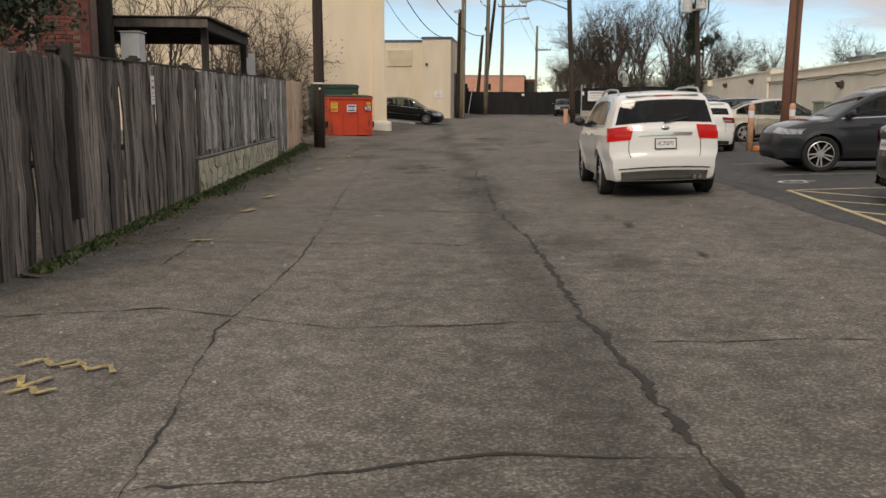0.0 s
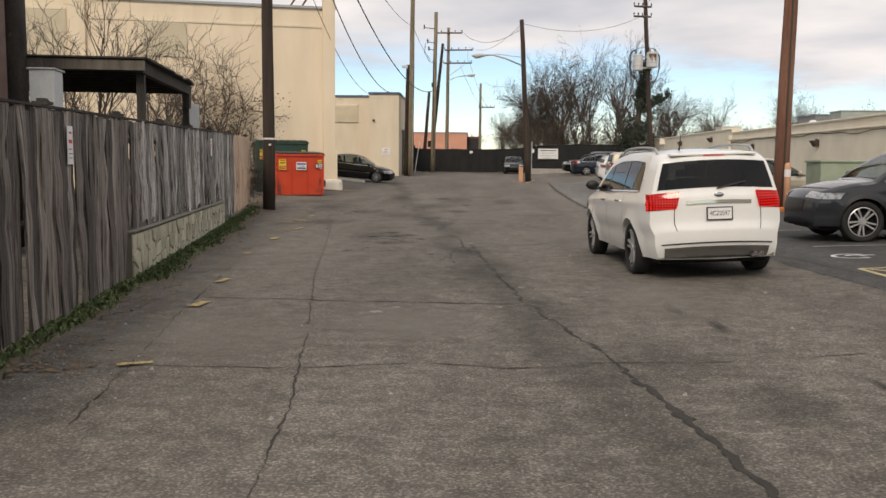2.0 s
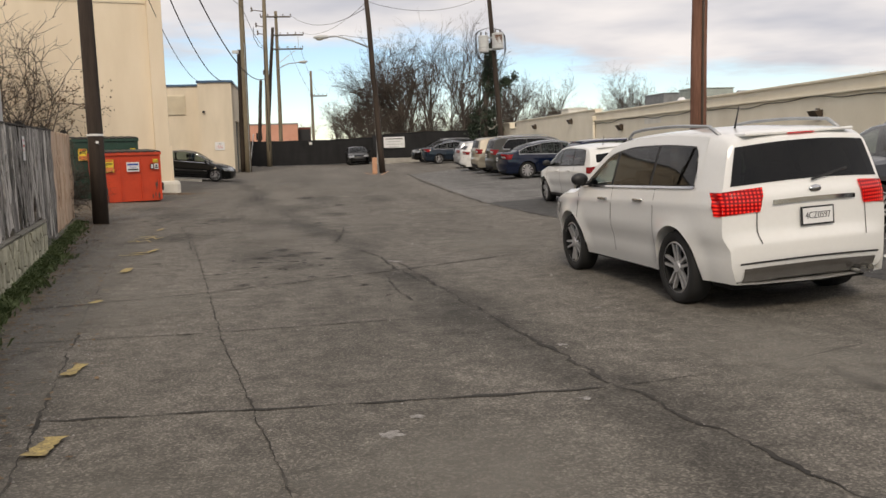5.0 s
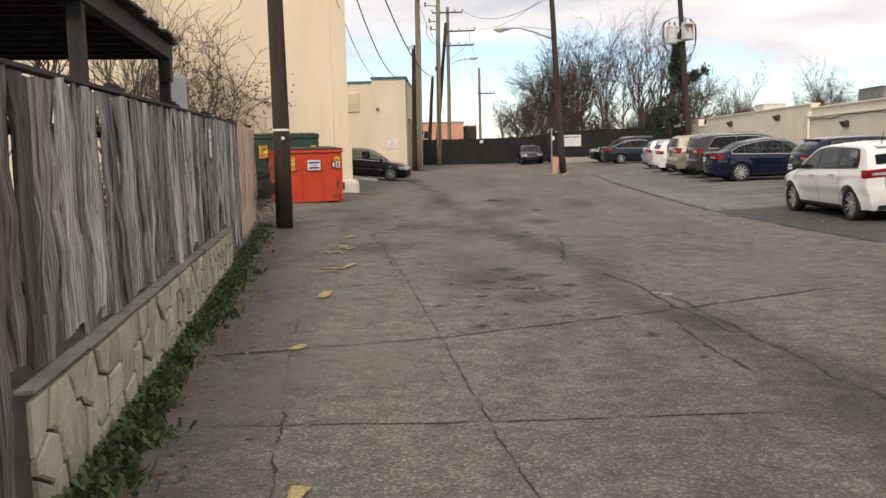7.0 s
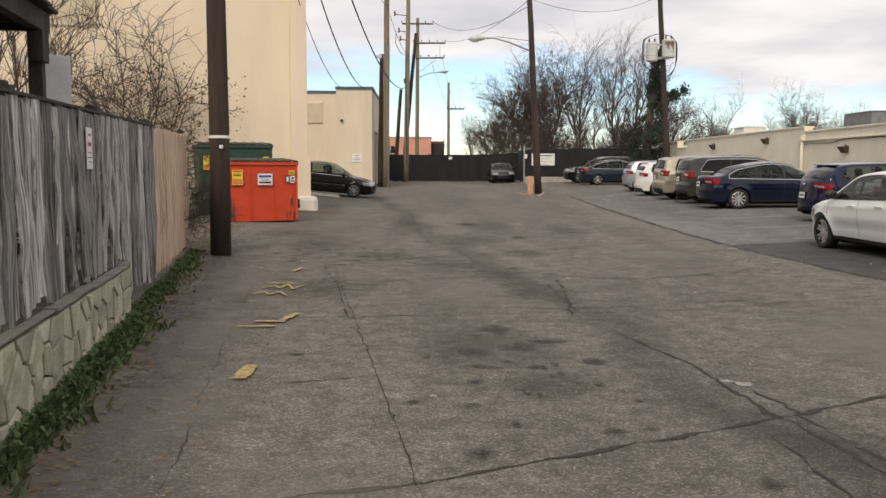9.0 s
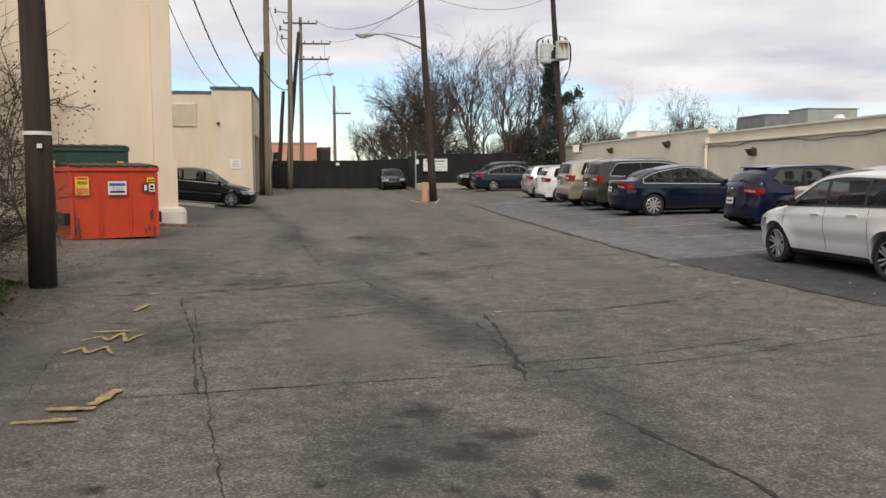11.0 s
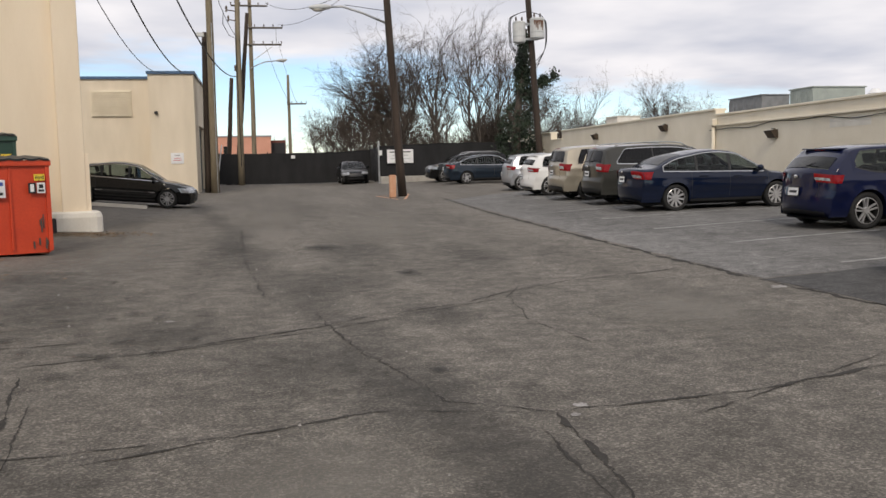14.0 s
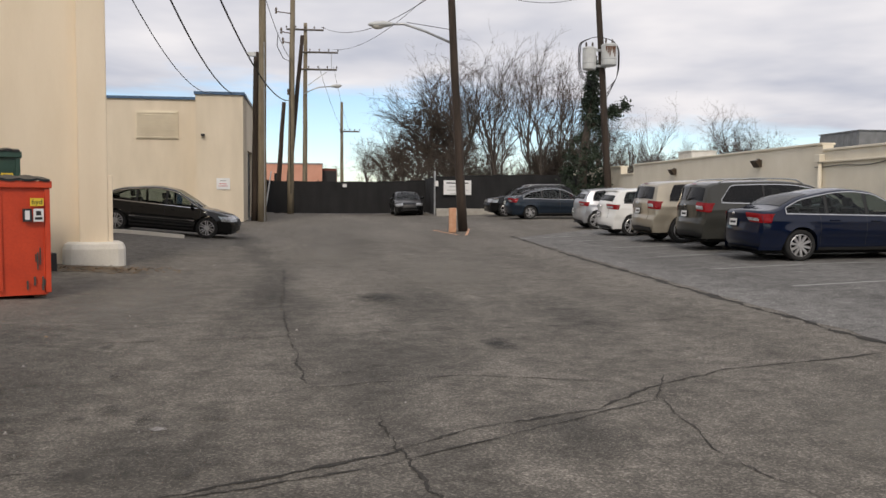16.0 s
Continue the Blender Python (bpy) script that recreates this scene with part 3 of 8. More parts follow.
    rot2 = Matrix.Rotation(math.atan2((q - a).y, (q - a).x), 4, "Z")
    for i in range(42):
        p = a + (q - a) * ((i + 0.5) / 42)
        ob = new("plank", old_all[i % 14])
        ob.parent = fence
        ob.matrix_basis = Matrix.Translation((p.x, p.y, 0.04)) @ rot2 @ Matrix.Diagonal((1, 1, 1.9, 1))
    return fence


def clip_cell(poly, mid, nrm):
    """The part of poly on the far side from nrm of the line through mid."""
    out = []
    for i, p in enumerate(poly):
        q = poly[(i + 1) % len(poly)]
        dp, dq = (p - mid).dot(nrm), (q - mid).dot(nrm)
        if dp <= 0:
            out.append(p)
        if dp * dq < 0:
            out.append(p + (q - p) * (dp / (dp - dq)))
    return out


def build_stone_wall():
    rng = random.Random(11)
    wall = thing("stone_wall", "low olive-grey retaining wall of irregular flat stones under the fence", "stone wall")
    y0, y1, H = 13.75, 22.5, 0.66
    a, b = fence_at(y0, 0.07), fence_at(y1, 0.07)
    L = (b - a).length
    base = Matrix.Translation((a.x, a.y, -0.05)) @ Matrix.Rotation(math.atan2(FD.y, FD.x), 4, "Z")
    part("mortar_core", box((0, 0.0, 0), (L, 0.4, H + 0.03), base), M_MORTAR, wall)
    seeds = []
    for i in range(int(L / 0.27)):
        for j in range(3):
            seeds.append(Vector(((i + 0.5 + rng.uniform(-0.42, 0.42)) * 0.27, (j + 0.5 + rng.uniform(-0.4, 0.4)) * 0.235)))
    for s in seeds:
        poly = [Vector((0, 0.0)), Vector((L, 0.0)), Vector((L, H)), Vector((0, H))]
        for o in seeds:
            if o is not s and (o - s).length < 1.2:
                poly = clip_cell(poly, (s + o) / 2 + (s - o).normalized() * 0.009, (o - s).normalized())
        if len(poly) < 3:
            continue
        dep = rng.uniform(0.018, 0.045)
        bm = bmesh.new()
        c = sum(poly, Vector((0, 0))) / len(poly)
        back = [bm.verts.new((p.x, 0.0, p.y)) for p in poly]
        mid = [bm.verts.new((p.x, -dep * 0.75, p.y)) for p in poly]
        front = [bm.verts.new((c.x + (p.x - c.x) * 0.88, -dep - rng.uniform(-0.006, 0.006), c.y + (p.y - c.y) * 0.88)) for p in poly]
        n = len(poly)
        for r0, r1 in ((back, mid), (mid, front)):
            for k in range(n):
                bm.faces.new((r0[k], r0[(k + 1) % n], r1[(k + 1) % n], r1[k]))
        bm.faces.new(front)
        part("stone", bm, M_STONE, wall).matrix_basis = base
    bm = bmesh.new()
    x = 0.0
    while x < L:
        w = min(rng.uniform(0.5, 0.9), L - x)
        add_box(bm, (x + 0.004, -0.045 + rng.uniform(-0.012, 0.012), H + 0.03), (x + w - 0.004, 0.05, H + 0.055 + rng.uniform(-0.012, 0.012)), base, 0.01)
        x += w
    part("coping", bm, M_CAPSTONE, wall, "rough mortar coping along the top")
    # low footing under the new planks
    for ya, yb in ((22.5, 29.2),):
        a2, b2 = fence_at(ya, 0.02), fence_at(yb, 0.02)
        m = Matrix.Translation((a2.x, a2.y, 0)) @ Matrix.Rotation(math.atan2(FD.y, FD.x), 4, "Z")
        part("footing", box((0, -0.04, -0.05), ((b2 - a2).length, 0.2, 0.19), m, 0.01), M_MORTAR, wall)


build_fence()
build_stone_wall()


def build_verge():
    """Weeds, soil and dead leaves along the foot of the fence."""
    rng = random.Random(3)
    ys = [7.3 + 0.25 * i for i in range(90)]
    rows = []
    for y in ys:
        w = 0.22 + 0.12 * noise.noise((y * 0.7, 0, 3)) + (0.12 if 13.7 < y < 22.5 else 0.0) + 0.006 * (y - 7)
        off0 = 0.09 if 13.7 < y < 22.5 else 0.0
        row = []
        for k in range(5):
            f = k / 4
            p = fence_at(y, off0 - 0.03 + f * w)
            row.append((p.x, p.y, ground_z(p.x, p.y) + 0.004 + 0.05 * (1 - f) ** 1.5))
        rows.append(row[::-1])
    tagged(link_mesh("verge", grid_mesh("verge", rows), M_SOIL, smooth=True), "strip of dark soil at the foot of the fence", "soil", kind="structure")
    verts, faces = [], []
    lverts, lfaces = [], []
    for i in range(24000):
        y = rng.uniform(7.4, 29.0)
        dens = 0.35 + 0.65 * (noise.noise((y * 0.55, 7, 0)) > -0.25)
        if y < 13:
            dens *= 0.7
        if rng.random() > dens:
            continue
        base = 0.13 if 13.7 < y < 22.5 else 0.04
        f = abs(rng.gauss(0, 0.1)) * (0.9 + 0.03 * (y - 7)) * (0.6 + 0.9 * abs(noise.noise((y * 1.3, 3, 9))))
        p = fence_at(y, base + f)
        z = ground_z(p.x, p.y) + 0.004
        ang, ln = rng.uniform(0, 6.283), rng.uniform(0.025, 0.085) * (1.25 if 13.7 < y < 24 else 0.8)
        w = rng.uniform(0.006, 0.02)
        dx, dy = math.cos(ang), math.sin(ang)
        tilt = rng.uniform(0.2, 1.1)
        n = len(verts)
        h0 = rng.uniform(0, 0.05) * max(0.0, 1 - f * 4)
        verts += [(p.x - dy * w, p.y + dx * w, z + h0), (p.x + dy * w, p.y - dx * w, z + h0),
                  (p.x + dx * ln * tilt * 0.6 + dy * w * 1.3, p.y + dy * ln * tilt * 0.6 - dx * w * 1.3, z + h0 + ln * 0.8), (p.x + dx * ln * tilt, p.y + dy * ln * tilt, z + h0 + ln * 0.9)]
        faces += [(n, n + 1, n + 2), (n, n + 2, n + 3)]
    for i in range(2600):
        y = rng.uniform(9, 30.5)
        p = fence_at(y, 0.15 + abs(rng.gauss(0, 0.38)))
        z = ground_z(p.x, p.y) + 0.008
        a, w = rng.uniform(0, 6.28), rng.uniform(0.012, 0.035)
        n = len(lverts)
        for k in range(4):
            lverts.append((p.x + w * math.cos(a + k * 1.57), p.y + w * 0.7 * math.sin(a + k * 1.57), z + rng.uniform(0, 0.015)))
        lfaces.append((n, n + 1, n + 2, n + 3))
    for name, v, f, m, lab, cat in (("weeds", verts, faces, M_GRASS, "low green weeds growing along the foot of the fence", "weeds"),
                                    ("dead_leaves", lverts, lfaces, M_DRY, "scattered brown dead leaves beside the fence", "leaves")):
        me = bpy.data.meshes.new(name)
        me.from_pydata(v, [], f)
        tagged(link_mesh(name, me, m), lab, cat, kind="stuff")


build_verge()


def fence_sign(y, z, h, w, red):
    p = fence_at(y, 0.035)
    m = Matrix.Translation((p.x, p.y, z)) @ Matrix.Rotation(math.atan2(FD.y, FD.x), 4, "Z")
    s = thing("fence_sign", "small upright white sign screwed to the grey plank fence", "sign", "signs on the fence", at=m)
    part("plate", box((-w / 2, -0.004, -h / 2), (w / 2, 0.004, h / 2), None, 0.002), M_SIGN, s)
    for k, (zz, ww, hh, mm) in enumerate(((h * 0.33, 0.5, 0.05, M_SIGN_RED), (h * 0.1, 0.62, 0.1, M_SIGN_RED if red else M_INK), (-h * 0.1, 0.55, 0.03, M_SIGN_RED), (-h * 0.22, 0.6, 0.02, M_INK), (-h * 0.33, 0.5, 0.02, M_INK))):
        part("print_bar", box((-w * ww / 2, -0.006, zz - hh * h / 2), (w * ww / 2, -0.004, zz + hh * h / 2)), mm, s)


fence_sign(11.5, 1.68, 0.37, 0.17, True)
fence_sign(21.0, 1.83, 0.36, 0.22, True)


# ---- left side: buildings ----
def wall_block(name, lo, hi, m, material, label, category="wall", parent=None):
    ob = part(name, box(lo, hi, m), material, parent)
    return tagged(ob, label, category, kind="structure") if not parent else ob


B1 = pose(-7.72, 42.25, 0, 0, 0, 15)


def build_hall():
    b = thing("building", "tall cream stucco building with corner pilaster, wall louvres and a grey roof edge", "building", kind="structure", at=B1)
    H = 8.3
    part("wall", box((-30, 0, -0.3), (0, 0.4, H)), M_STUCCO, b)
    part("wall", box((-0.4, 0.4, -0.3), (0, 9.0, H)), M_STUCCO, b)
    part("wall", box((-30, 8.6, -0.3), (-0.4, 9.0, H)), M_STUCCO, b)
    part("roof", box((-30, 0.4, H - 0.35), (-0.4, 8.6, H - 0.2)), M_ROOFTRIM, b)
    part("roof_edge", box((-30, -0.1, H), (0.08, 0.5, H + 0.12), None, 0.02), M_ROOFTRIM, b, "thin grey metal roof edge")
    part("band", box((-10.38, -0.035, H - 0.82), (-0.52, -0.002, H - 0.74), None, 0.008), M_STUCCO2, b, "narrow stucco band under the roof edge")
    part("pilaster", box((-0.5, -0.2, -0.3), (0.04, 0.3, H + 0.55), None, 0.03), M_STUCCO, b)
    part("pilaster", box((-11.05, -0.16, -0.3), (-10.4, -0.002, H), None, 0.02), M_STUCCO, b)
    part("pilaster_step", box((0.0, -0.17, 0.5), (0.13, 0.34, 2.1), None, 0.02), M_STUCCO, b)
    bm = bmesh.new()
    n = 28
    rings = []
    for z, r in ((-0.2, 0.64), (0.36, 0.64), (0.46, 0.60), (0.5, 0.52)):
        ring = []
        for k in range(n):
            a = 2 * math.pi * k / n
            c, s = math.cos(a), math.sin(a)
            q = 1 / (abs(c) ** 4 + abs(s) ** 4) ** 0.25
            ring.append(bm.verts.new((-0.22 + r * q * c * 0.92, 0.1 + r * q * s * 0.8, z + 0.28)))
        rings.append(ring)
    for u, v in zip(rings, rings[1:]):
        for k in range(n):
            bm.faces.new((u[k], u[(k + 1) % n], v[(k + 1) % n], v[k]))
    bm.faces.new(rings[-1])
    part("footing", bm, M_WHITEWASH, b, "rounded concrete footing painted off-white", smooth=False)
    for x0, x1, z0, z1 in ((-8.2, -6.3, 6.0, 7.55), (-13.0, -11.15, 4.9, 7.9)):
        lv = part("louvre", box((x0, -0.04, z0), (x1, -0.002, z1)), M_LOUVRE, b, "cream slatted wall louvre")
        k = 0
        z = z0 + 0.04
        me = None
        while z < z1 - 0.05:
            bm = box((x0 + 0.03, -0.075, z), (x1 - 0.03, -0.042, z + 0.05))
            if me is None:
                me = bpy.data.meshes.new("slat")
                bm.to_mesh(me)
                me.materials.append(M_LOUVRE)
                zz = z
            bm.free()
            o = new("slat", me)
            o.parent = lv
            o.location = (0, 0, z - zz)
            z += 0.095
    # ladder-like red steel at the roof corner
    for k in range(2):
        part("roof_bracket", tube([(-1.9 + 0.5 * k, 0.1, H + 0.1), (-1.5 + 0.5 * k, 0.1, H + 0.7)], 0.04, 6), M_RUST, b)
    part("roof_rail", tube([(-8, 0.2, H + 0.42), (-0.8, 0.2, H + 0.5)], 0.02, 6), M_STEEL, b)
    part("chimney", box((-7.6, 0.5, H), (-6.9, 1.3, H + 1.2), None, 0.02), M_WHITEWASH, b)


def build_garage_block():
    b = thing("building", "lower tan stucco building with blue roof edge, louvre and dark side door", "building", kind="structure")
    H = 6.28
    part("wall", box((-30, 66, -0.2), (-9.0, 66.4, H)), M_STUCCO2, b)
    part("wall", box((-9.0, 64.8, -0.2), (-6.9, 66.4, H + 0.12)), M_STUCCO2, b)
    part("wall", box((-7.3, 66.4, -0.2), (-6.9, 67.3, H + 0.1)), M_STUCCO2, b)
    part("wall", box((-7.3, 67.3, 4.05), (-6.9, 71.2, H + 0.1)), M_STUCCO2, b)
    part("wall", box((-7.3, 71.2, -0.2), (-6.9, 76.5, H + 0.1)), M_STUCCO2, b)
    part("wall", box((-30, 76.1, -0.2), (-7.3, 76.5, H)), M_STUCCO2, b)
    part("roof", box((-30, 66.4, H - 0.4), (-7.3, 76.1, H - 0.25)), M_ROOFTRIM, b)
    part("door", box((-7.2, 67.3, 0.5), (-7.1, 71.2, 4.05)), M_BLACK, b, "dark recessed side door")
    part("roof_edge", box((-30, 65.9, H), (-9.05, 66.5, H + 0.12)), M_BLUE_TRIM, b, "blue metal roof edge")
    part("roof_edge", box((-9.06, 64.7, H + 0.12), (-6.82, 66.5, H + 0.25)), M_BLUE_TRIM, b)
    part("roof_edge", box((-7.4, 66.5, H + 0.1), (-6.82, 76.6, H + 0.22)), M_ROOFTRIM, b)
    lv = part("louvre", box((-11.85, 65.93, 4.45), (-9.95, 65.998, 5.75)), M_LOUVRE, b, "cream slatted louvre")
    for k in range(11):
        part("slat", box((-11.8, 65.88, 4.5 + 0.112 * k), (-10.0, 65.928, 4.56 + 0.112 * k)), M_LOUVRE, lv)
    s = thing("wall_sign", "small white notice with red print on a tan wall", "sign")
    part("plate", box((-8.1, 64.76, 2.1), (-7.5, 64.796, 2.62)), M_SIGN, s)
    for z, w, mm in ((2.5, 0.12, M_INK), (2.36, 0.17, M_SIGN_RED), (2.26, 0.2, M_SIGN_RED)):
        part("print_bar", box((-7.8 - w, 64.752, z - 0.012), (-7.8 + w, 64.76, z + 0.012)), mm, s)
    l = thing("wall_lamp", "small dark flood lamp on a tan wall", "lamp")
    part("body", box((-8.75, 64.6, 4.5), (-8.6, 64.8, 4.62), None, 0.02), M_BLACK, l)
    bo = thing("bollard", "dark blue steel bollard beside the black car", "bollard")
    gz = ground_z(-8.7, 58)
    part("post", tube([(-8.7, 58, gz), (-8.7, 58, gz + 1.15), (-8.7, 58, gz + 1.2)], [0.1, 0.1, 0.05], 14), M_BLUE_TRIM, bo, smooth=True)


build_hall()
build_garage_block()


def build_brick_house():
    b = thing("building", "red brick house wall with white-trimmed bay behind the fence", "house", kind="structure", at=pose(-8.25, 15.45, 0, 0, 0, 14))
    core = part("wall", box((-7, 0, 0), (0, 1.2, 7)), M_BRICK_MORTAR, b)
    rng = random.Random(8)
    me = bpy.data.meshes.new("brick")
    bm = box((-0.1, -0.016, -0.028), (0.1, 0.0, 0.028), None, 0.004)
    bm.to_mesh(me)
    bm.free()
    me.materials.append(M_BRICK)
    me2 = bpy.data.meshes.new("bricks")
    verts, faces = [], []
    cnt = 0
    for j in range(62):
        for i in range(22):
            x = -4.5 + i * 0.213 + (0.106 if j % 2 else 0)
            z = 2.0 + j * 0.068
            if x > -0.08:
                continue
            if x > -2.9 and z < 3.6 and cnt < 290:
                o = new("brick", me)
                o.parent = core
                o.location = (x, -0.001, z)
                cnt += 1
            else:
                n = len(verts)
                for dx, dy, dz in ((-0.1, 0, -0.028), (0.1, 0, -0.028), (0.1, 0, 0.028), (-0.1, 0, 0.028), (-0.1, -0.014, -0.028), (0.1, -0.014, -0.028), (0.1, -0.014, 0.028), (-0.1, -0.014, 0.028)):
                    verts.append((x + dx, dy, z + dz))
                for f in ((4, 5, 6, 7), (0, 1, 5, 4), (1, 2, 6, 5), (2, 3, 7, 6), (3, 0, 4, 7)):
                    faces.append(tuple(n + k for k in f))
    me2.from_pydata(verts, [], faces)
    link_mesh("bricks", me2, M_BRICK, core, kind="stuff")
    part("corner_board", box((0.0, -0.05, 0), (0.16, 0.12, 7)), M_BRICK, b)
    part("window_trim", box((-0.95, -0.05, 2.1), (-0.75, -0.002, 6.9), None, 0.01), M_BRICK_MORTAR, b)


build_brick_house()


def build_carport():
    c = thing("carport", "dark weathered timber pergola roof on grey posts behind the fence", "pergola")
    # the roof's beams, in the direction of the fence
    z = 2.98
    a = Vector((-6.75, 17.4))
    rot = Matrix.Rotation(math.atan2(FD.y, FD.x), 4, "Z")
    m = Matrix.Translation((a.x, a.y, z)) @ rot
    L = 4.8
    part("beam", box((0, -0.06, 0), (L, 0.06, 0.2), m, 0.01), M_DARKWOOD, c)
    part("beam", box((0.0, 2.9, 0), (L, 3.05, 0.2), m, 0.01), M_DARKWOOD, c)
    for k in range(10):
        x = 0.02 + k * 0.52
        part("joist", box((x, 0.065, 0.02), (x + 0.06, 5.6, 0.17), m, 0.005), M_DARKWOOD, c)
    rng = random.Random(19)
    for k in range(11):
        x = -0.1 + k * 0.455
        part("roof_board", box((x, -0.15 + rng.uniform(-0.06, 0.04), 0.204 + rng.uniform(0, 0.015)), (x + 0.45, 5.8, 0.235 + rng.uniform(0, 0.02)), m, 0.004), M_DARKWOOD, c)
    part("fascia", box((-0.06, -0.1, 0.03), (-0.003, 5.7, 0.2), m, 0.006), M_GREYWOOD, c)
    part("bracket", box((L - 0.35, -0.07, -0.3), (L - 0.12, 0.07, -0.003), m, 0.01), M_DARKWOOD, c)
    for x, y in ((0.25, 0.03), (L - 0.2, 0.03), (0.25, 2.97), (L - 0.2, 2.97), (0.3, 5.4), (L - 0.3, 5.4)):
        p = m @ Vector((x, y, 0))
        part("post", box((-0.065, -0.065, 0), (0.065, 0.065, z), Matrix.Translation((p.x, p.y, 0)) @ rot, 0.01), M_GREYWOOD if y > 1 else M_DARKWOOD, c)
    u = thing("meter_box", "pale grey metal box on a post behind the fence", "box", at=Matrix.Translation((-5.95, 12.75, 0)) @ rot)
    part("post", box((-0.05, -0.05, 0), (0.05, 0.05, 2.0)), M_GREYWOOD, u)
    part("case", box((-0.16, -0.12, 1.98), (0.16, 0.14, 2.52), None, 0.012), M_GREYPAINT, u)
    part("lid", box((-0.18, -0.14, 2.52), (0.18, 0.16, 2.54), None, 0.004), M_STEEL, u)
    p = thing("timber_post", "thick dark upright timber post behind the fence", "post")
    part("shaft", tube([(-8.62, 17.0, 0), (-8.62, 17.0, 7.5)], [0.2, 0.18], 12), M_DARKWOOD, p, smooth=True)


build_carport()


def build_yard_panel():
    p = thing("grey_board", "pale grey upright board leaning behind the fence", "board", at=pose(-7.5, 22.3, 0, 0, 0, FANG - 90 + 40))
    part("sheet", box((-0.14, -0.03, 0), (0.14, 0.03, 2.8), None, 0.01), M_GREYPAINT, p)


build_yard_panel()


# ---- right side: the long low building ----
def build_long_building():
    b = thing("building", "long low cream stucco building with stepped parapet, pipes and wall lamps", "building", kind="structure")
    X = 11.95

    def run(y0, y1, top, x=X):
        part("wall", box((x, y0, -0.2), (x + 0.35, y1, top)), M_STUCCO3, b)
        part("parapet_cap", box((x - 0.06, y0, top), (x + 0.42, y1, top + 0.07), None, 0.015), M_STUCCO3, b)

    run(-12, 21.85, 3.02)
    run(21.85, 49.0, 3.22)
    run(49.0, 65.2, 3.42)
    run(65.2, 67.0, 3.0)
    run(67.0, 77.5, 3.42)
    part("wall", box((X + 0.35, 77.15, 0), (40, 77.5, 3.42)), M_STUCCO3, b)
    part("wall", box((X + 0.35, -12, -0.2), (40, -11.65, 3.0)), M_STUCCO3, b)
    part("wall", box((39.6, -11.65, -0.2), (40, 77.15, 3.0)), M_STUCCO3, b)
    part("roof", box((X + 0.35, -11.65, 2.7), (39.6, 77.15, 2.85)), M_ROOFTRIM, b)
    part("ledge", box((X - 0.09, 21.95, 2.86), (X - 0.002, 48.9, 2.92), None, 0.012), M_STUCCO3, b)
    for y in (21.85, 49.0):
        part("downpipe", tube([(X - 0.09, y, 0.3), (X - 0.09, y, 2.9)], 0.06, 12), M_STUCCO3, b, smooth=True)
        part("rain_head", box((X - 0.2, y - 0.13, 2.88), (X - 0.003, y + 0.13, 3.12), None, 0.02), M_STUCCO3, b)
    part("pipe", tube([(X - 0.08, -11, 2.62), (X - 0.08, 21.7, 2.62)], 0.05, 10), M_WHITEWASH, b, "thick pale horizontal pipe", smooth=True)
    part("pale_patch", box((X - 0.006, 18.6, 2.3), (X - 0.002, 21.0, 2.52)), M_WHITEWASH, b)
    part("pale_patch", box((X - 0.006, 41.0, 2.5), (X - 0.002, 42.7, 2.75)), M_WHITEWASH, b)
    # sagging cable along the parapet
    pts = []
    for i in range(120):
        y = 22 + i * 0.23
        pts.append((X - 0.03, y, 2.78 + 0.05 * math.sin(i * 0.21) + 0.03 * math.sin(i * 0.57)))
    c = thing("cable", "thin dark cable sagging along the cream parapet", "cable")
    part("strand", tube(pts, 0.011, 5), M_WIRE, c)
    for y, z in ((22.45, 2.38), (30.0, 2.33), (37.5, 2.45), (45.4, 2.45), (52.9, 3.0), (60.2, 2.95), (72, 2.9)):
        l = thing("wall_lamp", "brown wedge-shaped flood lamp on the cream wall", "lamp", "lamps along the long wall", at=pose(X, y, z, 0, 0, 180))
        bm = bmesh.new()
        vs = [bm.verts.new(p) for p in ((0, -0.2, -0.13), (0, 0.2, -0.13), (0.1, 0.2, -0.13), (0.1, -0.2, -0.13), (0, -0.2, 0.13), (0, 0.2, 0.13), (0.26, 0.2, 0.1), (0.26, -0.2, 0.1))]
        for f in ((0, 1, 2, 3), (7, 6, 5, 4), (0, 4, 5, 1), (1, 5, 6, 2), (3, 7, 4, 0)):
            bm.faces.new([vs[i] for i in f])
        bm.faces.new([vs[i] for i in (2, 6, 7, 3)])
        part("body", bm, M_BROWN_METAL, l)
        part("lens", box((0.13, -0.16, -0.1), (0.145, 0.16, 0.02), Matrix.Translation((0.035, 0, 0.03)) @ Matrix.Rotation(-0.6, 4, "Y")), M_LENS, l)
        part("bracket", box((0.0, -0.05, 0.13), (0.08, 0.05, 0.17)), M_BROWN_METAL, l)
    s = thing("wall_sign", "small red and white parking sign on the cream wall", "sign")
    part("plate", box((X - 0.03, 24.1, 2.3), (X - 0.01, 24.55, 2.86), None), M_SIGN, s)
    part("red_panel", box((X - 0.034, 24.12, 2.58), (X - 0.03, 24.53, 2.83)), M_SIGN_RED, s)
    part("print_bar", box((X - 0.034, 24.18, 2.42), (X - 0.03, 24.47, 2.46)), M_INK, s)
    part("print_bar", box((X - 0.034, 24.18, 2.34), (X - 0.03, 24.47, 2.37)), M_SIGN_BLUE, s)
    part("print_bar", box((X - 0.038, 24.2, 2.68), (X - 0.034, 24.45, 2.73)), M_SIGN, s)

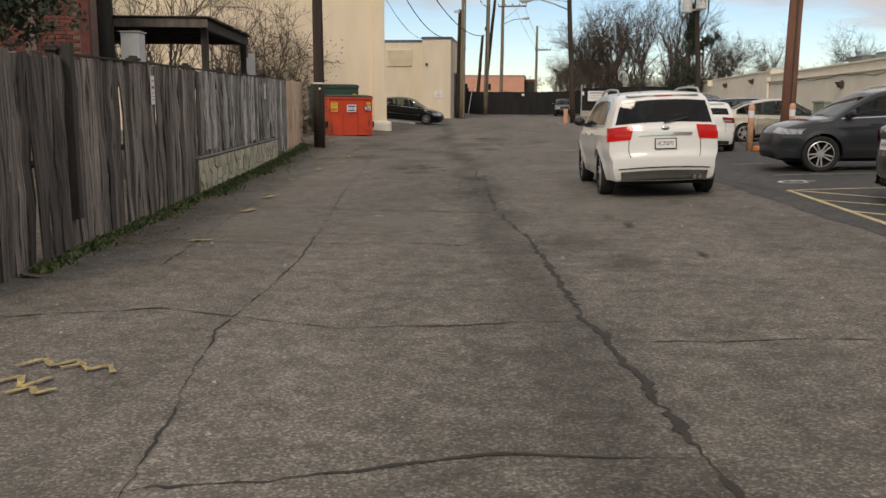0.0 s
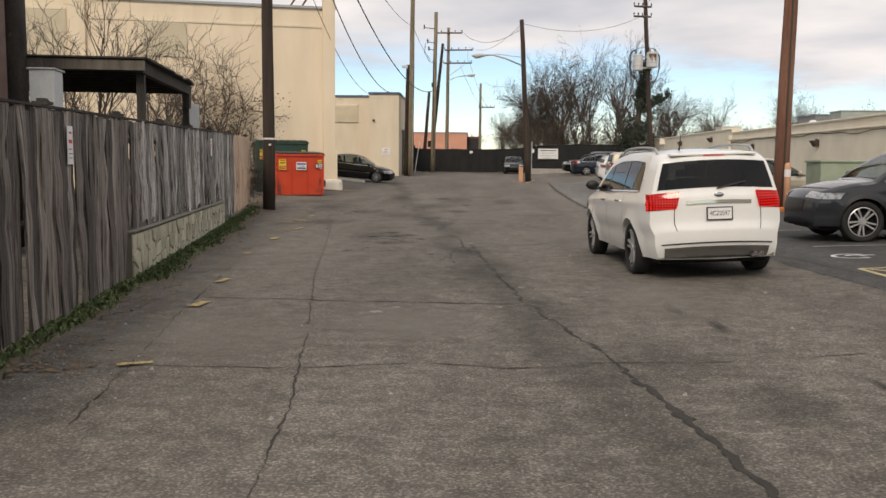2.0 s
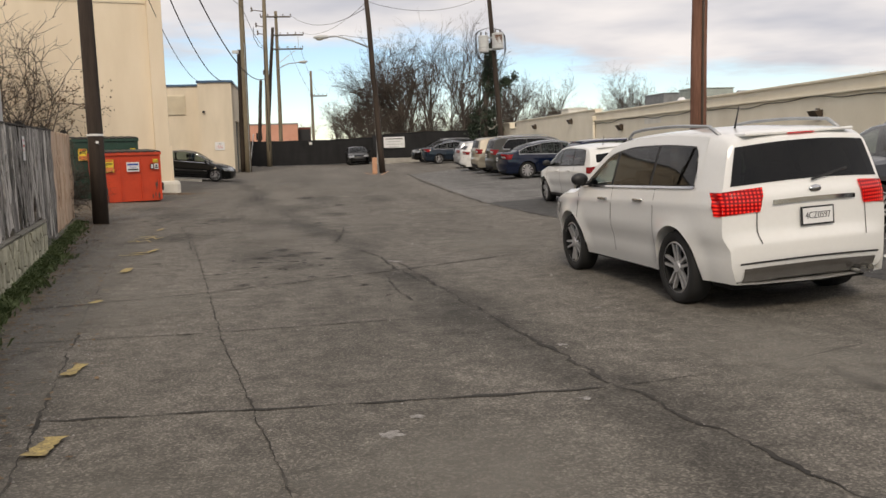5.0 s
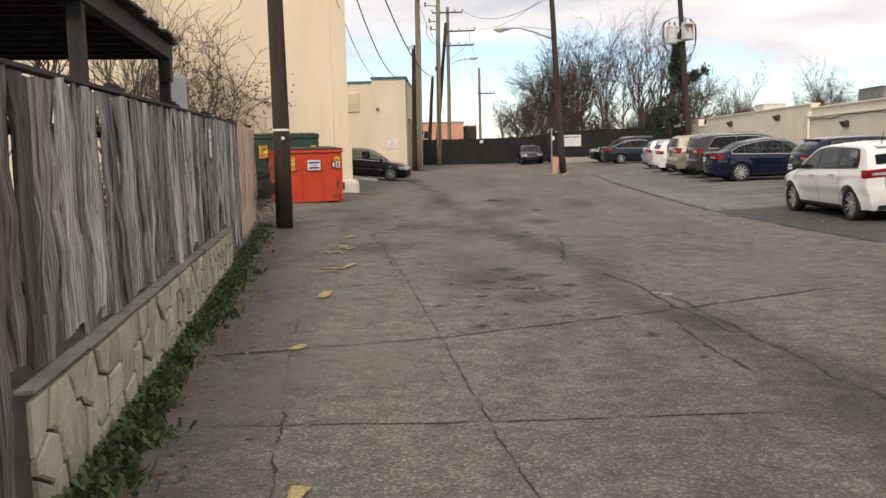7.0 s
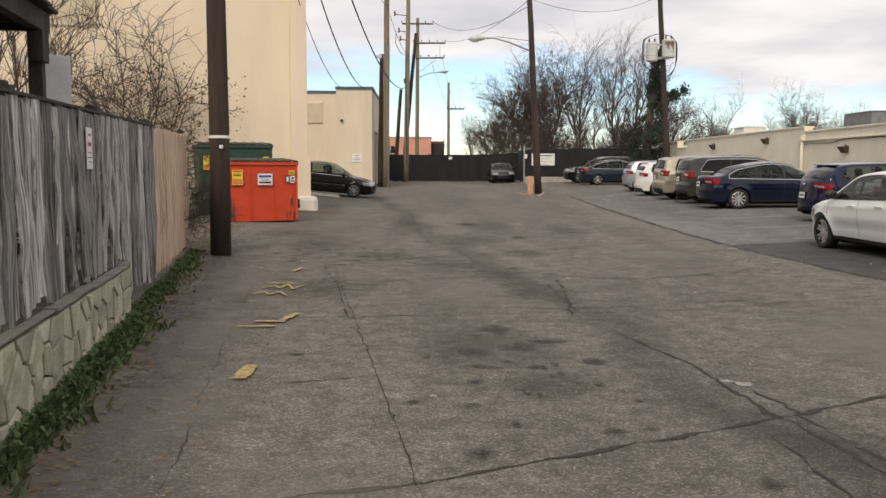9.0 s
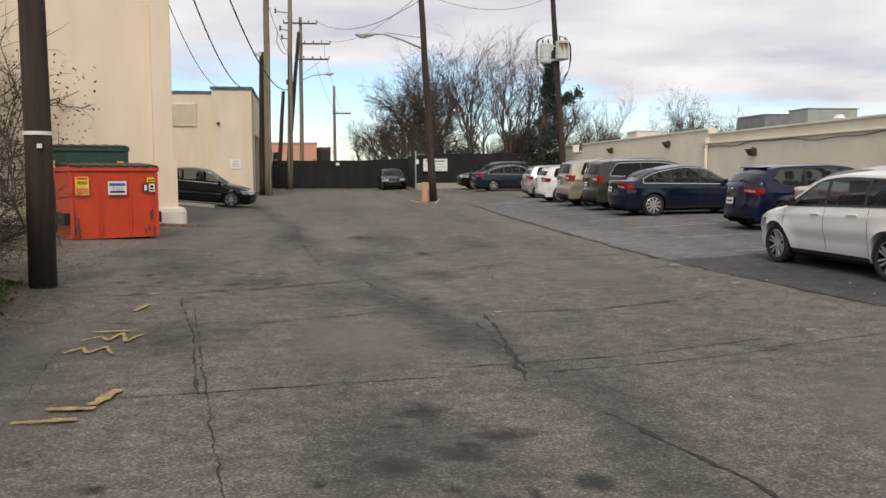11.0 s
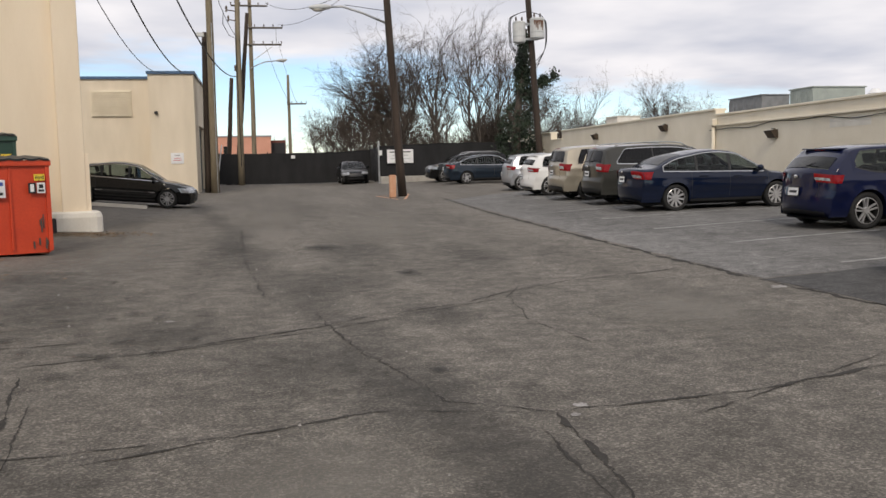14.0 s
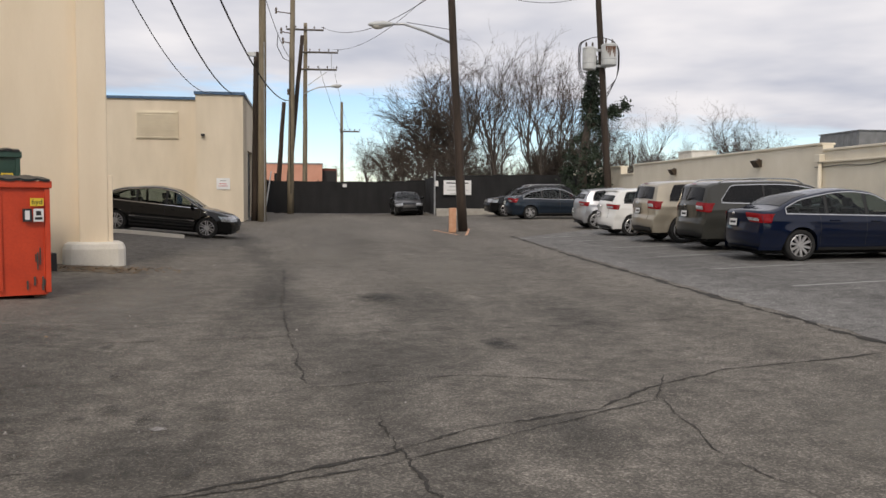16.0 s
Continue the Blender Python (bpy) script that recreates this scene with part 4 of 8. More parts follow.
    def unit(x0, y0, x1, y1, z1, mat, label):
        u = thing("roof_unit", label, "air conditioner", "units on the long roof")
        part("case", box((x0, y0, 2.95), (x1, y1, z1), None, 0.03), mat, u)
        part("curb", box((x0 + 0.08, y0 + 0.08, 2.85), (x1 - 0.08, y1 - 0.08, 2.95)), M_BLACK, u)
        part("lid", box((x0 - 0.05, y0 - 0.05, z1), (x1 + 0.05, y1 + 0.05, z1 + 0.05), None, 0.01), mat, u)
        k, n = 0, 9
        for k in range(n):
            y = y0 + 0.12 + (y1 - y0 - 0.3) * k / (n - 1)
            part("fin", box((x0 - 0.02, y, 3.1), (x0 - 0.002, y + (y1 - y0) / n * 0.55, z1 - 0.12)), M_BLACK if mat is M_UNIT and x0 < 16 else mat, u)

    unit(15.2, 23.0, 17.0, 25.6, 4.72, M_UNIT, "large dark grey finned cooling unit on the flat roof")
    unit(20.0, 59.2, 21.5, 62.2, 4.8, M_UNIT, "grey metal cooling unit on the flat roof")
    unit(20.0, 55.2, 22.6, 56.9, 4.8, M_UNIT2, "pale green metal cooling unit on the flat roof")
    unit(17.3, 70.4, 18.8, 72.2, 4.5, M_WHITEWASH, "small off-white cooling unit on the flat roof")
    v = thing("roof_vent", "small white mushroom vent on the flat roof", "vent")
    part("cap", tube([(14.0, 43.5, 2.85), (14.0, 43.5, 3.5), (14.0, 43.5, 3.52), (14, 43.5, 3.65)], [0.1, 0.1, 0.22, 0.1], 14), M_SIGN, v, smooth=False)


build_long_building()


# ---- far end: screened fence, salmon building ----
def build_far():
    f = thing("screened_fence", "tall chain fence covered in black screen cloth across the alley's end", "fence")

    def run(a, b, h, sag=0.04):
        a, b = Vector(a), Vector(b)
        n = max(2, int((b - a).length / 0.5))
        rows = []
        for j in range(5):
            row = []
            for i in range(n + 1):
                p = a + (b - a) * (i / n)
                nrm = Vector((b - a).yx).normalized()
                w = 0.03 * noise.noise((i * 0.6, j * 0.7, h))
                row.append((p.x + nrm.x * w, p.y - nrm.y * w, ground_z(p.x, p.y) + 0.05 + (h - sag * abs(math.sin(i * 0.9))) * j / 4))
            rows.append(row)
        bm = bmesh.new()
        me = grid_mesh("screen", rows)
        bm.from_mesh(me)
        bpy.data.meshes.remove(me)
        bmesh.ops.solidify(bm, geom=bm.faces[:], thickness=0.012)
        part("screen", bm, M_SCREEN, f)
        m = max(2, int((b - a).length / 3))
        for i in range(m + 1):
            p = a + (b - a) * (i / m)
            z = ground_z(p.x, p.y)
            part("post", tube([(p.x, p.y + 0.06, z), (p.x, p.y + 0.06, z + h + 0.12)], 0.035, 8), M_BLACK, f)

    run((-6.8, 78.6), (3.1, 77.6), 2.0)
    run((3.1, 77.6), (3.1, 72.6), 2.1)
    run((3.1, 72.6), (11.9, 71.8), 2.15)
    run((-30, 84), (-6.8, 78.6), 2.2)
    p = thing("gate_post", "pale steel gate post in the black screened fence", "post")
    z = ground_z(3.0, 72.4)
    part("shaft", tube([(3.0, 72.4, z), (3.0, 72.4, z + 2.5)], 0.05, 10), M_STEEL, p)
    low = thing("low_wall", "low concrete kerb wall before the black fence", "wall")
    z = ground_z(5, 71)
    part("block", box((2.9, 70.9, z - 0.1), (11.0, 71.25, z + 0.34), None, 0.02), M_CONC, low)
    for x0, x1, z0, z1, lab in ((3.5, 5.08, 1.98, 2.79, "large white notice with faint print on the black fence"), (-2.0, -1.75, 2.45, 2.65, "small white notice on the black fence"), (3.02, 3.2, 2.45, 2.75, "small white notice on the gate post")):
        s = thing("fence_notice", lab, "sign")
        y = 72.35 if x0 > 2 else 78.0
        part("plate", box((x0, y, z0), (x1, y + 0.03, z1), None, 0.004), M_SIGN, s)
        if x1 - x0 > 0.4:
            for k in range(4):
                w = (x1 - x0) * (0.4, 0.3, 0.38, 0.25)[k]
                zz = z1 - 0.15 - 0.2 * k
                part("print_bar", box(((x0 + x1) / 2 - w, y - 0.006, zz - 0.03), ((x0 + x1) / 2 + w, y - 0.002, zz + 0.03)), M_GREYPAINT if k else M_INK, s)
    b = thing("building", "low salmon-orange building far beyond the fence", "building", kind="structure")
    part("wall", box((-30, 128, 0), (-3.0, 140, 5.9)), M_ORANGE_WALL, b)
    part("wall", box((-3.0, 130, 0), (-1.2, 140, 5.5)), M_BRICK, b)
    part("roof", box((-30.1, 127.9, 5.9), (-2.9, 140, 6.05)), M_ROOFTRIM, b)
    for k in range(5):
        part("window", box((-8.6 - 3.4 * k, 127.94, 3.9), (-7.8 - 3.4 * k, 127.998, 4.8)), M_PANE, b)
    part("dark_band", box((-3.0, 129.9, 1), (-1.3, 129.998, 5.2)), M_BLACK, b)
    # houses and woods' edge far off, as plain masses behind the trees
    for x, y, w, h in ((76, 150, 16, 8),):
        h_ = thing("house", "distant house half hidden by bare trees", "house", "distant houses", kind="structure")
        part("wall", box((x, y, 0), (x + w, y + 9, h)), M_WHITEWASH if w > 14 else M_BRICK, h_)
        bm = bmesh.new()
        vs = [bm.verts.new(q) for q in ((x - 0.4, y - 0.4, h), (x + w + 0.4, y - 0.4, h), (x + w + 0.4, y + 9.4, h), (x - 0.4, y + 9.4, h), (x - 0.4, y + 4.5, h + 3), (x + w + 0.4, y + 4.5, h + 3))]
        for fc in ((0, 1, 5, 4), (2, 3, 4, 5), (0, 4, 3), (1, 2, 5), (3, 2, 1, 0)):
            bm.faces.new([vs[i] for i in fc])
        part("roof", bm, M_ROOFTRIM, h_)
        for k in range(3):
            part("window", box((x + 1.5 + k * 4, y - 0.04, 1.4), (x + 2.7 + k * 4, y - 0.002, 2.9)), M_PANE, h_)


build_far()


# ---- poles and wires ----
def spline(pts, n):
    """Rounded line through pts, n steps a span."""
    out = []
    P = [Vector(p) for p in pts]
    for i in range(len(P) - 1):
        p0, p1, p2, p3 = P[max(i - 1, 0)], P[i], P[i + 1], P[min(i + 2, len(P) - 1)]
        for k in range(n):
            t = k / n
            m1, m2 = (p2 - p0) * 0.32, (p3 - p1) * 0.32
            h = (2 * t ** 3 - 3 * t ** 2 + 1) * p1 + (t ** 3 - 2 * t ** 2 + t) * m1 + (-2 * t ** 3 + 3 * t ** 2) * p2 + (t ** 3 - t ** 2) * m2
            out.append(h)
    out.append(P[-1])
    return out


def pole(x, y, top, r, mat, label, lean=(0, 0), cat="pole", name="utility_pole"):
    z = ground_z(x, y)
    p = thing(name, label, cat, "poles along the alley")
    n = 7
    pts = [(x + lean[0] * k / n + 0.01 * math.sin(k * 2.1 + x), y + lean[1] * k / n, z + (top - z) * k / n - (0.1 if k == 0 else 0)) for k in range(n + 1)]
    part("shaft", tube(pts, [r * (1 - 0.3 * k / n) for k in range(n + 1)], 16), mat, p, smooth=True)
    return p


def crossarm(p, c, z, half, ang=0.0, ins=True):
    d = Vector((math.cos(ang), math.sin(ang)))
    x0, x1 = c[0] - d.x * half[0], c[0] + d.x * half[1]
    y0, y1 = c[1] - d.y * half[0], c[1] + d.y * half[1]
    bm = tube([(x0, y0, z), (x1, y1, z)], 0.075, 4)
    part("crossarm", bm, M_GREYWOOD, p)
    n = 5
    for k in range(n):
        f = k / (n - 1)
        q = (x0 + (x1 - x0) * f, y0 + (y1 - y0) * f)
        part("insulator", tube([(*q, z + 0.06), (*q, z + 0.16), (*q, z + 0.18), (*q, z + 0.26)], [0.03, 0.03, 0.07, 0.04], 8), M_BROWN_METAL, p)


def street_arm(p, pts, size=1.0):
    part("arm", tube(pts, 0.045, 8), M_STEEL, p, smooth=True)
    e, d = Vector(pts[-1]), (Vector(pts[-1]) - Vector(pts[-2])).normalized()
    m = Matrix.Translation(e) @ d.to_track_quat("X", "Z").to_matrix().to_4x4()
    bm = bmesh.new()
    bmesh.ops.create_uvsphere(bm, u_segments=14, v_segments=8, radius=0.5, matrix=m @ Matrix.Translation((0.4 * size, 0, 0)) @ Matrix.Diagonal((0.95 * size, 0.36 * size, 0.24 * size, 1)))
    part("lamp_head", bm, M_GREYPAINT, p, "grey oval lamp head", smooth=True)
    bm = bmesh.new()
    bmesh.ops.create_uvsphere(bm, u_segments=12, v_segments=6, radius=0.5, matrix=m @ Matrix.Translation((0.5 * size, 0, -0.06 * size)) @ Matrix.Diagonal((0.5 * size, 0.28 * size, 0.24 * size, 1)))
    part("lamp_glass", bm, M_LENS, p, smooth=True)


def build_poles():
    a = pole(-7.42, 28.85, 13.0, 0.185, M_POLE_DARK, "thick dark brown timber utility pole beside the fence's end")
    part("white_band", tube([(-7.42, 28.85, 2.2), (-7.42, 28.85, 2.25)], 0.187, 16), M_SIGN, a)
    part("tag", box((-7.37, 28.64, 2.02), (-7.31, 28.665, 2.08)), M_SIGN, a)
    b = pole(-6.14, 65.9, 14.5, 0.21, M_POLE_TAN, "tall tan timber utility pole beside the tan building", (0.12, 0))
    part("ground_wire", tube([(-6.0, 65.7, 0.6), (-5.98, 65.7, 9.0)], 0.02, 6), M_STEEL, b)
    part("splice_case", box((-6.75, 65.55, 8.3), (-6.35, 65.7, 8.5), None, 0.03), M_GREYPAINT, b)
    pole(-6.5, 66.2, 8.6, 0.17, M_POLE_DARK, "dark timber pole stub strapped beside a tan pole", (0.12, 0))
    pole(-6.07, 79.0, 7.7, 0.17, M_POLE_DARK, "short dark leaning timber pole before the black fence", (0.48, 0))
    gw = thing("guy_guard", "pale plastic guard on a slanting guy wire", "guy wire", "poles along the alley")
    part("sleeve", tube([(-6.75, 78.3, 0.75), (-6.35, 78.3, 3.4)], 0.04, 8), M_SIGN, gw)
    d = pole(-5.2, 78.4, 14.4, 0.21, M_POLE_TAN, "tall tan utility pole with brackets and insulators", (0.2, 0))
    for z, x in ((13.1, -6.0), (11.9, -5.7), (11.3, -5.6), (8.2, -5.3)):
        part("bracket", tube([(-5.08, 78.3, z - 0.1), (x, 78.3, z)], 0.035, 6), M_BROWN_METAL, d)
        part("insulator", tube([(x, 78.3, z - 0.12), (x, 78.3, z + 0.05), (x, 78.3, z + 0.08), (x, 78.3, z + 0.24)], [0.08, 0.04, 0.09, 0.04], 8), M_BROWN_METAL, d)
    part("cable_drop", tube([(-5.9, 78.25, 11.8), (-5.95, 78.25, 11.0), (-5.6, 78.25, 10.3), (-5.2, 78.2, 10.1), (-5.15, 78.18, 2.0)], 0.025, 6), M_WIRE, d)
    pole(-5.5, 79.4, 11.9, 0.17, M_POLE_DARK, "dark leaning utility pole beside the black fence", (1.05, 0))
    e = pole(-4.52, 92, 15.2, 0.2, M_POLE_TAN, "tall tan utility pole with three cross-arms", (0.1, 0))
    for z, h, a in ((14.65, (1.4, 1.4), 0.0), (12.95, (0.35, 2.5), -0.06), (11.65, (0.45, 2.4), -0.06)):
        crossarm(e, (-4.45, 91.75), z, h, a)
    part("brace", tube([(-4.3, 91.7, 10.4), (-2.8, 91.7, 11.5)], 0.03, 6), M_STEEL, e)
    part("link_rod", tube([(-2.45, 91.65, 11.6), (-2.45, 91.65, 12.9)], 0.025, 6), M_STEEL, e)
    street_arm(e, [(-4.5, 91.7, 9.8), (-3.9, 91.7, 10.12), (-3.4, 91.7, 10.3), (-2.5, 91.7, 10.4)])
    g = pole(-1.12, 112, 11.5, 0.19, M_POLE_TAN, "distant utility pole with a short cross-arm")
    crossarm(g, (-1.1, 111.75), 8.55, (0.2, 1.75))
    l = pole(1.82, 55.8, 10.1, 0.18, M_POLE_DARK, "dark timber lamp pole in the middle of the car park edge", (-0.55, 0), "street lamp", "street_lamp")
    street_arm(l, [(1.32, 55.8, 7.42), (0.4, 55.8, 7.8), (-0.4, 55.8, 8.04), (-0.85, 55.8, 8.02)])
    part("wire_stay", tube([(1.3, 55.8, 7.9), (-0.3, 55.8, 8.1)], 0.012, 5), M_WIRE, l)
    t = pole(11.5, 67.4, 13.4, 0.2, M_POLE_DARK, "dark utility pole carrying two grey transformers", (-0.85, 0))
    for cx, cy, rr, z0, z1, lab in ((10.24, 67.2, 0.35, 8.36, 9.5, "pale grey transformer can"), (11.2, 66.95, 0.4, 8.55, 9.65, "rust-streaked pale grey transformer can")):
        c = (cx, cy)
        can = part("transformer", tube([(*c, z0), (*c, z0 + 0.05), (*c, z1 - 0.1), (*c, z1 - 0.08), (*c, z1)], [rr * 0.88, rr, rr, rr * 1.06, rr * 0.9], 20), M_GREYPAINT, t, lab)
        for k in (-1, 1):
            part("bushing", tube([(cx + 0.17 * k, cy, z1), (cx + 0.17 * k, cy, z1 + 0.1), (cx + 0.17 * k, cy, z1 + 0.12), (cx + 0.17 * k, cy, z1 + 0.26)], [0.04, 0.04, 0.06, 0.03], 8), M_BROWN_METAL, can)
        part("lug_band", tube([(*c, z0 + 0.3), (*c, z0 + 0.34)], rr * 1.015, 20), M_STEEL, can)
        if rr > 0.38:
            for k in range(6):
                a = radians(-128 + 13 * k)
                q = (cx + 0.405 * math.cos(a), cy + 0.405 * math.sin(a))
                part("rust_streak", tube([(*q, z1 - 0.16), (*q, z1 - 0.4 - 0.14 * (k % 3))], [0.045, 0.02], 5), M_RUST, can)
    part("mount", box((10.3, 67.1, 9.3), (11.3, 67.22, 9.42)), M_STEEL, t)
    part("mount", box((10.3, 67.1, 8.5), (11.3, 67.22, 8.62)), M_STEEL, t)
    for z in (12.2, 12.9):
        crossarm(t, (10.6, 67.2), z, (0.8, 0.5), 0.2)
    for k in range(3):
        part("cable_loop", tube(spline([(10.9, 67.1, 10.05), (10.3, 67.0, 9.95), (9.72 - 0.05 * k, 66.9, 9.6), (9.68 - 0.05 * k, 66.9, 8.6), (9.9 - 0.08 * k, 67, 8.0), (10.9, 67.2, 7.5 - 0.2 * k)], 5), 0.02, 5), M_WIRE, t)
        part("cable_loop", tube(spline([(10.9, 67.1, 10.0), (11.4, 66.9, 9.8), (11.64 + 0.03 * k, 66.9, 9.4), (11.66 + 0.03 * k, 66.9, 8.5), (11.6, 67, 7.9), (11.2, 67.2, 7.4 - 0.2 * k)], 5), 0.02, 5), M_WIRE, t)
    r = pole(7.42, 28.2, 13.0, 0.215, M_POLE_RED, "thick reddish-brown timber utility pole in the car park", (0.12, 0))
    part("cable_riser", tube([(7.42, 27.97, 0.4), (7.5, 28.0, 9.0)], 0.03, 8), M_BROWN_METAL, r)


def wire(a, b, sag, r=0.014, n=24):
    pts = []
    for k in range(n + 1):
        f = k / n
        pts.append(tuple(Vector(a).lerp(Vector(b), f) - Vector((0, 0, 4 * sag * f * (1 - f)))))
    w = thing("overhead_wire", "black overhead wire sagging between poles", "cable", "wires over the alley")
    part("strand", tube(pts, r, 5), M_WIRE, w)


build_poles()
wire((-7.4, 28.85, 12.4), (-5.3, 79, 7.8), 2.6, 0.03)
wire((-7.4, 28.85, 11.6), (-7.4, 65.0, 6.5), 1.9, 0.025)
wire((-7.6, 28.85, 10.6), (-8.2, 65, 6.5), 2.3, 0.014)
wire((-7.3, 28.85, 12.8), (-5.9, 65.9, 11.2), 1.4, 0.016)
wire((-5.9, 65.9, 11.0), (-4.95, 78.4, 10.0), 0.4, 0.016)
wire((-5.0, 78.4, 13.9), (-5.6, 91.75, 14.9), 0.3, 0.016)
wire((-3.2, 91.75, 14.9), (1.3, 55.8, 9.6), 1.0, 0.016)
wire((-2.3, 91.6, 13.2), (1.3, 55.8, 9.9), 0.8, 0.012)
wire((7.5, 28.2, 12.5), (10.7, 67.4, 13.2), 1.0, 0.016)
wire((1.3, 55.8, 9.9), (10.7, 67.4, 12.4), 0.8, 0.012)
wire((-2.3, 91.6, 11.9), (-0.4, 112, 8.8), 0.4, 0.014)
wire((-3.4, 91.7, 11.9), (-1.1, 112, 8.8), 0.4, 0.014)


# ---- vehicles ----
def wheel_meshes(r, width, spokes, dark):
    """Tyre and rim about the y axis, shared by a car's wheels."""
    def lathe(name, prof, mat, n=36):
        rows = [[(rr * math.cos(2 * math.pi * k / n), yy, rr * math.sin(2 * math.pi * k / n)) for k in range(n + 1)] for rr, yy in prof]
        me = grid_mesh(name, rows)
        me.materials.append(mat)
        me.polygons.foreach_set("use_smooth", [True] * len(me.polygons))
        return me
    h, ri = width / 2, r * 0.71
    tyre = lathe("tyre", [(ri, -h * 0.75), (ri * 1.03, -h * 0.96), (r * 0.93, -h), (r * 0.985, -h * 0.85), (r, -h * 0.6), (r, h * 0.6), (r * 0.985, h * 0.85), (r * 0.93, h), (ri * 1.03, h * 0.96), (ri, h * 0.75)], M_RUBBER)
    bm = bmesh.new()
    barrel = [(ri * 1.01, -h * 0.86), (ri * 0.94, -h * 0.93), (ri * 0.91, -h * 0.7), (ri * 0.88, h * 0.3)]
    n = 36
    rings = [[bm.verts.new((rr * math.cos(2 * math.pi * k / n), yy, rr * math.sin(2 * math.pi * k / n))) for k in range(n)] for rr, yy in barrel]
    for u, v in zip(rings, rings[1:]):
        for k in range(n):
            f_ = bm.faces.new((u[k], u[(k + 1) % n], v[(k + 1) % n], v[k]))
            # inner barrel is painted near-black as the shade between the spokes
            f_.material_index = 0 if u is rings[0] else 1
    for s in range(spokes):
        a = 2 * math.pi * s / spokes
        # up to six spokes come as forked pairs, more stand single
        for fork in ((-1, 1) if spokes <= 6 else (0,)):
            m = Matrix.Rotation(-a, 4, "Y")
            o0, o1 = fork * 0.016, fork * ri * 0.17
            wi, wo = (0.012, 0.014) if fork else (0.02, min(0.026, 1.6 * ri / spokes))
            vs = [bm.verts.new(m @ Vector(q)) for q in ((0.03, -h * 0.74, o0 - wi), (0.03, -h * 0.74, o0 + wi), (ri * 0.94, -h * 0.86, o1 + wo), (ri * 0.94, -h * 0.86, o1 - wo), (0.03, -h * 0.4, o0 - wi), (0.03, -h * 0.4, o0 + wi), (ri * 0.92, -h * 0.55, o1 + wo), (ri * 0.92, -h * 0.55, o1 - wo))]
            for f in ((0, 1, 2, 3), (1, 5, 6, 2), (0, 3, 7, 4), (2, 6, 7, 3)):
                bm.faces.new([vs[i] for i in f])
    ring = [bm.verts.new((0.055 * math.cos(k * math.pi / 7), -h * 0.86, 0.055 * math.sin(k * math.pi / 7))) for k in range(14)]
    ring2 = [bm.verts.new((0.075 * math.cos(k * math.pi / 7), -h * 0.5, 0.075 * math.sin(k * math.pi / 7))) for k in range(14)]
    bm.faces.new(ring[::-1])
    for k in range(14):
        bm.faces.new((ring[k], ring[(k + 1) % 14], ring2[(k + 1) % 14], ring2[k]))
    rim = bpy.data.meshes.new("rim")
    bmesh.ops.recalc_face_normals(bm, faces=bm.faces)
    bm.to_mesh(rim)
    bm.free()
    rim.materials.append(M_ALLOY_DK if dark else M_ALLOY)
    rim.materials.append(M_DEEP)
    bm = bmesh.new()
    # flat black disc, painted shade that fills the gaps behind the spokes
    disc = [bm.verts.new((ri * 0.9 * math.cos(2 * math.pi * k / n), h * 0.1, ri * 0.9 * math.sin(2 * math.pi * k / n))) for k in range(n)]
    bm.faces.new(disc)
    back = bpy.data.meshes.new("wheel_shade_disc")
    bm.to_mesh(back)
    bm.free()
    back.materials.append(M_DEEP)
    return tyre, rim, back


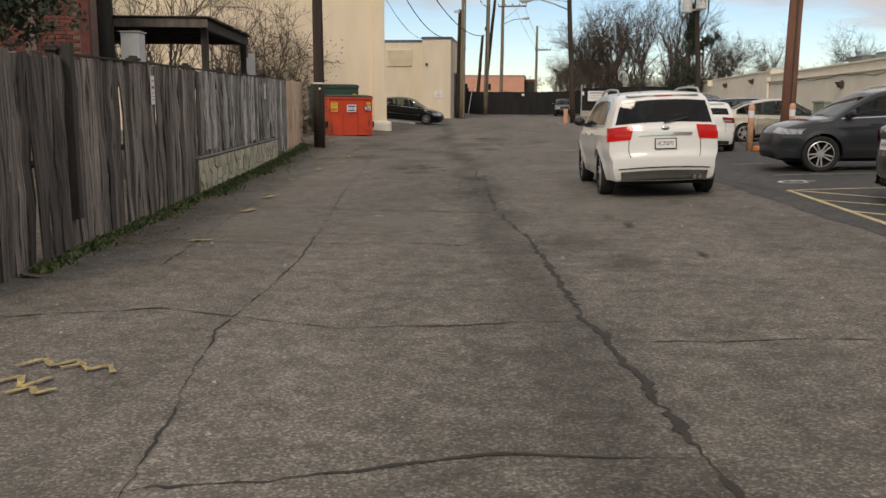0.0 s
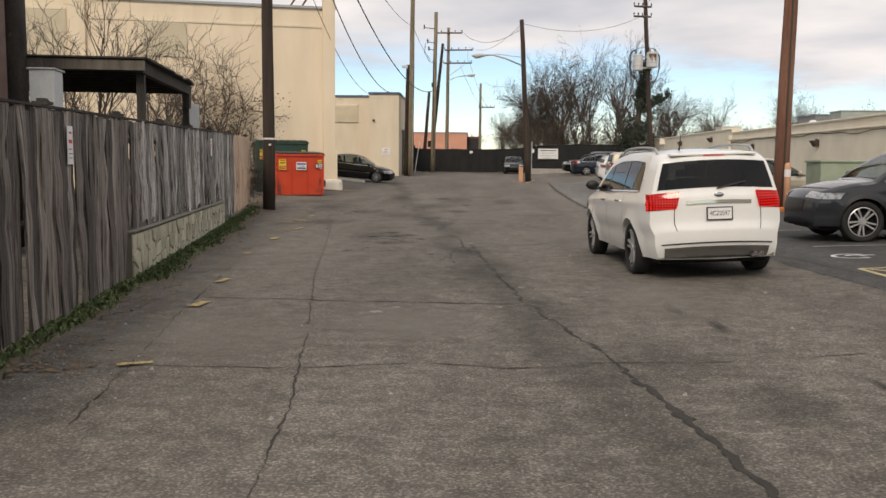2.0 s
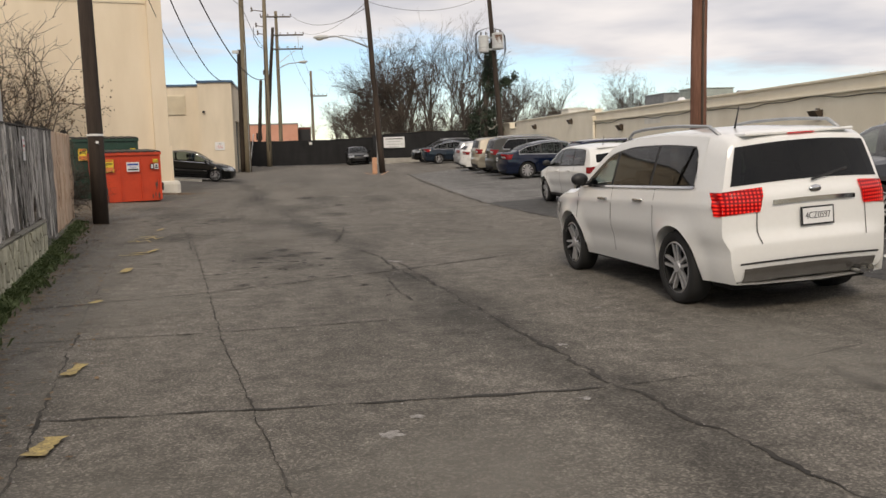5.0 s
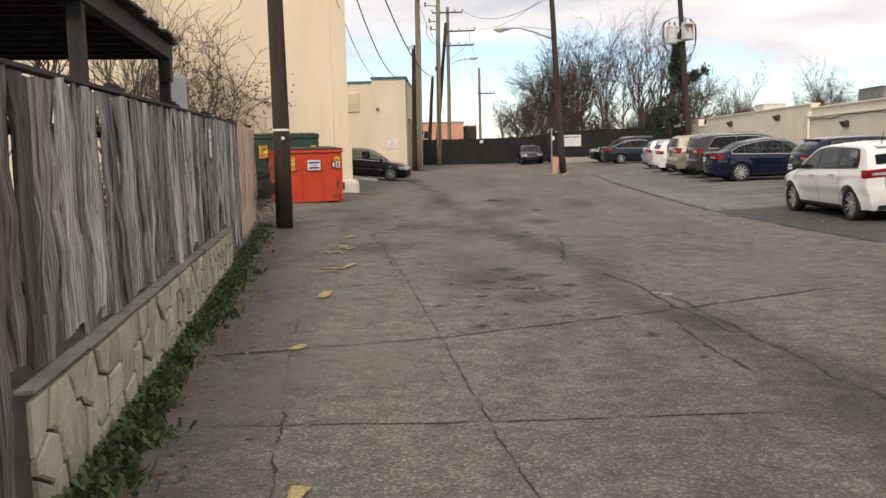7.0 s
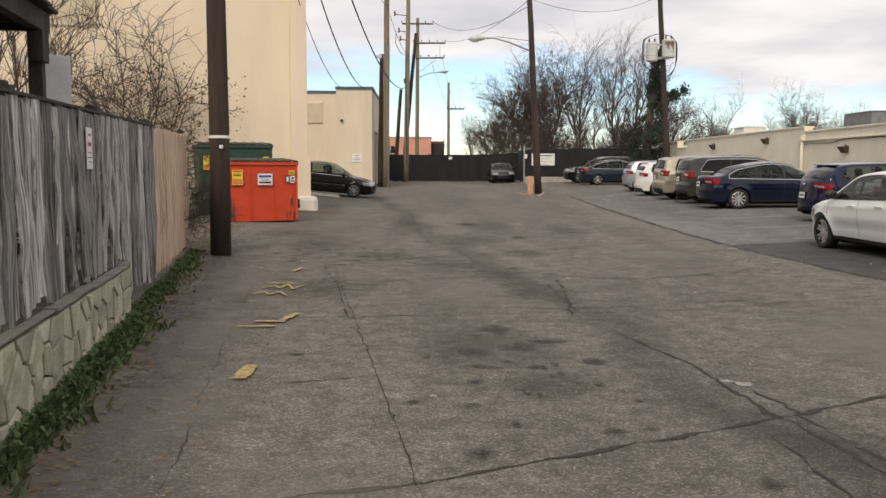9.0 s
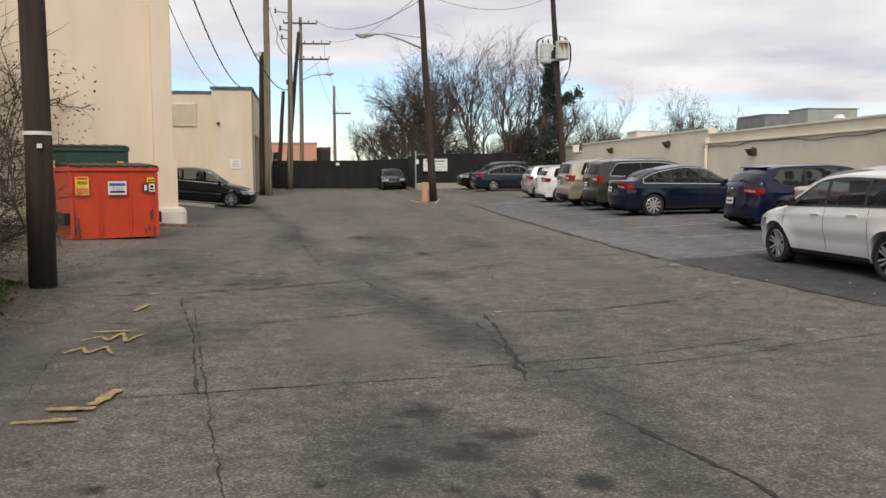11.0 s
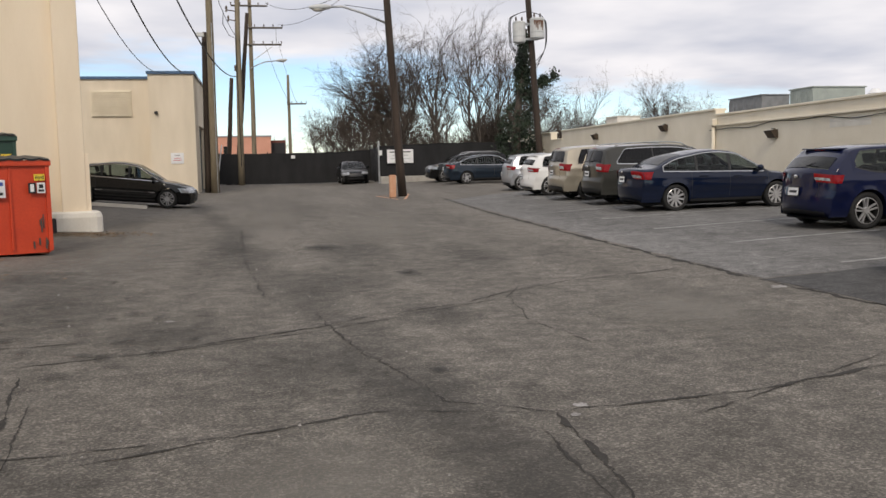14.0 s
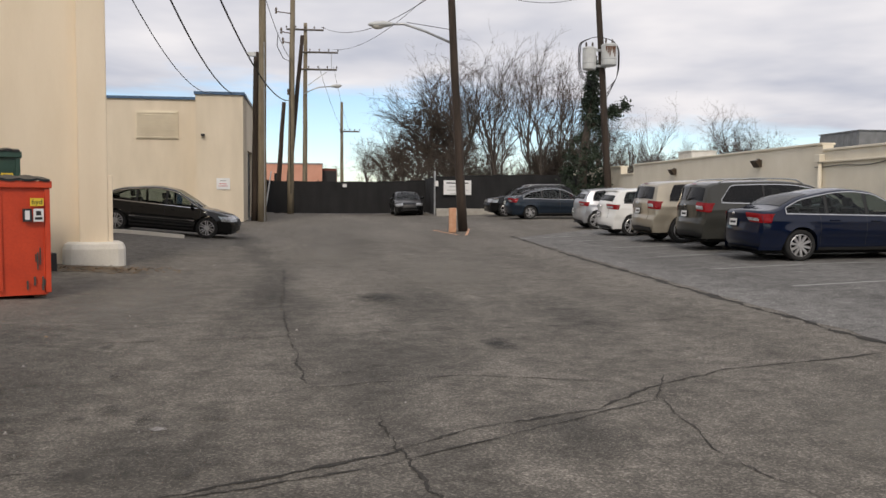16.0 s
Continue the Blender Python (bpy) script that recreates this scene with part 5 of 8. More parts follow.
def make_car(name, label, category, spec, colour, group=""):
    """A car, x ahead, its axles level about the origin, standing on z = 0."""
    S = spec
    car = thing(name, label, category, group)
    wb, W, H, r = S["wb"], S["W"], S["H"], S["r"]
    xf, xr = wb / 2 + S["fo"], -wb / 2 - S["ro"]
    L2 = (xf - xr) / 2
    xm = (xf + xr) / 2
    belt0, belt1 = S["belt"]
    hw = W / 2
    tum = S.get("tum", 0.30)
    sill = S.get("sill", 0.24)

    def belt(x):
        return belt0 + (belt1 - belt0) * (xf - x) / (xf - xr)

    def plan(x):
        a = (x - xm) / L2
        k = max(0.0, (abs(a) - 0.5) / 0.5)
        return hw * (1 - (0.13 if a > 0 else 0.10) * k ** 2.4)

    Ra = r + S.get("gap", 0.055)

    def side_y(x, z):
        w, b = plan(x), belt(x)
        if z >= b:
            return w - 0.055 - tum * (z - b) - 0.12 * (z - b) ** 2
        # swelling round the wheels, a shoulder line and a hollow in the doors
        add = 0.010 * math.exp(-((z - 0.86 * b) / 0.03) ** 2) - 0.016 * math.exp(-((z - 0.50 * b) / 0.085) ** 2)
        for c in (wb / 2, -wb / 2):
            q = (math.hypot(x - c, z - r) - Ra) / 0.17
            if q < 1:
                q = max(0.0, q)
                add = add * q + 0.026 * (1 - q) ** 1.5
        t = (z - 0.62 * b) / (0.38 * b)
        if t > 0:
            return w - 0.05 * t ** 2 + add
        t = min(1.0, -t * 0.38 * b / max(0.05, 0.62 * b - sill))
        return w - 0.02 * min(1.0, t * 3) - 0.065 * t ** 1.8 + add

    def bend(x, y):
        a = (x - xm) / L2
        k = max(0.0, (abs(a) - 0.62) / 0.38) ** 2
        return x - math.copysign(1, a) * k * S.get("bow", 0.22) * (abs(y) / hw) ** 2.2

    prof = spline(S["prof"], 7)
    top = [prof[0]]
    for p in prof[1:]:
        q = top[-1]
        n = max(1, int(abs(p.x - q.x) / 0.034))
        for k in range(1, n + 1):
            top.append(q.lerp(p, k / n))

    def arch(x):
        z = 0.0
        for c in (wb / 2, -wb / 2):
            d = abs(x - c)
            if d < Ra:
                z = max(z, r + math.sqrt(Ra * Ra - d * d) * 1.0)
        return z

    us = (0.0, 0.3, 0.6, 0.82, 0.94)

    def top_point(p, u, lift=0.0):
        ye = side_y(p.x, max(p.y - 0.045, 0.2)) * (1 - 0.5 * max(0.0, sill + 0.1 - p.y))
        crown = S.get("crown", 0.045)
        y = u * ye
        z = p.y - crown * u * u + lift
        return bend(p.x, y), y, z

    rows = []
    for p in top:
        x, zt = p.x, p.y
        row = [top_point(p, u) for u in us]
        b = belt(x)
        za = zt - min(0.075, max(0.004, (zt - sill) * 0.35))
        lv = []
        for f in (0.0, 0.33, 0.66):
            lv.append(max(b, za) - (max(b, za) - b) * f)
        lv += [b + 0.004, b - 0.035, 0.89 * b, 0.86 * b, 0.83 * b, 0.76 * b, 0.69 * b, 0.62 * b + 0.02, 0.56 * b, 0.5 * b, 0.44 * b, 0.38 * b, sill + 0.06, sill]
        az = arch(x)
        for z in lv:
            z = min(max(z, az if az else sill), za)
            yy = side_y(x, z)
            row.append((bend(x, yy), yy, z))
        zz = row[-1][2]
        row.append((bend(x, 0.62 * hw), 0.62 * hw, zz))
        row.append((bend(x, 0.0), 0.0, zz))
        rows.append(row)
    full = []
    for row in rows:
        left = [(x, -y, z) for x, y, z in row]
        full.append(left[::-1] + row[1:])
    wx0, wx1 = S["glass_x"]
    sh0, sh1 = S["shield"]
    bl0, bl1 = S["backlight"]
    R = len(rows[0])
    nc = 2 * R - 1
    faces = []
    for i in range(len(full) - 1):
        p, q = top[i], top[i + 1]
        xm_ = (p.x + q.x) / 2
        open_side = wx1 <= xm_ <= wx0 and min(p.y, q.y) - 0.12 > belt(xm_) + 0.03
        open_top = all(sh1 <= v.x <= sh0 and v.y > belt0 - 0.06 and v.x > 0 for v in (p, q)) or all(v.x < -0.3 and bl1 <= v.y <= bl0 for v in (p, q))
        for j in range(nc - 1):
            k = j - (R - 1) if j >= R - 1 else R - 2 - j
            if (open_side and k in (5, 6, 7)) or (open_top and k in (0, 1, 2)):
                continue
            faces.append((i * nc + j, i * nc + j + 1, (i + 1) * nc + j + 1, (i + 1) * nc + j))
    me = bpy.data.meshes.new("body")
    me.from_pydata([tuple(v) for r_ in full for v in r_], [], faces)
    body = link_mesh("body", me, colour, car, smooth=True)
    me.set_sharp_from_angle(angle=radians(34))

    def side_patch(pname, x0, x1, lo, hi, mat, lift=0.007, nx=18, nz=5, label="", parent=None, both=True):
        obs = []
        for sgn in ((1, -1) if both else (1,)):
            rws = []
            for i in range(nx + 1):
                x = x0 + (x1 - x0) * i / nx
                a, c = lo(x), max(lo(x), hi(x))
                rws.append([])
                for j in range(nz + 1):
                    z = a + (c - a) * j / nz
                    y = side_y(x, z) + lift
                    rws[-1].append((bend(x, y), y * sgn, z))
            if sgn > 0:
                rws = rws[::-1]
            mesh = grid_mesh(pname, rws)
            obs.append(link_mesh(pname, mesh, mat, parent or car, label, smooth=True))
        return obs

    def z_top(x):
        best = None
        for p, q in zip(top, top[1:]):
            lo, hi = min(p.x, q.x), max(p.x, q.x)
            if lo <= x <= hi:
                f = (x - p.x) / (q.x - p.x) if abs(q.x - p.x) > 1e-6 else 0
                z = p.y + (q.y - p.y) * f
                best = z if best is None else max(best, z)
        return best if best is not None else 0.5

    # side glass: dark surround first, then each pane
    wx0, wx1, pillars = S["glass_x"][0], S["glass_x"][1], S["pillars"]
    hi_f = lambda x: z_top(x) - S.get("hdr", 0.115)
    kick, rise = S.get("kick", 0.0), S.get("rise", 0.0)

    def lo_f(x):
        return belt(x) + 0.028 + rise * max(0.0, wx1 + 0.5 - x) ** 1.6

    def hi_w(x):
        """Upper edge of the glass: below the roof, and raked down at its rear end."""
        top_z = hi_f(x)
        if not kick:
            return top_z
        cut = lo_f(x) + 0.05 + kick * max(0.0, x - wx1)
        k = max(0.0, 0.06 - abs(top_z - cut)) / 0.06
        return min(top_z, cut) - 0.015 * k * k

    over = lambda x, d: max(belt(x) + 0.01, hi_w(x) + d)
    side_patch("window_frame", wx1 - 0.04, wx0 + 0.05, lambda x: over(x, -0.004), lambda x: max(over(x, 0.0), z_top(x) - 0.055), colour, 0.004, 30, 3)
    if rise:
        side_patch("window_frame", wx1 - 0.04, wx1 + 0.5, lambda x: belt(x) - 0.01, lo_f, colour, 0.004, 12, 2)
    side_patch("window_trim", wx1 - 0.01, wx0 + 0.05, lambda x: lo_f(x) - 0.03, lambda x: lo_f(x) + 0.004, M_BLACK, 0.006, 26, 1)
    side_patch("window_trim", wx1 - 0.01, wx0 + 0.05, lambda x: over(x, -0.006), lambda x: over(x, 0.016), M_BLACK, 0.006, 34, 1)
    for px_ in (wx0, *pillars):
        side_patch("pillar", px_ - 0.04, px_ + 0.04, lo_f, lambda x: over(x, 0.004), M_BLACK if px_ in pillars else colour, 0.006, 4, 4)
    side_patch("pillar", wx1 - 0.05, wx1 + 0.02, lambda x: belt(x), lambda x: max(belt(x) + 0.01, hi_f(x) + 0.02), colour, 0.005, 4, 4)
    edges = [wx0] + list(pillars) + [wx1]
    for a, c in zip(edges, edges[1:]):
        side_patch("side_window", c + (0.025 if c > wx1 else 0.0), a - 0.025, lo_f, hi_w, M_GLASS if (a < 0.13 and S.get("privacy", True)) else M_GLASS_LT, 0.0105, 18, 4)
    if S.get("chrome_belt"):
        side_patch("belt_trim", wx1 - 0.01, wx0, lambda x: lo_f(x) - 0.03, lambda x: lo_f(x) - 0.008, M_CHROME, 0.011, 20, 1)
        if S["chrome_belt"] != "low":
            side_patch("window_chrome", wx1 - 0.01, wx0, lambda x: over(x, 0.0), lambda x: over(x, 0.02), M_CHROME, 0.0115, 34, 1)
            side_patch("window_chrome", wx1 - 0.02, wx1, lambda x: lo_f(x) - 0.03, lambda x: over(x, 0.02), M_CHROME, 0.0112, 2, 4)

    def strip_patch(pname, test, u0, u1, mat, lift=0.008, nu=8, label="", parent=None):
        sel = [p for p in top if test(p)]
        if len(sel) < 2:
            return None
        rws = []
        for i, p in enumerate(sel):
            a, b = sel[max(i - 1, 0)], sel[min(i + 1, len(sel) - 1)]
            d = (b - a).normalized()
            nrm = Vector((d.y, -d.x)) * -1
            nrm = nrm if nrm.y > 0 or (abs(nrm.y) < 0.2 and nrm.x * (p.x - xm) > 0) else -nrm
            if (abs(nrm.y) < 0.45 or p.y < 0.52) and nrm.x * (p.x - xm) < 0:
                nrm = -nrm
            q = p + nrm * lift
            rr = []
            for j in range(nu + 1):
                u = u0 + (u1 - u0) * j / nu
                ye = side_y(p.x, max(p.y - 0.045, 0.2))
                y = u * ye
                rr.append((bend(q.x, y), y, q.y - S.get("crown", 0.045) * u * u))
            rws.append(rr)
        return link_mesh(pname, grid_mesh(pname, rws), mat, parent or car, label, smooth=True)

    c0, c1 = S["shield"]
    strip_patch("windshield", lambda p: c1 <= p.x <= c0 and p.y > belt0 - 0.06 and p.x > 0, -0.86, 0.86, M_GLASS_LT)
    g0, g1 = S["backlight"]
    rear = lambda p: p.x < -0.3 and g1 <= p.y <= g0
    strip_patch("rear_window", rear, -S.get("rw", 0.84), S.get("rw", 0.84), M_GLASS, 0.009)
    # wheels
    tyre, rim, disc = wheel_meshes(r, S.get("tw", 0.225), S.get("spokes", 5), S.get("dark_rim", False))
    for x in (wb / 2, -wb / 2):
        for sgn in (1, -1):
            w = new("wheel")
            w.parent = car
            w.empty_display_size = 0.1
            w.matrix_basis = Matrix.Translation((x, sgn * (hw - S.get("tw", 0.225) / 2 - 0.015), r)) @ (Matrix.Rotation(math.pi, 4, "Z") if sgn > 0 else Matrix()) @ Matrix.Rotation(0.3 * x, 4, "Y")
            for nm, mm in (("tyre", tyre), ("rim", rim), ("wheel_shade_disc", disc)):
                o = new(nm, mm)
                o.parent = w
    # cabin: floor tub, dashboard and seats
    seat_mat = S.get("seat", M_SEAT)
    part("cabin_tub", box((xr + 0.32, -hw * 0.84, sill + 0.16), (wx0 - 0.05, hw * 0.84, belt0 - 0.28), None, 0.04), M_SEAT, car)
    part("dashboard", box((wx0 - 0.22, -hw * 0.82, belt0 - 0.28), (wx0 + 0.14, hw * 0.82, belt0 - 0.02), None, 0.05), M_SEAT, car)
    bz = belt0 - 0.3
    for sx, ys in ((0.12, (-0.38, 0.38)), (-0.82, (-0.42, 0.42))):
        for yy in ys:
            m_ = Matrix.Translation((sx, yy, bz)) @ Matrix.Rotation(radians(-14), 4, "Y")
            bm = box((-0.08, -0.25, -0.05), (0.06, 0.25, 0.52), m_, 0.05)
            add_box(bm, (-0.06, -0.13, 0.55), (0.04, 0.13, 0.74), m_, 0.04)
            part("seat", bm, seat_mat, car, "dark seat with headrest" if seat_mat is M_SEAT else "beige seat with headrest")
    part("steering_wheel", tube([(wx0 - 0.3 + 0.06 * math.sin(a), 0.38 + 0.18 * math.cos(a), belt0 - 0.06 + 0.16 * math.sin(a)) for a in [2 * math.pi * k / 14 for k in range(15)]], 0.014, 6), M_BLACK, car)
    # underbody and wheel housings, near-black to stand in for the shade below
    bm = box((xr + 0.3, -hw * 0.76, sill - 0.08), (xf - 0.3, hw * 0.76, sill + 0.25), None, 0.03)
    part("underbody", bm, M_DEEP, car)
    if S.get("side_strip"):
        side_patch("side_strip", -wb / 2 + Ra + 0.02, wb / 2 - Ra - 0.02, lambda x: 0.5, lambda x: 0.53, M_CHROME, 0.01, 12, 1)
    # door seams, sills and handles
    for x in S["seams"]:
        side_patch("door_seam", x - 0.005, x + 0.005, lambda q: sill + 0.1, lambda q: belt(q) + 0.0, M_BLACK, 0.003, 1, 8)
    side_patch("sill_trim", -wb / 2 + Ra + 0.02, wb / 2 - Ra - 0.02, lambda x: sill - 0.005, lambda x: sill + S.get("sill_h", 0.06), S.get("sill_mat", M_BLACK), 0.006, 10, 2)
    for x in S["handles"]:
        zz = belt(x) - S.get("hz", 0.13)
        for sgn in (1, -1):
            y = side_y(x, zz)
            bm = box((-0.11, -0.008, -0.014), (0.11, 0.028, 0.014), None, 0.009)
            o = part("door_handle", bm, S.get("handle_mat", colour), car)
            o.matrix_basis = Matrix.Translation((x, y * sgn, zz)) @ Matrix.Diagonal((1, sgn, 1, 1))
    # mirrors
    mx, mz = wx0 - 0.16, belt(wx0) + 0.1
    for sgn in (1, -1):
        bm = bmesh.new()
        bmesh.ops.create_uvsphere(bm, u_segments=14, v_segments=10, radius=0.5, matrix=Matrix.Diagonal((0.13, 0.22, 0.15, 1)))
        add_box(bm, (-0.03, -0.22, -0.08), (0.04, 0.02, -0.03))
        o = part("wing_mirror", bm, S.get("mirror_mat", colour), car, smooth=True)
        o.matrix_basis = Matrix.Translation((mx, sgn * (side_y(mx, mz) + 0.15), mz)) @ Matrix.Diagonal((1, sgn, 1, 1))
    # wheel-arch trim
    if S.get("cladding"):
        for cx in (wb / 2, -wb / 2):
            for sgn in (1, -1):
                rws = []
                for k in range(25):
                    a = math.radians(-12 + 204 * k / 24)
                    rr = []
                    for rad in (Ra - 0.004, Ra + 0.03, Ra + 0.06):
                        x, z = cx + rad * math.cos(a), r + rad * math.sin(a)
                        z = max(z, sill)
                        y = side_y(x, z) + 0.012
                        rr.append((bend(x, y), y * sgn, z))
                    rws.append(rr if sgn < 0 else rr[::-1])
                link_mesh("arch_trim", grid_mesh("arch_trim", rws), M_BLACK, car, smooth=True)
    # tail lamps: the wrap on the flank and the face on the back, as one mesh each side
    tz0, tz1, tu, tl = S["tail"]
    for sgn in (1, -1):
        rws = []
        sel = [p for p in top if p.x < xr + 0.75 and tz0 <= p.y - 0.03 <= tz1]
        for p in sel:
            rr = []
            ti = tu + S.get("tail_cut", 0.06) * (1 - (p.y - tz0) / (tz1 - tz0)) ** 2 + S.get("tail_top", 0.0) * ((p.y - tz0) / (tz1 - tz0)) ** 2
            for u in [ti + (0.985 - ti) * k / 5 for k in range(6)]:
                ye = side_y(p.x, max(p.y - 0.045, 0.2))
                rr.append((bend(p.x - 0.016, u * ye), sgn * u * ye, p.y - S.get("crown", 0.045) * u * u))
            xe = p.x
            for f in (0.15, 0.45, 0.75, 1.0):
                x = xe + tl * f * (0.55 + 0.45 * (p.y - tz0) / (tz1 - tz0))
                y = side_y(x, p.y - 0.045) + 0.012
                rr.append((bend(x, y) , sgn * y, p.y - 0.045))
            rws.append(rr if sgn < 0 else rr[::-1])
        if len(rws) > 1:
            tail = link_mesh("tail_light", grid_mesh("tail_light", rws), S.get("tail_mat", M_TAIL), car, "red tail lamp", smooth=True)
            if S.get("clear_strip", True) and len(rws) > 5:
                n = len(rws)
                mid = [[(x - 0.006, y, z) for x, y, z in (row[:5] if sgn < 0 else row[-5:])] for row in rws[int(n * 0.58):int(n * 0.82) + 1]]
                if len(mid) > 1:
                    link_mesh("clear_lens", grid_mesh("clear_lens", mid), M_HEAD, tail, "pale reversing lens")
    # headlamps and grille
    hz0, hz1, hu, hl = S["head"]
    for sgn in (1, -1):
        rws = []
        sel = [p for p in top if p.x > xf - 0.6 and hz0 <= p.y <= hz1]
        for p in sel:
            rr = []
            for u in [hu + (0.98 - hu) * k / 5 for k in range(6)]:
                ye = side_y(p.x, max(p.y - 0.045, 0.2))
                rr.append((bend(p.x + 0.014, u * ye), sgn * u * ye, p.y - 0.045 * u * u))
            for f in (0.2, 0.6, 1.0):
                x = p.x - hl * f
                y = side_y(x, p.y - 0.045) + 0.012
                rr.append((bend(x, y), sgn * y, p.y - 0.04))
            rws.append(rr if sgn > 0 else rr[::-1])
        if len(rws) > 1:
            link_mesh("headlight", grid_mesh("headlight", rws), M_HEAD, car, "clear headlamp", smooth=True)
    strip_patch("grille", lambda p: p.x > xf - 0.5 and S["grille"][0] <= p.y <= S["grille"][1], -0.55, 0.55, M_BLACK, 0.012)
    strip_patch("lower_grille", lambda p: p.x > xf - 0.5 and 0.27 <= p.y <= 0.42, -0.7, 0.7, M_BLACK, 0.012)
    bz0, bz1 = S.get("bump", (0.27, 0.42))
    strip_patch("bumper_insert", lambda p: p.x < xr + 0.6 and bz0 <= p.y <= bz1, -0.86, 0.86, S.get("bump_mat", M_BLACK), 0.014)
    if S.get("chrome_bar"):
        z0, z1 = S["chrome_bar"]
        strip_patch("boot_trim", lambda p: p.x < xr + 0.6 and z0 <= p.y <= z1, -0.5, 0.5, M_CHROME, 0.022)
    # tail seam lines
    zs = S.get("boot_seam", 0.5)
    strip_patch("boot_seam", lambda p: p.x < xr + 0.7 and zs - 0.012 <= p.y <= zs + 0.012, -0.62, 0.62, M_BLACK, 0.004)
    if S.get("wiper"):
        for u in (-0.66, 0.66):
            strip_patch("boot_seam", lambda p: p.x < xr + 0.7 and zs - 0.012 <= p.y <= S["backlight"][1] - 0.03, u - 0.006, u + 0.006, M_BLACK, 0.004, 1)
    strip_patch("bumper_crease", lambda p: p.x < xr + 0.6 and bz1 + 0.012 <= p.y <= bz1 + 0.04, -0.9, 0.9, M_BLACK, 0.01)
    # number plate
    pz = S["plate"]
    px = min((p for p in top if p.x < 0 and abs(p.y - pz) < 0.06), key=lambda p: abs(p.y - pz), default=Vector((xr, pz)))
    lean = S.get("plate_lean", 6)
    mp = Matrix.Translation((px.x - 0.022, 0, pz)) @ Matrix.Rotation(radians(-90), 4, "Z") @ Matrix.Rotation(radians(90 - lean), 4, "X")
    pl = part("number_plate", box((-0.17, -0.085, -0.006), (0.17, 0.085, 0.0), None, 0.004), M_BLACK, car, "dark-framed white number plate")
    pl.matrix_basis = mp
    part("plate_face", box((-0.152, -0.07, 0.001), (0.152, 0.07, 0.004)), M_SIGN, pl)
    if S.get("plate_text"):
        text_mesh("plate_letters", S["plate_text"], 0.085, Matrix.Translation((0, 0, 0.0055)) @ Matrix.Diagonal((0.78, 1, 1, 1)), M_INK, pl)
    else:
        part("plate_bar", box((-0.11, -0.022, 0.0045), (0.11, 0.022, 0.006)), M_INK, pl)
    bmz = S["badge"]
    bx = min((p for p in top if p.x < 0 and abs(p.y - bmz) < 0.08), key=lambda p: abs(p.y - bmz), default=Vector((xr, bmz)))
    bm = bmesh.new()
    bmesh.ops.create_uvsphere(bm, u_segments=16, v_segments=8, radius=0.5, matrix=Matrix.Translation((bx.x - 0.012, 0, bmz)) @ Matrix.Diagonal((0.03, 0.13, 0.066, 1)))
    part("badge", bm, M_CHROME, car, "plain oval chrome badge", smooth=True)
    if S.get("hi_stop"):
        z0, z1 = S["hi_stop"]
        strip_patch("high_brake_light", lambda p: p.x < -0.3 and z0 <= p.y <= z1, -0.2, 0.2, S.get("tail_mat", M_TAIL), 0.02)
    if S.get("spoiler"):
        x0, z0 = S["spoiler"]
        bm = box((x0 - 0.05, -hw * 0.6, z0 - 0.03), (x0 + 0.14, hw * 0.6, z0 - 0.002), None, 0.014)
        part("roof_spoiler", bm, colour, car)
    if S.get("rails"):
        x0, x1 = S["rails"]
        for sgn in (1, -1):
            pts = []
            for k in range(13):
                x = x0 + (x1 - x0) * k / 12
                z = z_top(x)
                y = side_y(x, z - 0.05) - 0.06
                lift = 0.065 if 0 < k < 12 else -0.01
                pts.append((x, sgn * y, z - 0.03 + lift))
            part("roof_rail", tube(pts, 0.018, 8), S.get("rail_mat", M_STEEL), car, smooth=True)
    if S.get("wiper"):
        z0 = S["backlight"][1] + 0.03
        wx = min((p for p in top if p.x < -0.5 and abs(p.y - z0) < 0.08), key=lambda p: abs(p.y - z0), default=None)
        if wx is not None:
            part("rear_wiper", tube([(wx.x - 0.03, 0.02, z0 - 0.02), (wx.x - 0.005, -0.36, z0 + 0.06)], 0.011, 6), M_BLACK, car)
    if S.get("antenna"):
        x = S["antenna"]
        z = z_top(x)
        part("antenna", tube([(x, 0.25, z - 0.02), (x - 0.09, 0.25, z + 0.2)], [0.012, 0.004], 6), M_BLACK, car)
    if S.get("exhaust"):
        for k in range(2):
            y = -S["exhaust"] - 0.08 * k
            part("exhaust_tip", tube([(xr + 0.3, y, 0.33), (xr + 0.0, y, 0.33)], 0.035, 12), M_CHROME, car)
    return car


def stand(car, x, y, heading):
    """Set a car on the ground at x, y, tilted with it."""
    c, s = math.cos(radians(heading)), math.sin(radians(heading))
    za, zb = ground_z(x + 1.3 * c, y + 1.3 * s), ground_z(x - 1.3 * c, y - 1.3 * s)
    zl, zr = ground_z(x - 0.75 * s, y + 0.75 * c), ground_z(x + 0.75 * s, y - 0.75 * c)
    pitch, roll = math.atan2(za - zb, 2.6), math.atan2(zl - zr, 1.5)
    car.matrix_basis = Matrix.Translation((x, y, (za + zb) / 2)) @ Matrix.Rotation(radians(heading), 4, "Z") @ Matrix.Rotation(-pitch, 4, "Y") @ Matrix.Rotation(roll, 4, "X")


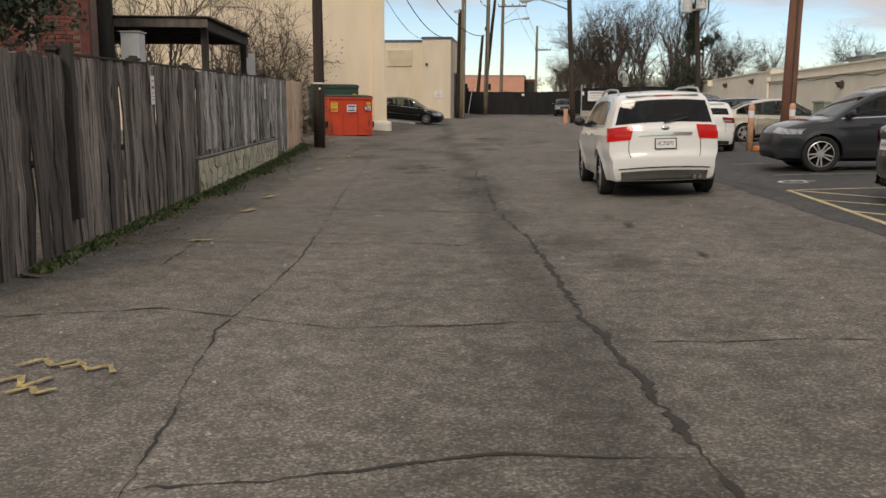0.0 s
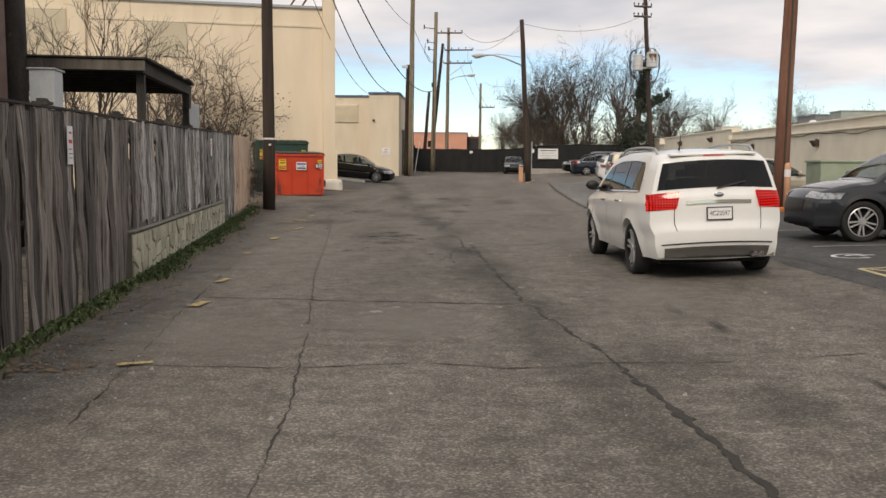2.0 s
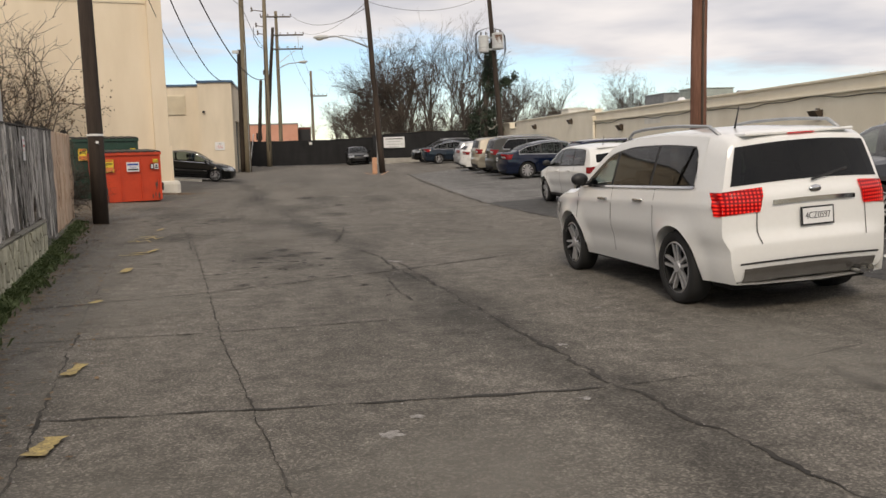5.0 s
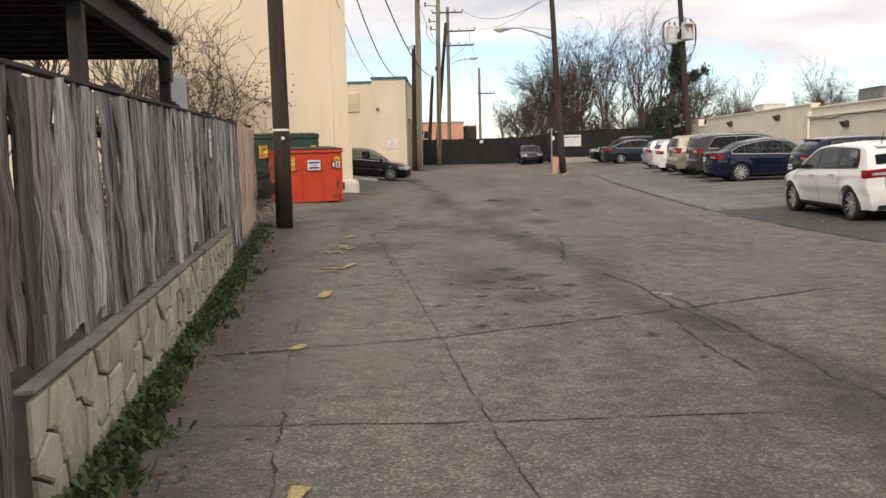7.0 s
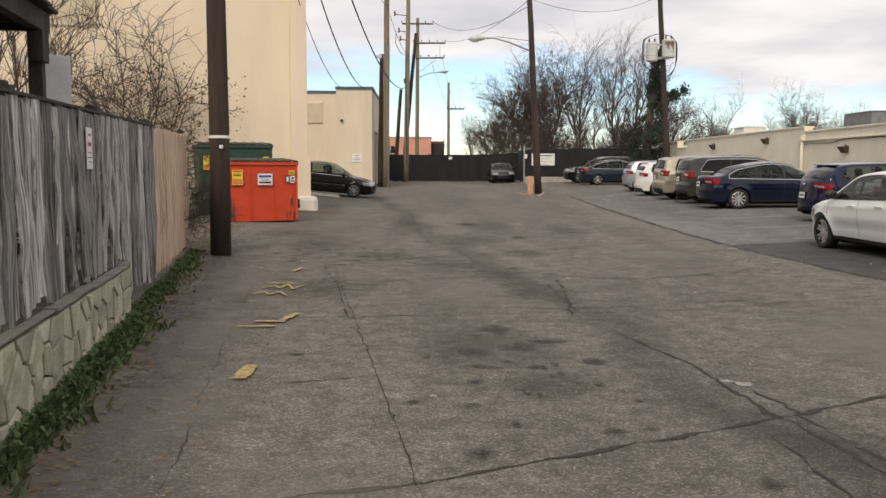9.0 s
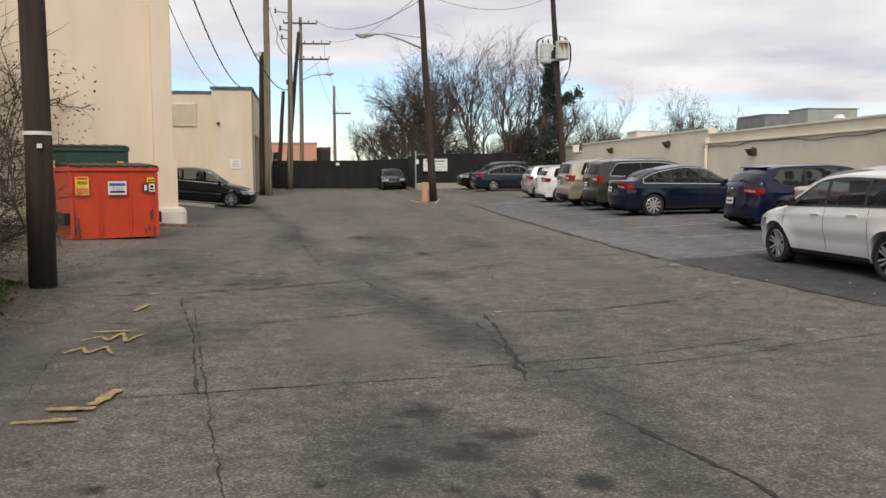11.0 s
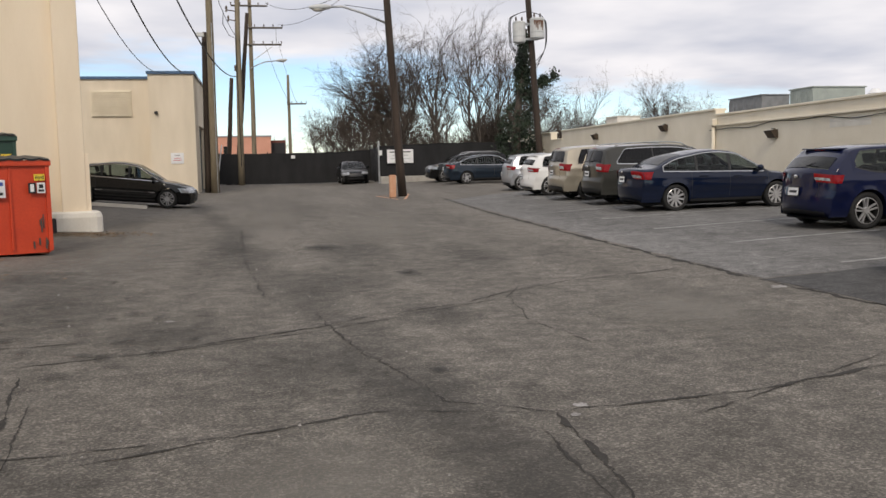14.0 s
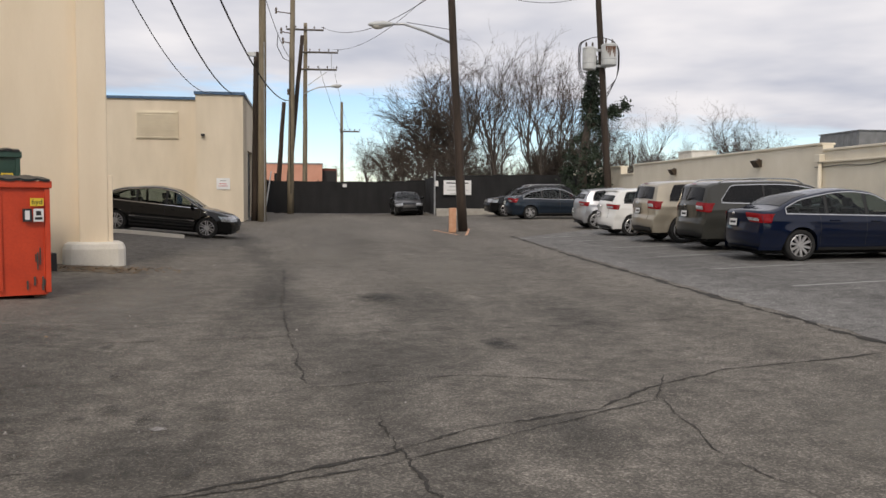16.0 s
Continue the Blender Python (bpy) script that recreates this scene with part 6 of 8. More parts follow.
def suv_spec(**k):
    wb, fo, ro, H = k.get("wb", 2.7), k.get("fo", 0.93), k.get("ro", 0.97), k.get("H", 1.70)
    xf, xr = wb / 2 + fo, -wb / 2 - ro
    d = dict(wb=wb, fo=fo, ro=ro, W=1.87, H=H, r=0.36, belt=(1.02, 1.13), sill=0.28, tum=0.2, crown=0.04, mirror_mat=M_BLACK,
             prof=[(xf - 0.12, 0.26), (xf - 0.02, 0.38), (xf, 0.58), (xf - 0.05, 0.78), (xf - 0.2, 0.95), (xf - 0.75, 1.06), (xf - 1.13, 1.10), (xf - 1.55, 1.38), (xf - 1.95, H - 0.09), (xf - 2.5, H - 0.01), (xf - 3.3, H), (xr + 0.5, H - 0.04), (xr + 0.27, H - 0.1), (xr + 0.22, H - 0.16), (xr + 0.09, 1.16), (xr + 0.05, 1.06), (xr + 0.04, 0.78), (xr + 0.0, 0.66), (xr + 0.01, 0.52), (xr + 0.05, 0.41), (xr + 0.12, 0.33), (xr + 0.24, 0.29)],
             glass_x=(xf - 1.28, xr + 0.56), pillars=(0.12, -0.82), seams=(xf - 1.2, 0.1, -wb / 2 + 0.42), handles=(0.32, -0.6),
             shield=(xf - 1.16, xf - 1.93), backlight=(H - 0.15, 1.17), tail=(0.90, 1.14, 0.62, 0.24), head=(0.74, 0.93, 0.5, 0.4), grille=(0.6, 0.8), plate=0.86, badge=1.06, hi_stop=(H - 0.12, H - 0.09), rails=(xf - 2.1, xr + 0.55), wiper=True, bump=(0.30, 0.46), boot_seam=0.66, kick=2.4)
    d.update(k)
    return d


def sedan_spec(**k):
    wb, fo, ro, H = k.get("wb", 2.70), k.get("fo", 0.9), k.get("ro", 1.03), k.get("H", 1.48)
    xf, xr = wb / 2 + fo, -wb / 2 - ro
    d = dict(wb=wb, fo=fo, ro=ro, W=1.78, H=H, r=0.32, belt=(0.86, 0.97), sill=0.22, bow=0.3,
             prof=[(xf - 0.12, 0.2), (xf - 0.02, 0.32), (xf, 0.5), (xf - 0.06, 0.66), (xf - 0.25, 0.78), (xf - 0.75, 0.9), (xf - 1.1, 0.95), (xf - 1.5, 1.18), (xf - 1.95, H - 0.06), (xf - 2.45, H), (xf - 2.9, H - 0.03), (xr + 1.05, H - 0.16), (xr + 0.62, 1.12), (xr + 0.42, 1.07), (xr + 0.1, 1.05), (xr + 0.02, 0.98), (xr + 0.03, 0.8), (xr, 0.6), (xr + 0.03, 0.4), (xr + 0.14, 0.25)],
             glass_x=(xf - 1.25, xr + 0.72), pillars=(0.1, -0.78), seams=(xf - 1.15, 0.08, -wb / 2 + 0.42), handles=(0.28, -0.62), hz=0.1, hdr=0.09,
             shield=(xf - 1.14, xf - 1.93), backlight=(H - 0.1, 1.125), tail=(0.78, 0.98, 0.55, 0.36), head=(0.58, 0.76, 0.5, 0.4), grille=(0.45, 0.66), plate=0.78, badge=0.96, bump=(0.25, 0.33), boot_seam=0.56, chrome_belt=True, privacy=False, tail_cut=0.16)
    d.update(k)
    return d


def hatch_spec(**k):
    wb, fo, ro, H = k.get("wb", 2.6), k.get("fo", 0.86), k.get("ro", 0.78), k.get("H", 1.47)
    xf, xr = wb / 2 + fo, -wb / 2 - ro
    sl = k.pop("slant", 0.08)
    d = dict(wb=wb, fo=fo, ro=ro, W=1.79, H=H, r=0.316, belt=(0.91, 1.01), sill=0.22, bow=0.34,
             prof=[(xf - 0.12, 0.2), (xf - 0.02, 0.32), (xf, 0.5), (xf - 0.06, 0.66), (xf - 0.22, 0.8), (xf - 0.75, 0.92), (xf - 1.05, 0.98), (xf - 1.45, 1.2), (xf - 1.85, H - 0.06), (xf - 2.4, H), (xr + 0.8 + sl, H - 0.02), (xr + 0.38 + sl, H - 0.07), (xr + 0.27 + sl, H - 0.15), (xr + 0.1, 1.06), (xr + 0.05, 0.94), (xr + 0.03, 0.74), (xr, 0.6), (xr, 0.44), (xr + 0.05, 0.32), (xr + 0.15, 0.24)],
             glass_x=(xf - 1.2, xr + 0.42 + sl), pillars=(0.08, -0.8), seams=(xf - 1.1, 0.06, -wb / 2 + 0.4), handles=(0.26, -0.6), hz=0.11, hdr=0.1,
             shield=(xf - 1.1, xf - 1.83), backlight=(H - 0.19, 1.08), tail=(0.82, 0.98, 0.55, 0.24), head=(0.6, 0.78, 0.5, 0.4), grille=(0.5, 0.66), plate=0.66, badge=0.93, bump=(0.25, 0.36), boot_seam=0.58, wiper=True, spoiler=(xr + 0.34 + sl, H - 0.07), privacy=False, hi_stop=(H - 0.12, H - 0.095), kick=2.0, tail_cut=0.12)
    d.update(k)
    return d


P_WHITE = paint("white_car_paint", (0.78, 0.78, 0.76))
P_GREY = paint("dark_grey_car_paint", (0.027, 0.030, 0.036))
P_GREY2 = paint("charcoal_car_paint", (0.03, 0.031, 0.032))
P_BLUE = paint("navy_car_paint", (0.0025, 0.007, 0.024))
P_BLUE2 = paint("royal_blue_car_paint", (0.005, 0.008, 0.034))
P_TEAL = paint("slate_blue_car_paint", (0.010, 0.018, 0.03))
P_BLACK = paint("black_car_paint", (0.0035, 0.004, 0.0045))
P_SILVER = paint("silver_car_paint", (0.42, 0.43, 0.45), 0.6)
P_GOLD = paint("champagne_car_paint", (0.40, 0.36, 0.29), 0.5)
P_BEIGE = paint("beige_car_paint", (0.5, 0.46, 0.38), 0.4)
P_OLIVE = paint("grey_green_car_paint", (0.045, 0.045, 0.04))

GRP = "cars in the car park"
c = make_car("suv", "white mid-size SUV with lit brake lamps standing in the alley", "car",
             suv_spec(tail_mat=M_TAIL_ON, tail=(0.88, 1.14, 0.60, 0.2), plate_text="4CZ0597", chrome_bar=(0.985, 1.035), antenna=-1.4, exhaust=0.45, bump_mat=M_UNIT2B, bump=(0.30, 0.47), spokes=5, clear_strip=False, chrome_belt="low", dark_rim=False, rail_mat=M_STEEL, handle_mat=M_CHROME, badge=1.1, sill_mat=P_WHITE, spoiler=(-2.02, 1.63), rw=0.93, belt=(1.06, 1.16), plate_lean=3, tum=0.3, hdr=0.16, kick=3.0, glass_x=(0.96, -1.70)), P_WHITE)
stand(c, 1.80, 16.62, 94)
c = make_car("suv", "dark grey compact SUV with five-spoke wheels, nose towards the alley", "car",
             suv_spec(wb=2.66, fo=0.92, ro=0.99, W=1.84, H=1.68, cladding=True, chrome_belt="low", rise=0.34, kick=1.9, spokes=5, belt=(1.0, 1.17), glass_x=(0.97, -1.72), pillars=(0.1, -0.85), sill_h=0.14,
                      prof=[(2.13, 0.26), (2.23, 0.38), (2.25, 0.58), (2.2, 0.78), (2.05, 0.92), (1.5, 1.05), (1.12, 1.1), (0.72, 1.36), (0.3, 1.58), (-0.2, 1.66), (-0.8, 1.66), (-1.6, 1.58), (-1.86, 1.53), (-1.96, 1.46), (-2.16, 1.18), (-2.24, 1.02), (-2.26, 0.78), (-2.32, 0.66), (-2.31, 0.5), (-2.25, 0.36), (-1.95, 0.30)], spoiler=(-1.86, 1.56), backlight=(1.46, 1.2), rails=(0.1, -1.5), head=(0.79, 0.91, 0.55, 0.42), grille=(0.5, 0.76)), P_GREY, GRP)
stand(c, 6.85, 19.32, 180)
c = make_car("sedan", "dark grey saloon parked tail towards the alley beside the hatched bay", "car",
             sedan_spec(wb=2.78, fo=0.95, ro=1.12, W=1.83, plate_text="FA 6183", chrome_bar=(0.93, 0.96)), P_GREY2, GRP)
stand(c, 7.15, 12.85, 0)
c = make_car("hatchback", "white five-door hatchback standing along the alley's edge", "car", hatch_spec(wb=2.63, antenna=-1.3, handle_mat=P_WHITE, spokes=6, mirror_mat=M_BLACK), P_WHITE, GRP)
stand(c, 4.62, 28.05, 92)
c = make_car("sedan", "beige saloon parked tail towards the alley", "car", sedan_spec(r=0.31, chrome_belt=False, seat=M_SEAT_LT), P_BEIGE, GRP)
stand(c, 8.22, 32.15, 0)
c = make_car("hatchback", "royal blue hatchback with alloy wheels parked tail towards the alley", "car", hatch_spec(wb=2.67, ro=0.86, fo=0.92, H=1.5, slant=0.22, spokes=5, dark_rim=False, rise=0.25, r=0.325), P_BLUE2, GRP)
stand(c, 8.05, 35.15, 0)
c = make_car("sedan", "navy blue saloon with silver wheels parked tail towards the alley", "car", sedan_spec(spokes=10), P_BLUE, GRP)
stand(c, 7.48, 41.2, 0)
c = make_car("estate_car", "grey-green estate car with roof rails and black cladding", "car", suv_spec(wb=2.74, fo=0.98, ro=1.08, W=1.84, H=1.66, cladding=True, chrome_belt=True, kick=1.3), P_OLIVE, GRP)
stand(c, 7.7, 44.05, 0)
c = make_car("suv", "champagne-coloured SUV parked tail towards the alley", "car", suv_spec(wb=2.82, fo=0.95, ro=0.95, H=1.68, rails=None, spokes=7), P_GOLD, GRP)
stand(c, 7.55, 46.95, 0)
c = make_car("hatchback", "small white hatchback parked tail towards the alley", "car", hatch_spec(wb=2.49, W=1.72), P_WHITE, GRP)
stand(c, 7.25, 50.3, 0)
c = make_car("hatchback", "small silver hatchback parked tail towards the alley", "car", hatch_spec(wb=2.49, W=1.70, ro=0.65), P_SILVER, GRP)
stand(c, 7.6, 54.5, -4)
c = make_car("sedan", "slate-blue saloon parked tail towards the alley at the far end", "car", sedan_spec(W=1.77, r=0.31), P_TEAL, GRP)
stand(c, 7.6, 64.1, 0)
c = make_car("estate_car", "black estate car parked nose towards the alley by the black fence", "car", suv_spec(wb=2.75, H=1.58, W=1.8), P_BLACK, GRP)
stand(c, 7.3, 67.9, 180)
c = make_car("sedan", "old black saloon facing down the alley before the black fence", "car", sedan_spec(wb=2.5, fo=0.85, ro=0.9, W=1.68, H=1.42, chrome_belt=False), P_BLACK, GRP)
stand(c, 1.7, 75.3, 270)
c = make_car("sedan", "black saloon nosing down a sloping side drive", "car", sedan_spec(wb=2.72, spokes=6, W=1.8, fo=0.93, side_strip=True), P_BLACK, GRP)
stand(c, -8.3, 52.45, 0)


# ---- rubbish containers ----
def dumpster(label, mat, m, w, d, h, tone):
    b = thing("dumpster", label, "dumpster", "rubbish containers by the hall", at=m)
    bm = bmesh.new()
    prof = [(0.04, 0.03), (0.0, h), (d, h), (d - 0.06, 0.03)]
    vs = []
    for x in (-w / 2, w / 2):
        vs.append([bm.verts.new((x * (1.0 if z > 0.5 else 0.97), y, z)) for y, z in prof])
    for k in range(4):
        bm.faces.new((vs[0][k], vs[0][(k + 1) % 4], vs[1][(k + 1) % 4], vs[1][k]))
    bm.faces.new(vs[0][::-1])
    bm.faces.new(vs[1])
    bmesh.ops.recalc_face_normals(bm, faces=bm.faces)
    part("body", bm, mat, b)
    for x in (-w * 0.17, w * 0.17):
        part("stiffener", box((x - 0.02, -0.012, 0.1), (x + 0.02, 0.06, h - 0.1), None, 0.006), mat, b)
    part("rim", box((-w / 2 - 0.03, -0.05, h - 0.1), (w / 2 + 0.03, 0.03, h), None, 0.012), mat, b)
    part("rim", box((-w / 2 - 0.03, 0.03, h - 0.1), (-w / 2 + 0.03, d, h), None, 0.012), mat, b)
    part("rim", box((w / 2 - 0.03, 0.03, h - 0.1), (w / 2 + 0.03, d, h), None, 0.012), mat, b)
    part("skid", box((-w / 2 + 0.05, 0.08, 0.0), (-w / 2 + 0.2, d - 0.08, 0.12)), M_RUST, b)
    part("skid", box((w / 2 - 0.2, 0.08, 0.0), (w / 2 - 0.05, d - 0.08, 0.12)), M_RUST, b)
    for sgn in (-1, 1):
        part("fork_pocket", box((sgn * (w / 2 + 0.05) - 0.06, 0.12, 0.34), (sgn * (w / 2 + 0.05) + 0.06, d - 0.3, 0.6), None, 0.012), M_BLACK, b)
        part("corner_plate", box((sgn * (w / 2 - 0.03) - 0.035, -0.02, 0.06), (sgn * (w / 2 - 0.03) + 0.035, 0.05, h - 0.1), None, 0.008), mat, b)
        scuff = random.Random(int(w * 10) + sgn)
        for k in range(9):
            xs, zs = sgn * (w / 2 - 0.05 - abs(scuff.gauss(0, 0.09))), scuff.uniform(0.12, 0.62)
            hh = scuff.uniform(0.03, 0.13)
            part("scrape", box((xs - scuff.uniform(0.004, 0.013), 0.0, zs - hh), (xs + scuff.uniform(0.004, 0.013), 0.06, zs + hh), Matrix.Translation((0, 0.018 - 0.022 * (1.62 - zs) / h + 0.001 - 0.0006 * k, 0))), M_STAIN, b, "dark scrape on the paint")
    rng = random.Random(w)
    for x0, x1 in ((-w / 2, -0.01), (0.01, w / 2)):
        rows = []
        for j in range(6):
            f = j / 5
            row = []
            for i in range(13):
                x = x0 + (x1 - x0) * i / 12
                row.append((x, -0.07 + (d + 0.07) * f, h + 0.02 + 0.03 * math.sin(f * 3.1) + 0.06 * f + (0.018 if i % 3 == 1 else 0)))
            rows.append(row)
        me = grid_mesh("lid", rows)
        bm = bmesh.new()
        bm.from_mesh(me)
        bpy.data.meshes.remove(me)
        bmesh.ops.solidify(bm, geom=bm.faces[:], thickness=0.03)
        part("lid", bm, M_LID, b, "ribbed black plastic lid")
    def sticker(x, z, sw, sh, mat2, bars, text="", tcol=M_INK, ts=0.1):
        s = part("sticker", box((x - sw / 2, -0.062, z - sh / 2), (x + sw / 2, -0.052, z + sh / 2)), mat2, b, "paper sticker on the front")
        for k, (bw, bh, zz, mm) in enumerate(bars):
            part("print_bar", box((x - sw * bw / 2, -0.066, z + sh * zz - sh * bh / 2), (x + sw * bw / 2, -0.0625, z + sh * zz + sh * bh / 2)), mm, s)
        if text:
            text_mesh("print", text, ts, Matrix.Translation((x, -0.0665, z + (0.0 if not bars else -sh * 0.02))) @ Matrix.Rotation(radians(90), 4, "X"), tcol, s)
    z0 = h * 0.75
    sticker(-w * 0.37, z0 - 0.02, 0.28, 0.4, M_SIGN_YEL, ((0.8, 0.1, 0.4, M_SIGN_RED), (0.75, 0.05, 0.22, M_INK), (0.75, 0.05, 0.12, M_INK), (0.9, 0.34, -0.28, M_ORANGE)))
    sticker(w * 0.02, z0 - 0.07, 0.40, 0.3, M_SIGN, ((0.85, 0.2, 0.26, M_SIGN_BLUE), (0.8, 0.16, -0.28, M_INK)), "Trash", M_SIGN_BLUE, 0.1)
    sticker(w * 0.41, z0 + 0.11, 0.17, 0.11, M_SIGN_YEL, (), "6yd", M_INK, 0.1)
    if tone:
        sticker(w * 0.345, z0 - 0.07, 0.12, 0.18, M_INK, ((0.5, 0.7, 0.0, M_SIGN),))
    else:
        sticker(w * 0.34, z0 - 0.07, 0.14, 0.15, M_SIGN_GRN, ((0.5, 0.5, 0.0, M_SIGN),))
    sticker(w * 0.42, z0 - 0.07, 0.13, 0.18, M_SIGN, ((0.5, 0.35, 0.15, M_INK), (0.7, 0.2, -0.25, M_INK)))


dumpster("orange-red steel rubbish container with ribbed black lid and stickers", M_BINRED, Matrix.Translation((-8.08, 36.5, ground_z(-8.1, 36.8))) @ Matrix.Rotation(radians(27), 4, "Z"), 1.9, 1.5, 1.62, True)
dumpster("dark green steel rubbish container with black lid against the cream hall", M_BINGREEN, Matrix.Translation((-9.25, 38.6, ground_z(-9.2, 38.9))) @ Matrix.Rotation(radians(20), 4, "Z"), 2.1, 1.5, 2.06, False)


# ---- car park furniture ----
def build_lot_things():
    for x, y, h in ((5.9, 26.2, 1.28), (7.4, 27.6, 1.28)):
        b = thing("bollard", "weathered orange steel bollard with a pale band in the car park", "bollard", "orange bollards")
        z = ground_z(x, y)
        part("post", tube([(x, y, z), (x, y, z + h), (x, y, z + h + 0.06)], [0.085, 0.085, 0.04], 14), M_ORANGE_OLD, b, smooth=True)
        part("band", tube([(x, y, z + h * 0.74), (x, y, z + h * 0.9)], 0.0875, 14), M_SIGN, b)
    s = thing("wheel_stop", "orange-painted concrete wheel stop beside the bollards", "wheel stop")
    z = ground_z(6.3, 26.2)
    part("block", box((-0.9, -0.09, 0), (0.9, 0.09, 0.14), Matrix.Translation((6.7, 26.9, z)) @ Matrix.Rotation(0.8, 4, "Z"), 0.03), M_ORANGE, s)
    e = thing("electrical_cabinet", "pale green metal electrical cabinet near the red-brown pole", "cabinet")
    z = ground_z(9, 28)
    part("case", box((8.3, 27.6, z + 0.06), (9.9, 28.7, z + 1.35), None, 0.03), M_GREENBOX, e)
    part("plinth", box((8.2, 27.5, z - 0.02), (10.0, 28.8, z + 0.06)), M_CONC, e)
    part("lid", box((8.26, 27.56, z + 1.35), (9.94, 28.74, z + 1.41), None, 0.015), M_GREENBOX, e)
    g = thing("pole_guard", "small weathered orange post beside the lamp pole", "bollard")
    x, y = 1.35, 55.3
    z = ground_z(x, y)
    part("post", box((x - 0.13, y - 0.1, z), (x + 0.13, y + 0.1, z + 0.9), None, 0.03), M_ORANGE_OLD, g)
    k = thing("concrete_slab", "pale concrete kerb strip beside the black saloon", "kerb")
    z = ground_z(-9, 50.7)
    pts = [(-12.5 + 0.5 * i, 50.9) for i in range(11)]
    bm = bmesh.new()
    for a, b2 in zip(pts, pts[1:]):
        za, zb = ground_z(*a), ground_z(*b2)
        vs = [bm.verts.new(q) for q in ((a[0], 50.7, za - .05), (b2[0], 50.7, zb - .05), (b2[0], 51.0, zb - .05), (a[0], 51.0, za - .05), (a[0], 50.72, za + .1), (b2[0], 50.72, zb + .1), (b2[0], 50.98, zb + .1), (a[0], 50.98, za + .1))]
        for f in ((4, 5, 6, 7), (0, 1, 5, 4), (2, 3, 7, 6), (1, 2, 6, 5), (3, 0, 4, 7)):
            bm.faces.new([vs[i] for i in f])
    part("strip", bm, M_WHITEWASH, k)


build_lot_things()


# ---- trees ----
def tree_mesh(seed, height, spread, levels, trunk_r, kids, upright):
    """Tapered trunk and limbs; the thin twigs apart from them."""
    rng = random.Random(seed)
    wood, twig = ([], []), ([], [])

    def tube_to(store, pts, r0, r1, sides):
        V, F = store
        n0 = len(V)
        n = len(pts)
        for i, p in enumerate(pts):
            d = (pts[min(i + 1, n - 1)] - pts[max(i - 1, 0)]).normalized()
            a = d.orthogonal().normalized()
            b = d.cross(a)
            r = r0 + (r1 - r0) * i / (n - 1)
            for k in range(sides):
                t = 2 * math.pi * k / sides
                V.append(tuple(p + (a * math.cos(t) + b * math.sin(t)) * r))
        for i in range(n - 1):
            for k in range(sides):
                F.append((n0 + i * sides + k, n0 + i * sides + (k + 1) % sides, n0 + (i + 1) * sides + (k + 1) % sides, n0 + (i + 1) * sides + k))

    def grow(p, d, ln, r, lev):
        segs = 4 if lev < 2 else 3
        pts = [p]
        dd = d.copy()
        for i in range(segs):
            j = 0.10 + 0.07 * lev
            dd = (dd + Vector((rng.gauss(0, j), rng.gauss(0, j), rng.gauss(0, j * 0.6) + upright * 0.10))).normalized()
            pts.append(pts[-1] + dd * ln / segs)
        r1 = r * (0.62 if lev < levels else 0.3)
        store = wood if lev <= 2 else twig
        tube_to(store, pts, r, r1, 7 if lev == 0 else 5 if lev == 1 else 4 if lev == 2 else 3)
        if lev >= levels:
            return
        n = kids[min(lev, len(kids) - 1)]
        for k in range(n):
            f = rng.uniform(0.3 if lev else 0.38, 1.0)
            i = min(int(f * segs), segs - 1)
            q = pts[i].lerp(pts[i + 1], f * segs - i)
            ang = rng.uniform(0, 6.283)
            out = rng.uniform(0.35, 0.95) * spread
            a = dd.orthogonal().normalized()
            a.rotate(Matrix.Rotation(ang, 3, dd))
            nd = (dd * (1.0) + a * out + Vector((0, 0, upright * 0.25))).normalized()
            grow(q, nd, ln * rng.uniform(0.5, 0.78), r * (0.56 - 0.22 * f) + 0.003, lev + 1)

    grow(Vector((0, 0, -0.2)), Vector((rng.gauss(0, 0.03), rng.gauss(0, 0.03), 1)), height * 0.42, trunk_r, 0)
    out = []
    for nm, (V, F), mat in (("trunk", wood, M_BARK), ("twigs", twig, M_TWIG)):
        me = bpy.data.meshes.new(nm)
        me.from_pydata(V, [], F)
        me.materials.append(mat)
        out.append(me)
    return out


def make_tree(name, label, meshes, m, group=""):
    t = thing(name, label, "tree", group, at=m)
    for nm, me in zip(("trunk", "crown"), meshes):
        o = new(nm, me)
        o.parent = t
    return t


